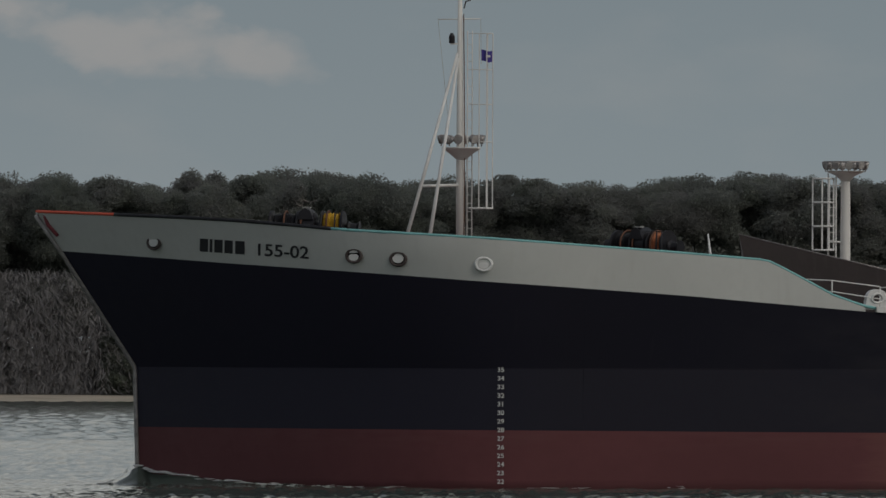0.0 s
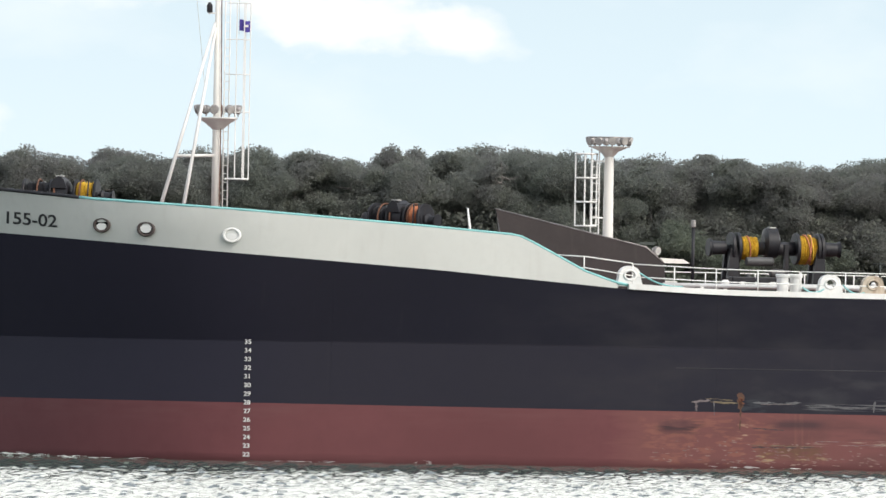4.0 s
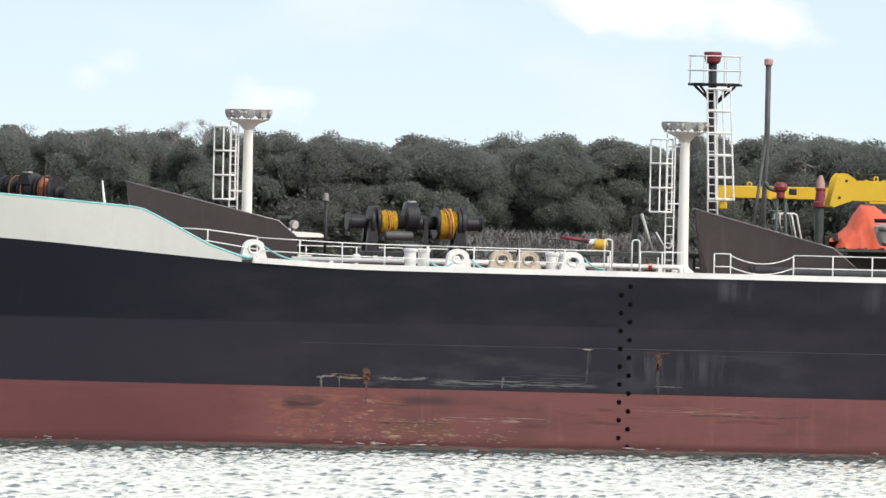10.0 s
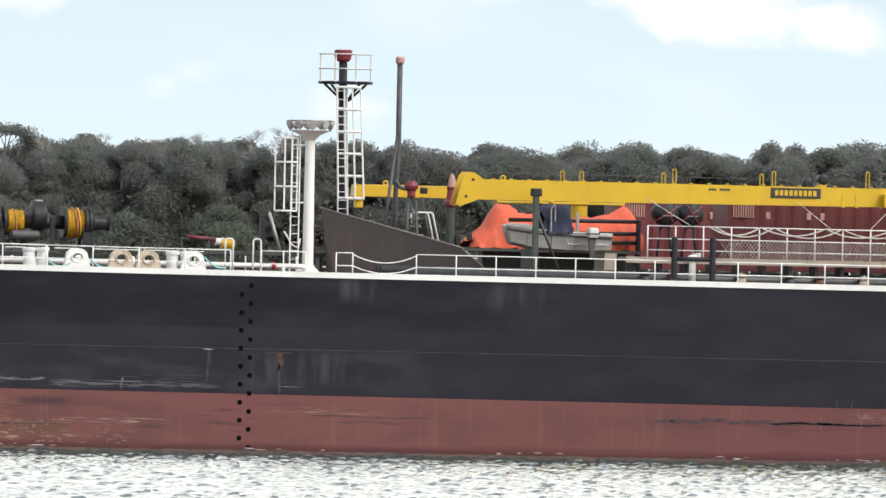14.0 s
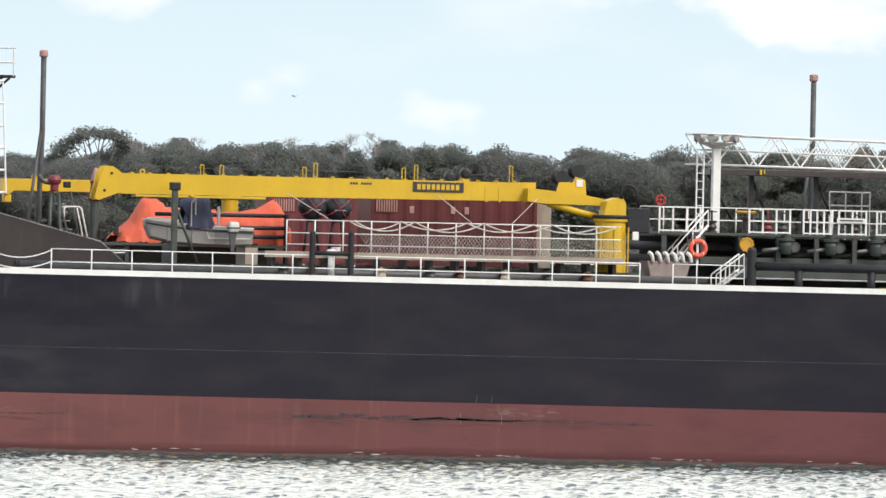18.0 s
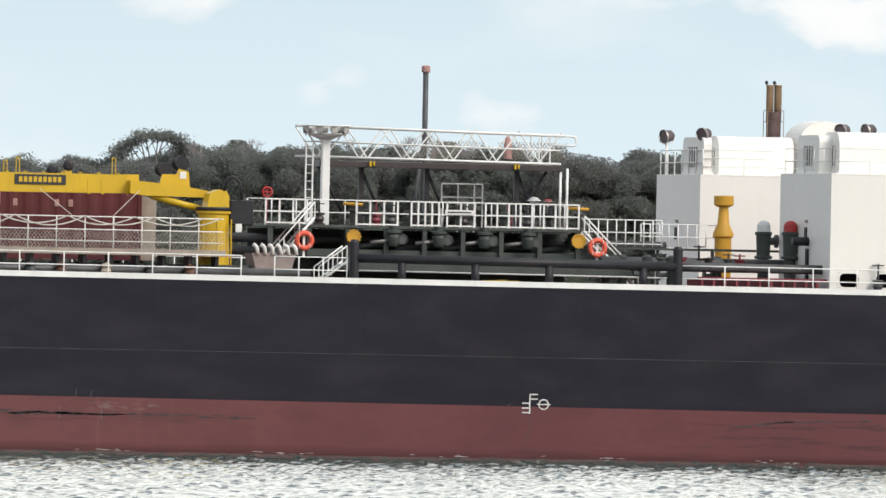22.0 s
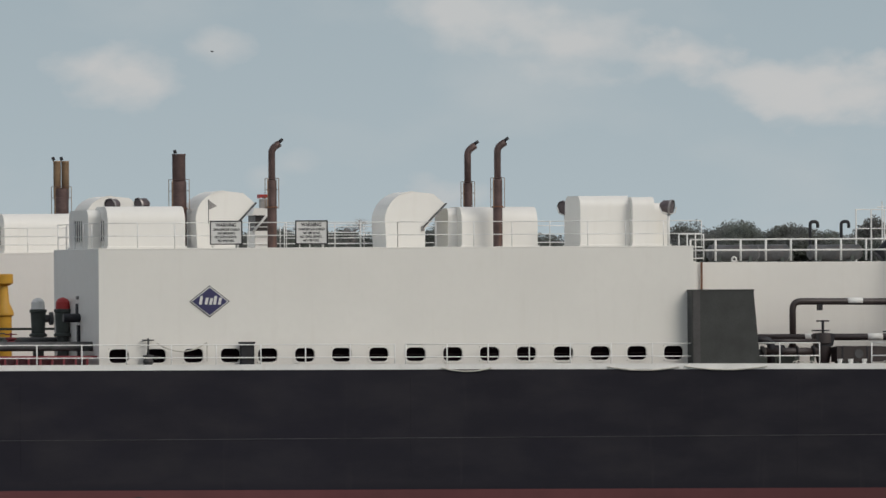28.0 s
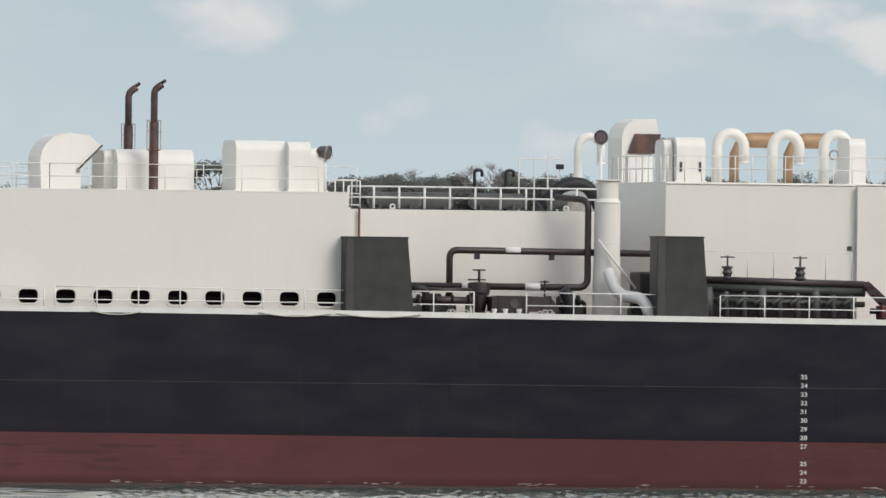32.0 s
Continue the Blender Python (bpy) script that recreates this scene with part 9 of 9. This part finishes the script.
def fender_box(x0, x1, x2, z1, label):
    th = aboard("fender_box", (x0, -12.9, 5.9), label, "fender", "side fender boxes")
    part("body", Shape().prism([(x0, 5.85), (x2, 5.85), (x1, z1), (x0, z1)], -12.98, -11.9), FENDER, th)
    part("top_edge", Shape().box(x0 - 0.03, x1 + 0.03, -13.0, -11.88, z1, z1 + 0.05, 0.01), FENDER, th)
    part("side_rib", Shape().box(x0 + 0.02, x0 + 0.28, -13.0, -12.98, 5.9, z1), FENDER_SIDE, th)
    return th


fender_box(107.72, 109.95, 110.2, 8.66, "tall dark green steel fender box at the ship's side")
fender_box(118.95, 120.62, 120.85, 8.8, "tall dark green steel fender box at the ship's side")

th = aboard("ballast_pipe", (112.4, -9.5, 6.1), "dark painted pipe loop along the pump house wall", "pipe")
part("upper_run", Shape().bend([(112.3, -9.5, 6.5), (112.3, -9.5, 8.29), (119.9, -9.5, 8.24)], 0.12, 12, 0.3), BROWN_PLATE, th)
part("lower_run", Shape().bend([(108.9, -9.6, 7.02), (117.28, -9.6, 7.02), (117.28, -9.6, 10.1), (116.4, -8.4, 10.2)], 0.12, 12, 0.35), BROWN_PLATE, th)
for q, zz in ((113.3, 8.05), (116.0, 8.05)):
    part("hanger", Shape().box(q - 0.07, q + 0.07, -9.62, -9.3, zz - 0.08, zz + 0.15), BLACK_GEAR, th)
for q, zz in ((114.3, 8.29), (112.7, 7.02), (115.0, 7.02)):
    part("pipe_label", Shape().lathe((q, -9.5 if zz > 8 else -9.6, zz), [(0, 0.127), (0.55, 0.127)], "x", 12), SIGN_WHITE, th, "pale band with writing")
th = aboard("vent_column", (117.93, -9.8, 6.0), "thick white vent column with a spreading foot and bent pipe", "vent")
part("column", Shape().lathe((117.93, -9.8, 6.0), [(0, 0.5), (1.2, 0.5), (2.1, 0.46), (2.5, 0.46), (2.55, 0.46), (4.02, 0.46), (4.16, 0.38), (4.8, 0.38)], "z", 22), WHITE, th)
part("lower_band", Shape().ring((117.93, -9.8, 8.59), 0.455, 0.018, "z", 22, 6), WHITE, th)
part("rim", Shape().ring((117.93, -9.8, 10.8), 0.42, 0.035, "z", 22, 6), WHITE, th)
part("band", Shape().ring((117.93, -9.8, 10.02), 0.46, 0.02, "z", 22, 6), WHITE, th)
part("bent_pipe", Shape().bend([(117.78, -10.6, 7.6), (117.98, -11.2, 6.75), (118.68, -12.2, 6.65), (118.88, -12.4, 5.95)], 0.21, 14, 0.45), WHITE_RAIL, th)
part("brace", Shape().tube([(117.48, -10.3, 8.7), (118.78, -10.6, 7.0)], 0.05, 6), WHITE_RAIL, th)
th = aboard("large_gate_valve", (113.1, -10.5, 6.0), "large dark gate valve with two hand wheels by the pump house", "valve", "valves on deck")
part("body", Shape().lathe((113.13, -10.5, 6.0), [(0, 0.3), (0.08, 0.3), (0.12, 0.22), (0.45, 0.3), (0.75, 0.3), (0.8, 0.38), (1.0, 0.38), (1.15, 0.36), (1.18, 0.1)], "z", 16), BROWN_PLATE, th)
part("yoke", Shape().prism([(112.78, 7.12), (113.5, 7.12), (113.42, 6.7), (112.86, 6.7)], -10.8, -10.2), BLACK_GEAR, th)
part("spindle", Shape().tube([(113.13, -10.5, 7.1), (113.13, -10.5, 7.62)], 0.05, 7), BLACK_GEAR, th)
for q, zz, w in ((113.13, 7.59, 0.22), (113.05, 7.25, 0.3)):
    part("hand_wheel", Shape().ring((q, -10.5, zz), w, 0.025, "z", 18, 5), BLACK_GEAR, th)
    part("hub", Shape().tube([(q - w, -10.5, zz), (q + w, -10.5, zz)], 0.02, 5), BLACK_GEAR, th)
hand_valve(115.58, -10.2, 6.1, 1.1, BLACK_GEAR, 0.16, "dark gate valve with a hand wheel by the pump house")
hand_valve(116.25, -10.2, 6.1, 0.95, BROWN_PLATE, 0.12, "small valve by the pump house")
th = aboard("drain_tank", (114.5, -11, 6.0), "low dark brown drain tank with sloping shoulders", "tank")
part("shell", Shape().prism([(113.4, 6.14), (113.4, 6.66), (113.6, 6.7), (114.9, 6.69), (115.5, 6.66), (115.66, 6.5), (115.75, 6.14)], -11.4, -10.6), BROWN_PLATE, th)
for q in (113.6, 114.5, 115.5):
    part("foot", Shape().box(q - 0.08, q + 0.08, -11.35, -10.65, 5.96, 6.16), DARK_GREEN, th)
    part("strap", Shape().box(q - 0.03, q + 0.03, -11.41, -10.59, 6.14, 6.7), BLACK_GEAR, th)
part("inspection_cover", Shape().lathe((114.2, -11.44, 6.42), [(0, 0.16), (0.05, 0.16)], "y", 14), DARK_GREY, th)
th = aboard("bent_drain_pipe", (116.2, -11, 6.0), "thick black bent drain pipe on deck", "pipe")
part("pipe", Shape().bend([(116.05, -11, 6.95), (116.3, -11, 6.6), (116.18, -11, 5.96)], 0.22, 12, 0.3), BLACK_GEAR, th)
part("flange", Shape().lathe((116.18, -11, 5.97), [(0, 0.3), (0.06, 0.3)], "z", 14), BLACK_GEAR, th)
th = aboard("suction_line", (111.6, -11, 6.0), "dark brown suction line with flanges beside the fender box", "pipe")
part("pipe", Shape().bend([(110.5, -11, 6.92), (111.1, -11, 6.92), (111.1, -11, 5.98)], 0.14, 10, 0.25), BLACK_GEAR, th)
part("branch", Shape().tube([(110.9, -11, 6.52), (112.8, -11, 6.5)], 0.15, 10), BROWN_PLATE, th)
part("upper_branch", Shape().tube([(110.6, -10.8, 6.88), (112.8, -10.8, 6.88)], 0.08, 8), BROWN_PLATE, th)
for q in (111.4, 112.0, 112.6):
    part("flange", Shape().lathe((q, -11, 6.51), [(0, 0.22), (0.07, 0.22)], "x", 14), BLACK_GEAR, th)
    part("foot", Shape().box(q - 0.06, q + 0.06, -11.1, -10.9, 5.96, 6.4), DARK_GREEN, th)
for x, yy, h in ((110.9, -9.2, 0.8), (112.0, -9.0, 0.9), (114.6, -9.2, 0.75), (116.7, -9.1, 0.85), (118.9, -11.2, 0.8)):
    th = aboard("deck_machinery", (x, yy, 6.0), "low dark pump set with a flanged motor by the pump house", "machinery", "deck machinery")
    part("motor", Shape().lathe((x - 0.4, yy, 6.0 + h * 0.6), [(0, 0.16), (0.05, 0.22), (0.5, 0.22), (0.52, 0.12), (0.7, 0.12), (0.72, 0.25), (0.8, 0.25)], "x", 14), BLACK_GEAR, th)
    part("base", Shape().box(x - 0.5, x + 0.5, yy - 0.3, yy + 0.3, 5.95, 6.0 + h * 0.4, 0.02), DARK_GREEN, th)
    part("pipe", Shape().bend([(x + 0.3, yy, 6.0 + h * 0.6), (x + 0.6, yy, 6.0 + h * 0.6), (x + 0.6, yy, 5.98)], 0.08, 8, 0.12), BROWN_PLATE, th)
for a, b in ((111.54, 112.38), (114.73, 115.38)):
    th = aboard("flaked_line", (a, -12.4, 6.0), "pale mooring line flaked down in loops on deck", "rope", "lines at the deck edge")
    rng_l = random.Random(int(a))
    for k in range(7):
        q = a + (b - a) * (k + 0.5) / 7
        part("loop", Shape().ring((q, -12.4, 6.02 + rng_l.uniform(0, 0.08)), rng_l.uniform(0.07, 0.13), 0.022, "y", 10, 5), ROPE_WHITE, th)
th = aboard("white_bitts", (114, -12.4, 6.0), "row of small white deck fittings along the edge", "fitting")
for q in (113.2, 113.6, 114.1):
    part("fitting", Shape().lathe((q, -12.5, 5.98), [(0, 0.12), (0.08, 0.12), (0.12, 0.07), (0.22, 0.1), (0.26, 0.1)], "z", 10), WHITE_RAIL, th)
part("plate", Shape().box(113.0, 114.6, -12.7, -12.2, 5.97, 6.05), WHITE_RAIL, th)

# ---- aft house ----
th = aboard("aft_deck_house", (120.6, -8.0, 6.0), "white steel aft deck house crowded with roof vents", "deck house", "deck houses")
part("near_wall", Shape().box(120.6, 127.45, -8.0, -7.9, 5.86, 10.75), WHITE, th)
part("fore_wall", Shape().box(120.5, 120.6, -8.0, 8.0, 5.86, 10.75), WHITE, th)
part("roof", Shape().box(120.5, 136.0, -8.0, 8.0, 10.75, 10.8, 0.01), WHITE, th)
part("aft_wing_wall", Shape().box(127.45, 136.0, -8.25, -7.9, 5.86, 10.72), WHITE, th)
part("far_wall", Shape().box(120.6, 136.0, 7.9, 8.0, 5.86, 10.75), WHITE, th)
part("end_wall", Shape().box(136.0, 136.1, -8.25, 8.0, 5.86, 10.75), WHITE, th)
part("gutter", Shape().tube([(120.5, -8.02, 10.74), (127.4, -8.02, 10.74)], 0.02, 5), WHITE_RAIL, th)
part("corner_pipe", Shape().tube([(127.42, -8.03, 6.0), (127.42, -8.03, 10.6)], 0.02, 5), WHITE_RAIL, th)
part("switch_box", Shape().box(127.15, 127.3, -8.06, -8.0, 8.45, 8.6, 0.01), DARK_GREEN, th)
railing(120.6, 135.9, -7.9, 0.62, 0.95, (0.5, 0.95), lambda x: 10.78, label="white railing round the aft house roof", r=0.022)
railing(120.55, 0, -7.9, 0.9, 0.95, (0.5, 0.95), lambda x: 10.78, label="white railing across the aft house front", r=0.022, cross=0.0)


def gooseneck(x0, x1, y, z0, top, r, label):
    th = aboard("gooseneck_vent", (x0, y, z0), label, "vent", "gooseneck vents")
    R = (x1 - x0) / 2
    pts = [(x0, y, z0), (x0, y, top - R)] + [(x0 + R - R * math.cos(math.pi * k / 10), y, top - R + R * math.sin(math.pi * k / 10)) for k in range(1, 10)] + [(x1, y, top - R), (x1, y, top - R - 0.55)]
    part("pipe", Shape().tube(pts, r, 14), WHITE, th)
    part("mouth", Shape().lathe((x1, y, top - R - 0.6), [(0, r * 1.08), (0.1, r * 1.08)], "z", 14), WHITE_RAIL, th)
    part("foot", Shape().lathe((x0, y, z0), [(0, r * 1.5), (0.05, r * 1.5), (0.08, r)], "z", 14), WHITE_RAIL, th)
    return th


set_back([gooseneck(123.1, 124.1, -5.2, 10.78, 12.62, 0.19, "thick white gooseneck vent pipe on the aft house")], 4.0)
set_back([gooseneck(125.15, 126.15, -5.2, 10.78, 12.6, 0.19, "thick white gooseneck vent pipe on the aft house")], 4.0)
set_back([gooseneck(127.05, 127.95, -5.2, 10.78, 12.62, 0.19, "thick white gooseneck vent pipe on the aft house")], 4.0)
set_back([gooseneck(118.8, 119.65, -2.0, 5.9, 12.52, 0.15, "tall white gooseneck vent pipe before the aft house")], 9.0)
set_back([deck_lamp(119.4, -3.0, 5.9, 12.45, 250, "grey flood lamp on a tall white post")], 9.0)
th = aboard("large_roof_cowl", (121.4, 0.4, 10.78), "large white rounded roof cowl with a dark louvred mouth", "ventilator", "roof ventilators")
part("cowl", Shape().prism([(120.75, 10.78), (120.75, 12.4), (120.83, 12.75), (121.0, 12.95), (121.25, 13.08), (122.0, 13.08), (122.1, 12.6), (121.85, 11.8), (121.85, 10.78)], -0.62, 1.4), WHITE, th)
part("panel", Shape().prism([(120.95, 11.85), (122.05, 11.85), (122.15, 12.55), (121.2, 12.55)], -0.72, -0.66), EXHAUST, th, "grey-brown weathered flap")
part("lamp", Shape().lathe((122.2, -0.95, 12.2), [(0, 0.2), (0.1, 0.24), (0.25, 0.16)], "y", 14), LAMP_GREY, th)
part("ladder_frame", Shape().box(120.95, 121.85, -0.74, -0.7, 10.78, 11.8), WHITE_RAIL, th)
dome_trunk(121.35, 122.4, -6.2, -4.6, 10.78, 12.4, "white rounded ventilator trunk with vertical slots", False, 0.4)
dome_trunk(121.0, 121.3, -5.8, -4.4, 10.78, 12.3, "narrow white ventilator beside the trunk", False, 0.3)
for q in (121.5, 122.2):
    th = aboard("trunk_slot", (q, -6.23, 11.2), "narrow dark slot cover on the trunk", "ventilator", "trunk slots")
    part("cover", Shape().box(q - 0.03, q + 0.03, -6.24, -6.2, 11.2, 11.5), INK, th)
    part("frame", Shape().box(q - 0.05, q + 0.05, -6.22, -6.2, 11.17, 11.53), LAMP_GREY, th)
for x0, x1 in ((125.2, 126.5), (127.2, 128.3)):
    th = aboard("brown_duct", (x0, -2, 10.78), "brown rusty exhaust duct with a turned-down end", "duct", "brown ducts")
    part("riser", Shape().tube([(x0 - 0.62, -2, 10.78), (x0 - 0.62, -2, 11.9), (x0 - 0.45, -2, 12.25), (x0 - 0.15, -2, 12.42)], 0.18, 12), COPPER, th)
    part("run", Shape().lathe((x0 - 0.25, -2, 12.42), [(0, 0.2), (0.12, 0.26), (0.3, 0.28), (0.9, 0.28), (1.05, 0.31), (1.1, 0.3)], "x", 16), COPPER, th)
    part("support", Shape().tube([(x0 + 0.75, -2.2, 10.78), (x0 + 0.6, -2, 12.2)], 0.035, 6), WHITE_RAIL, th)
    part("collar", Shape().lathe((x0 + 0.1, -2, 12.42), [(0, 0.23), (0.08, 0.23)], "x", 14), RUSTY, th)
    set_back([th], 5.0)
dome_trunk(128.05, 128.65, -4.8, -3.0, 10.78, 12.45, "white roof locker with rounded top", False, 0.3)
th = aboard("life_ring_stand", (127.4, -4, 10.78), "small grey ring fitting on the aft house roof", "fitting")
part("ring", Shape().ring((127.55, -4.5, 11.85), 0.16, 0.03, "y", 16, 5), LAMP_GREY, th)
part("post", Shape().tube([(127.55, -4.5, 10.78), (127.55, -4.5, 11.7)], 0.03, 6), WHITE_RAIL, th)
for q in (118.2,):
    th = aboard("roof_antenna", (q, 0, 9.7), "thin white roof post with a crossbar", "post", "roof posts")
    part("post", Shape().tube([(q, 0, 9.68), (q, 0, 11.9)], 0.025, 5), WHITE_RAIL, th)
    part("bar", Shape().tube([(q - 0.2, 0, 11.7), (q + 0.2, 0, 11.7)], 0.02, 5), WHITE_RAIL, th)

# the pipe rack before the aft house
th = aboard("pipe_rack", (124, -11.0, 6.0), "dark pipe rack with headers and uprights by the aft house", "pipe rack")
for zz, r in ((7.35, 0.13), (7.08, 0.16), (6.65, 0.1)):
    part("header", Shape().tube([(120.9, -11.0, zz), (127.0, -11.0, zz - 0.12)], r, 12), DARK_GREEN if zz < 7.2 else BROWN_PLATE, th)
for k in range(9):
    q = 121.3 + 0.65 * k
    part("upright", Shape().tube([(q, -11.0, 5.98), (q, -11.0, 7.1)], 0.12 if k % 3 else 0.2, 10), DARK_GREY, th)
    part("elbow", Shape().tube([(q - 0.35, -11.2, 6.5), (q + 0.1, -11.0, 6.75)], 0.09, 8), DARK_GREEN, th)
# a black sheet added to darken the gaps between the uprights
part("gap_darkener", Shape().box(120.9, 127.0, -9.6, -9.5, 5.98, 7.25), BLACK_GEAR, th)
for x in (122.0, 124.65):
    hand_valve(x, -11.0, 7.4, 0.75, DARK_GREY, 0.24, "dark gate valve with a hand wheel on the pipe rack")
railing(121.3, 127.0, -9.2, 1.0, 0.95, (0.95,), lambda x: 7.4, label="thin white railing behind the pipe rack", r=0.018)
th = aboard("red_stair", (127.4, -11.2, 6.0), "dark red inclined stair beside the pipe rack", "stair", "deck stairs")
for dy in (0, 0.8):
    part("stringer", Shape().prism([(126.8, 7.3), (127.0, 7.35), (128.4, 6.1), (128.2, 5.95)], -11.6 + dy, -11.55 + dy), BROWN_PLATE, th)
for k in range(5):
    part("tread", Shape().box(126.95 + 0.27 * k, 127.2 + 0.27 * k, -11.6, -10.8, 7.1 - 0.25 * k, 7.14 - 0.25 * k), MAROON, th)
th = aboard("red_machine", (128, -11.8, 5.95), "red deck machine by the stair", "machinery", "deck machinery")
part("casing", Shape().box(127.3, 128.6, -12.2, -11.4, 6.0, 6.5, 0.06), RED_BOX, th)
part("shaft", Shape().tube([(127.0, -11.8, 6.3), (127.4, -11.8, 6.3)], 0.1, 8), BLACK_GEAR, th)
# a black block put in for the shade of the recess beside the column
th = aboard("dark_recess", (119.9, -9, 6.0), "black block added for the shaded recess between the column and the fender box", "machinery", "deck machinery")
part("casing", Shape().box(119.0, 120.3, -10.4, -8.8, 6.0, 7.6, 0.08), BLACK_GEAR, th)
part("wheel", Shape().ring((119.7, -10.5, 7.4), 0.25, 0.05, "y", 16, 6), BLACK_GEAR, th)


# ---- foam and wash along the hull ----
def wash():
    rng = random.Random(8)
    th = aboard("bow_wave", (0, -2, 0), "small curling bow wave of white foam at the stem", "wave")
    v, f = [], []
    n, m = 60, 7

    def height(x):
        top = 0.74 * math.exp(-(x - 0.4) / 2.0) if x > 0.4 else 0.74 * math.exp(-((x - 0.4) / 0.85) ** 2)
        return top + 0.025 * math.sin(x * 5.1) + 0.02 * math.sin(x * 11.7 + 1)

    for i in range(n):
        x = -2.4 + 10.0 * i / (n - 1)
        y = -half_breadth(max(x, 0.45), 0.3) - 0.1 - 0.06 * max(x, 0) - (0.3 if x < 0.4 else 0)
        h = max(0.02, height(x))
        for k, (d, q) in enumerate(((-2.2, -0.12), (-1.4, 0.1), (-0.8, 0.3), (-0.4, 0.62), (-0.1, 1.0), (0.1, 0.9), (0.4, 0.2))):
            v.append((x + 0.06 * k + 0.05 * math.sin(i * 2.3 + k), y + d, h * q + 0.02 * math.sin(i * 1.3 + 2.1 * k)))
    for i in range(n - 1):
        for k in range(m - 1):
            f.append((i * m + k, (i + 1) * m + k, (i + 1) * m + k + 1, i * m + k + 1))
    part("swell", Shape().add(v, f, True), WATER, th)

    def froth(s, x, y, z, l, q):
        s.lathe((x - l, y, z), [(0, q * 0.2), (l * 0.6, q * 0.8), (l, q), (l * 1.5, q * 0.6), (l * 2, q * 0.15)], "x", 5)

    s = Shape()
    for k in range(330):
        # a bright lip where the wave climbs the plating, and loose streaks ahead of the stem
        x = rng.uniform(0.3, 1.2) if k < 120 else 0.4 + 5.5 * rng.random() ** 1.6 if k < 250 else rng.gauss(-1.0, 0.7)
        y = -half_breadth(max(x, 0.45), 0.3) - 0.16 - 0.06 * max(x, 0) - (0.3 if x < 0.4 else 0)
        froth(s, x, y - rng.uniform(0, 0.12), max(0.04, height(x)) + rng.uniform(-0.05, 0.02), rng.uniform(0.05, 0.22), rng.uniform(0.005, 0.018) if k < 330 else rng.uniform(0.006, 0.014))
    tagged(part("foam", s, FOAM, th), kind="stuff")
    for x in (7.5, 12.0, 16.5, 27.6, 29.2, 30.4, 39, 47.5, 55, 61, 66.5, 72.4, 79, 84, 92.5, 99, 104, 109, 113.5, 118, 123, 128, 133):
        x += rng.uniform(-1, 1)
        w = aboard("foam_streak", (x, -13.3, 0.0), "short thin streak of white foam along the waterline", "foam", "foam streaks at the waterline")
        s = Shape()
        for _ in range(rng.randrange(4, 9)):
            px = x + rng.gauss(0, 0.8)
            froth(s, px, -half_breadth(px, 0) - rng.uniform(0.05, 0.7), 0.06 + rng.uniform(-0.02, 0.07), rng.uniform(0.06, 0.22), rng.uniform(0.004, 0.009))
        tagged(part("froth", s, FOAM, w), kind="stuff")


wash()


# ---- two small birds that cross the sky ----
BIRDS = []


def swallow(rows):
    """A small dark bird; its two wings beat on the body."""
    b = ashore("swallow", (0, 0, 0), "small dark swallow in level flight over the river", "bird", "birds over the river")
    part("body", Shape().lathe((-0.075, 0, 0), [(0, 0.004), (0.02, 0.016), (0.05, 0.022), (0.09, 0.019), (0.13, 0.008), (0.15, 0.003)], "x", 10), BLACK_GEAR, b)
    part("tail", Shape().prism([(0.06, 0.004), (0.15, 0.012), (0.15, 0.006), (0.06, -0.002)], -0.014, 0.014), BLACK_GEAR, b)
    for side in (-1, 1):
        v = [(-0.035, 0.012 * side, 0.01), (0.025, 0.012 * side, 0.01), (0.06, 0.13 * side, 0.012), (0.0, 0.08 * side, 0.014)]
        v += [(p, q, r - 0.006) for p, q, r in v]
        part("wing", Shape().add(v, [(0, 1, 2, 3), (7, 6, 5, 4), (0, 4, 5, 1), (1, 5, 6, 2), (2, 6, 7, 3), (3, 7, 4, 0)]), BLACK_GEAR, b)
    BIRDS.append((b, rows))


swallow([(0.0, 185.0, 13.0), (16.5, 21.33, 12.96), (17.0, 16.32, 14.23), (17.4, 12.57, 14.2), (18.0, 7.57, 13.54), (18.6, 1.87, 12.76), (19.0, -2.31, 11.85), (20.0, -12.0, 11.0), (32.0, -130.0, 12.0)])
swallow([(0.0, 240.0, 22.0), (20.0, 75.0, 21.5), (26.0, 21.37, 20.23), (26.2, 19.69, 20.15), (28.5, -0.87, 18.48), (29.0, -6.12, 18.77), (32.0, -35.0, 19.0)])


# ---- what moves ----
def motions():
    """The barge and all that stands on it go by on a straight course at one speed."""
    for thing in ABOARD:
        start = thing.matrix_basis.copy()
        walk(thing, [(t, Matrix.Translation((-SPEED * t, 0, 0)) @ start) for t in (0, 8, 16, 24, 32)])
    for bird, rows in BIRDS:
        walk(bird, [(t, Matrix.Translation((x, 60.0, z - 0.24))) for t, x, z in rows])
        for wing in bird.children:
            if wing.name.startswith("wing"):
                side = 1 if wing.data.vertices[2].co.y > 0 else -1
                walk(wing, [(0.1 * k, pose(0, 0, 0, side * (28 if k % 2 else -20), 0, 0)) for k in range(321)])
    # the chop drifts slowly with the breeze
    walk(water, [(t, Matrix.Translation((0.22 * t, -0.12 * t, 0))) for t in (0, 8, 16, 24, 32)])


motions()
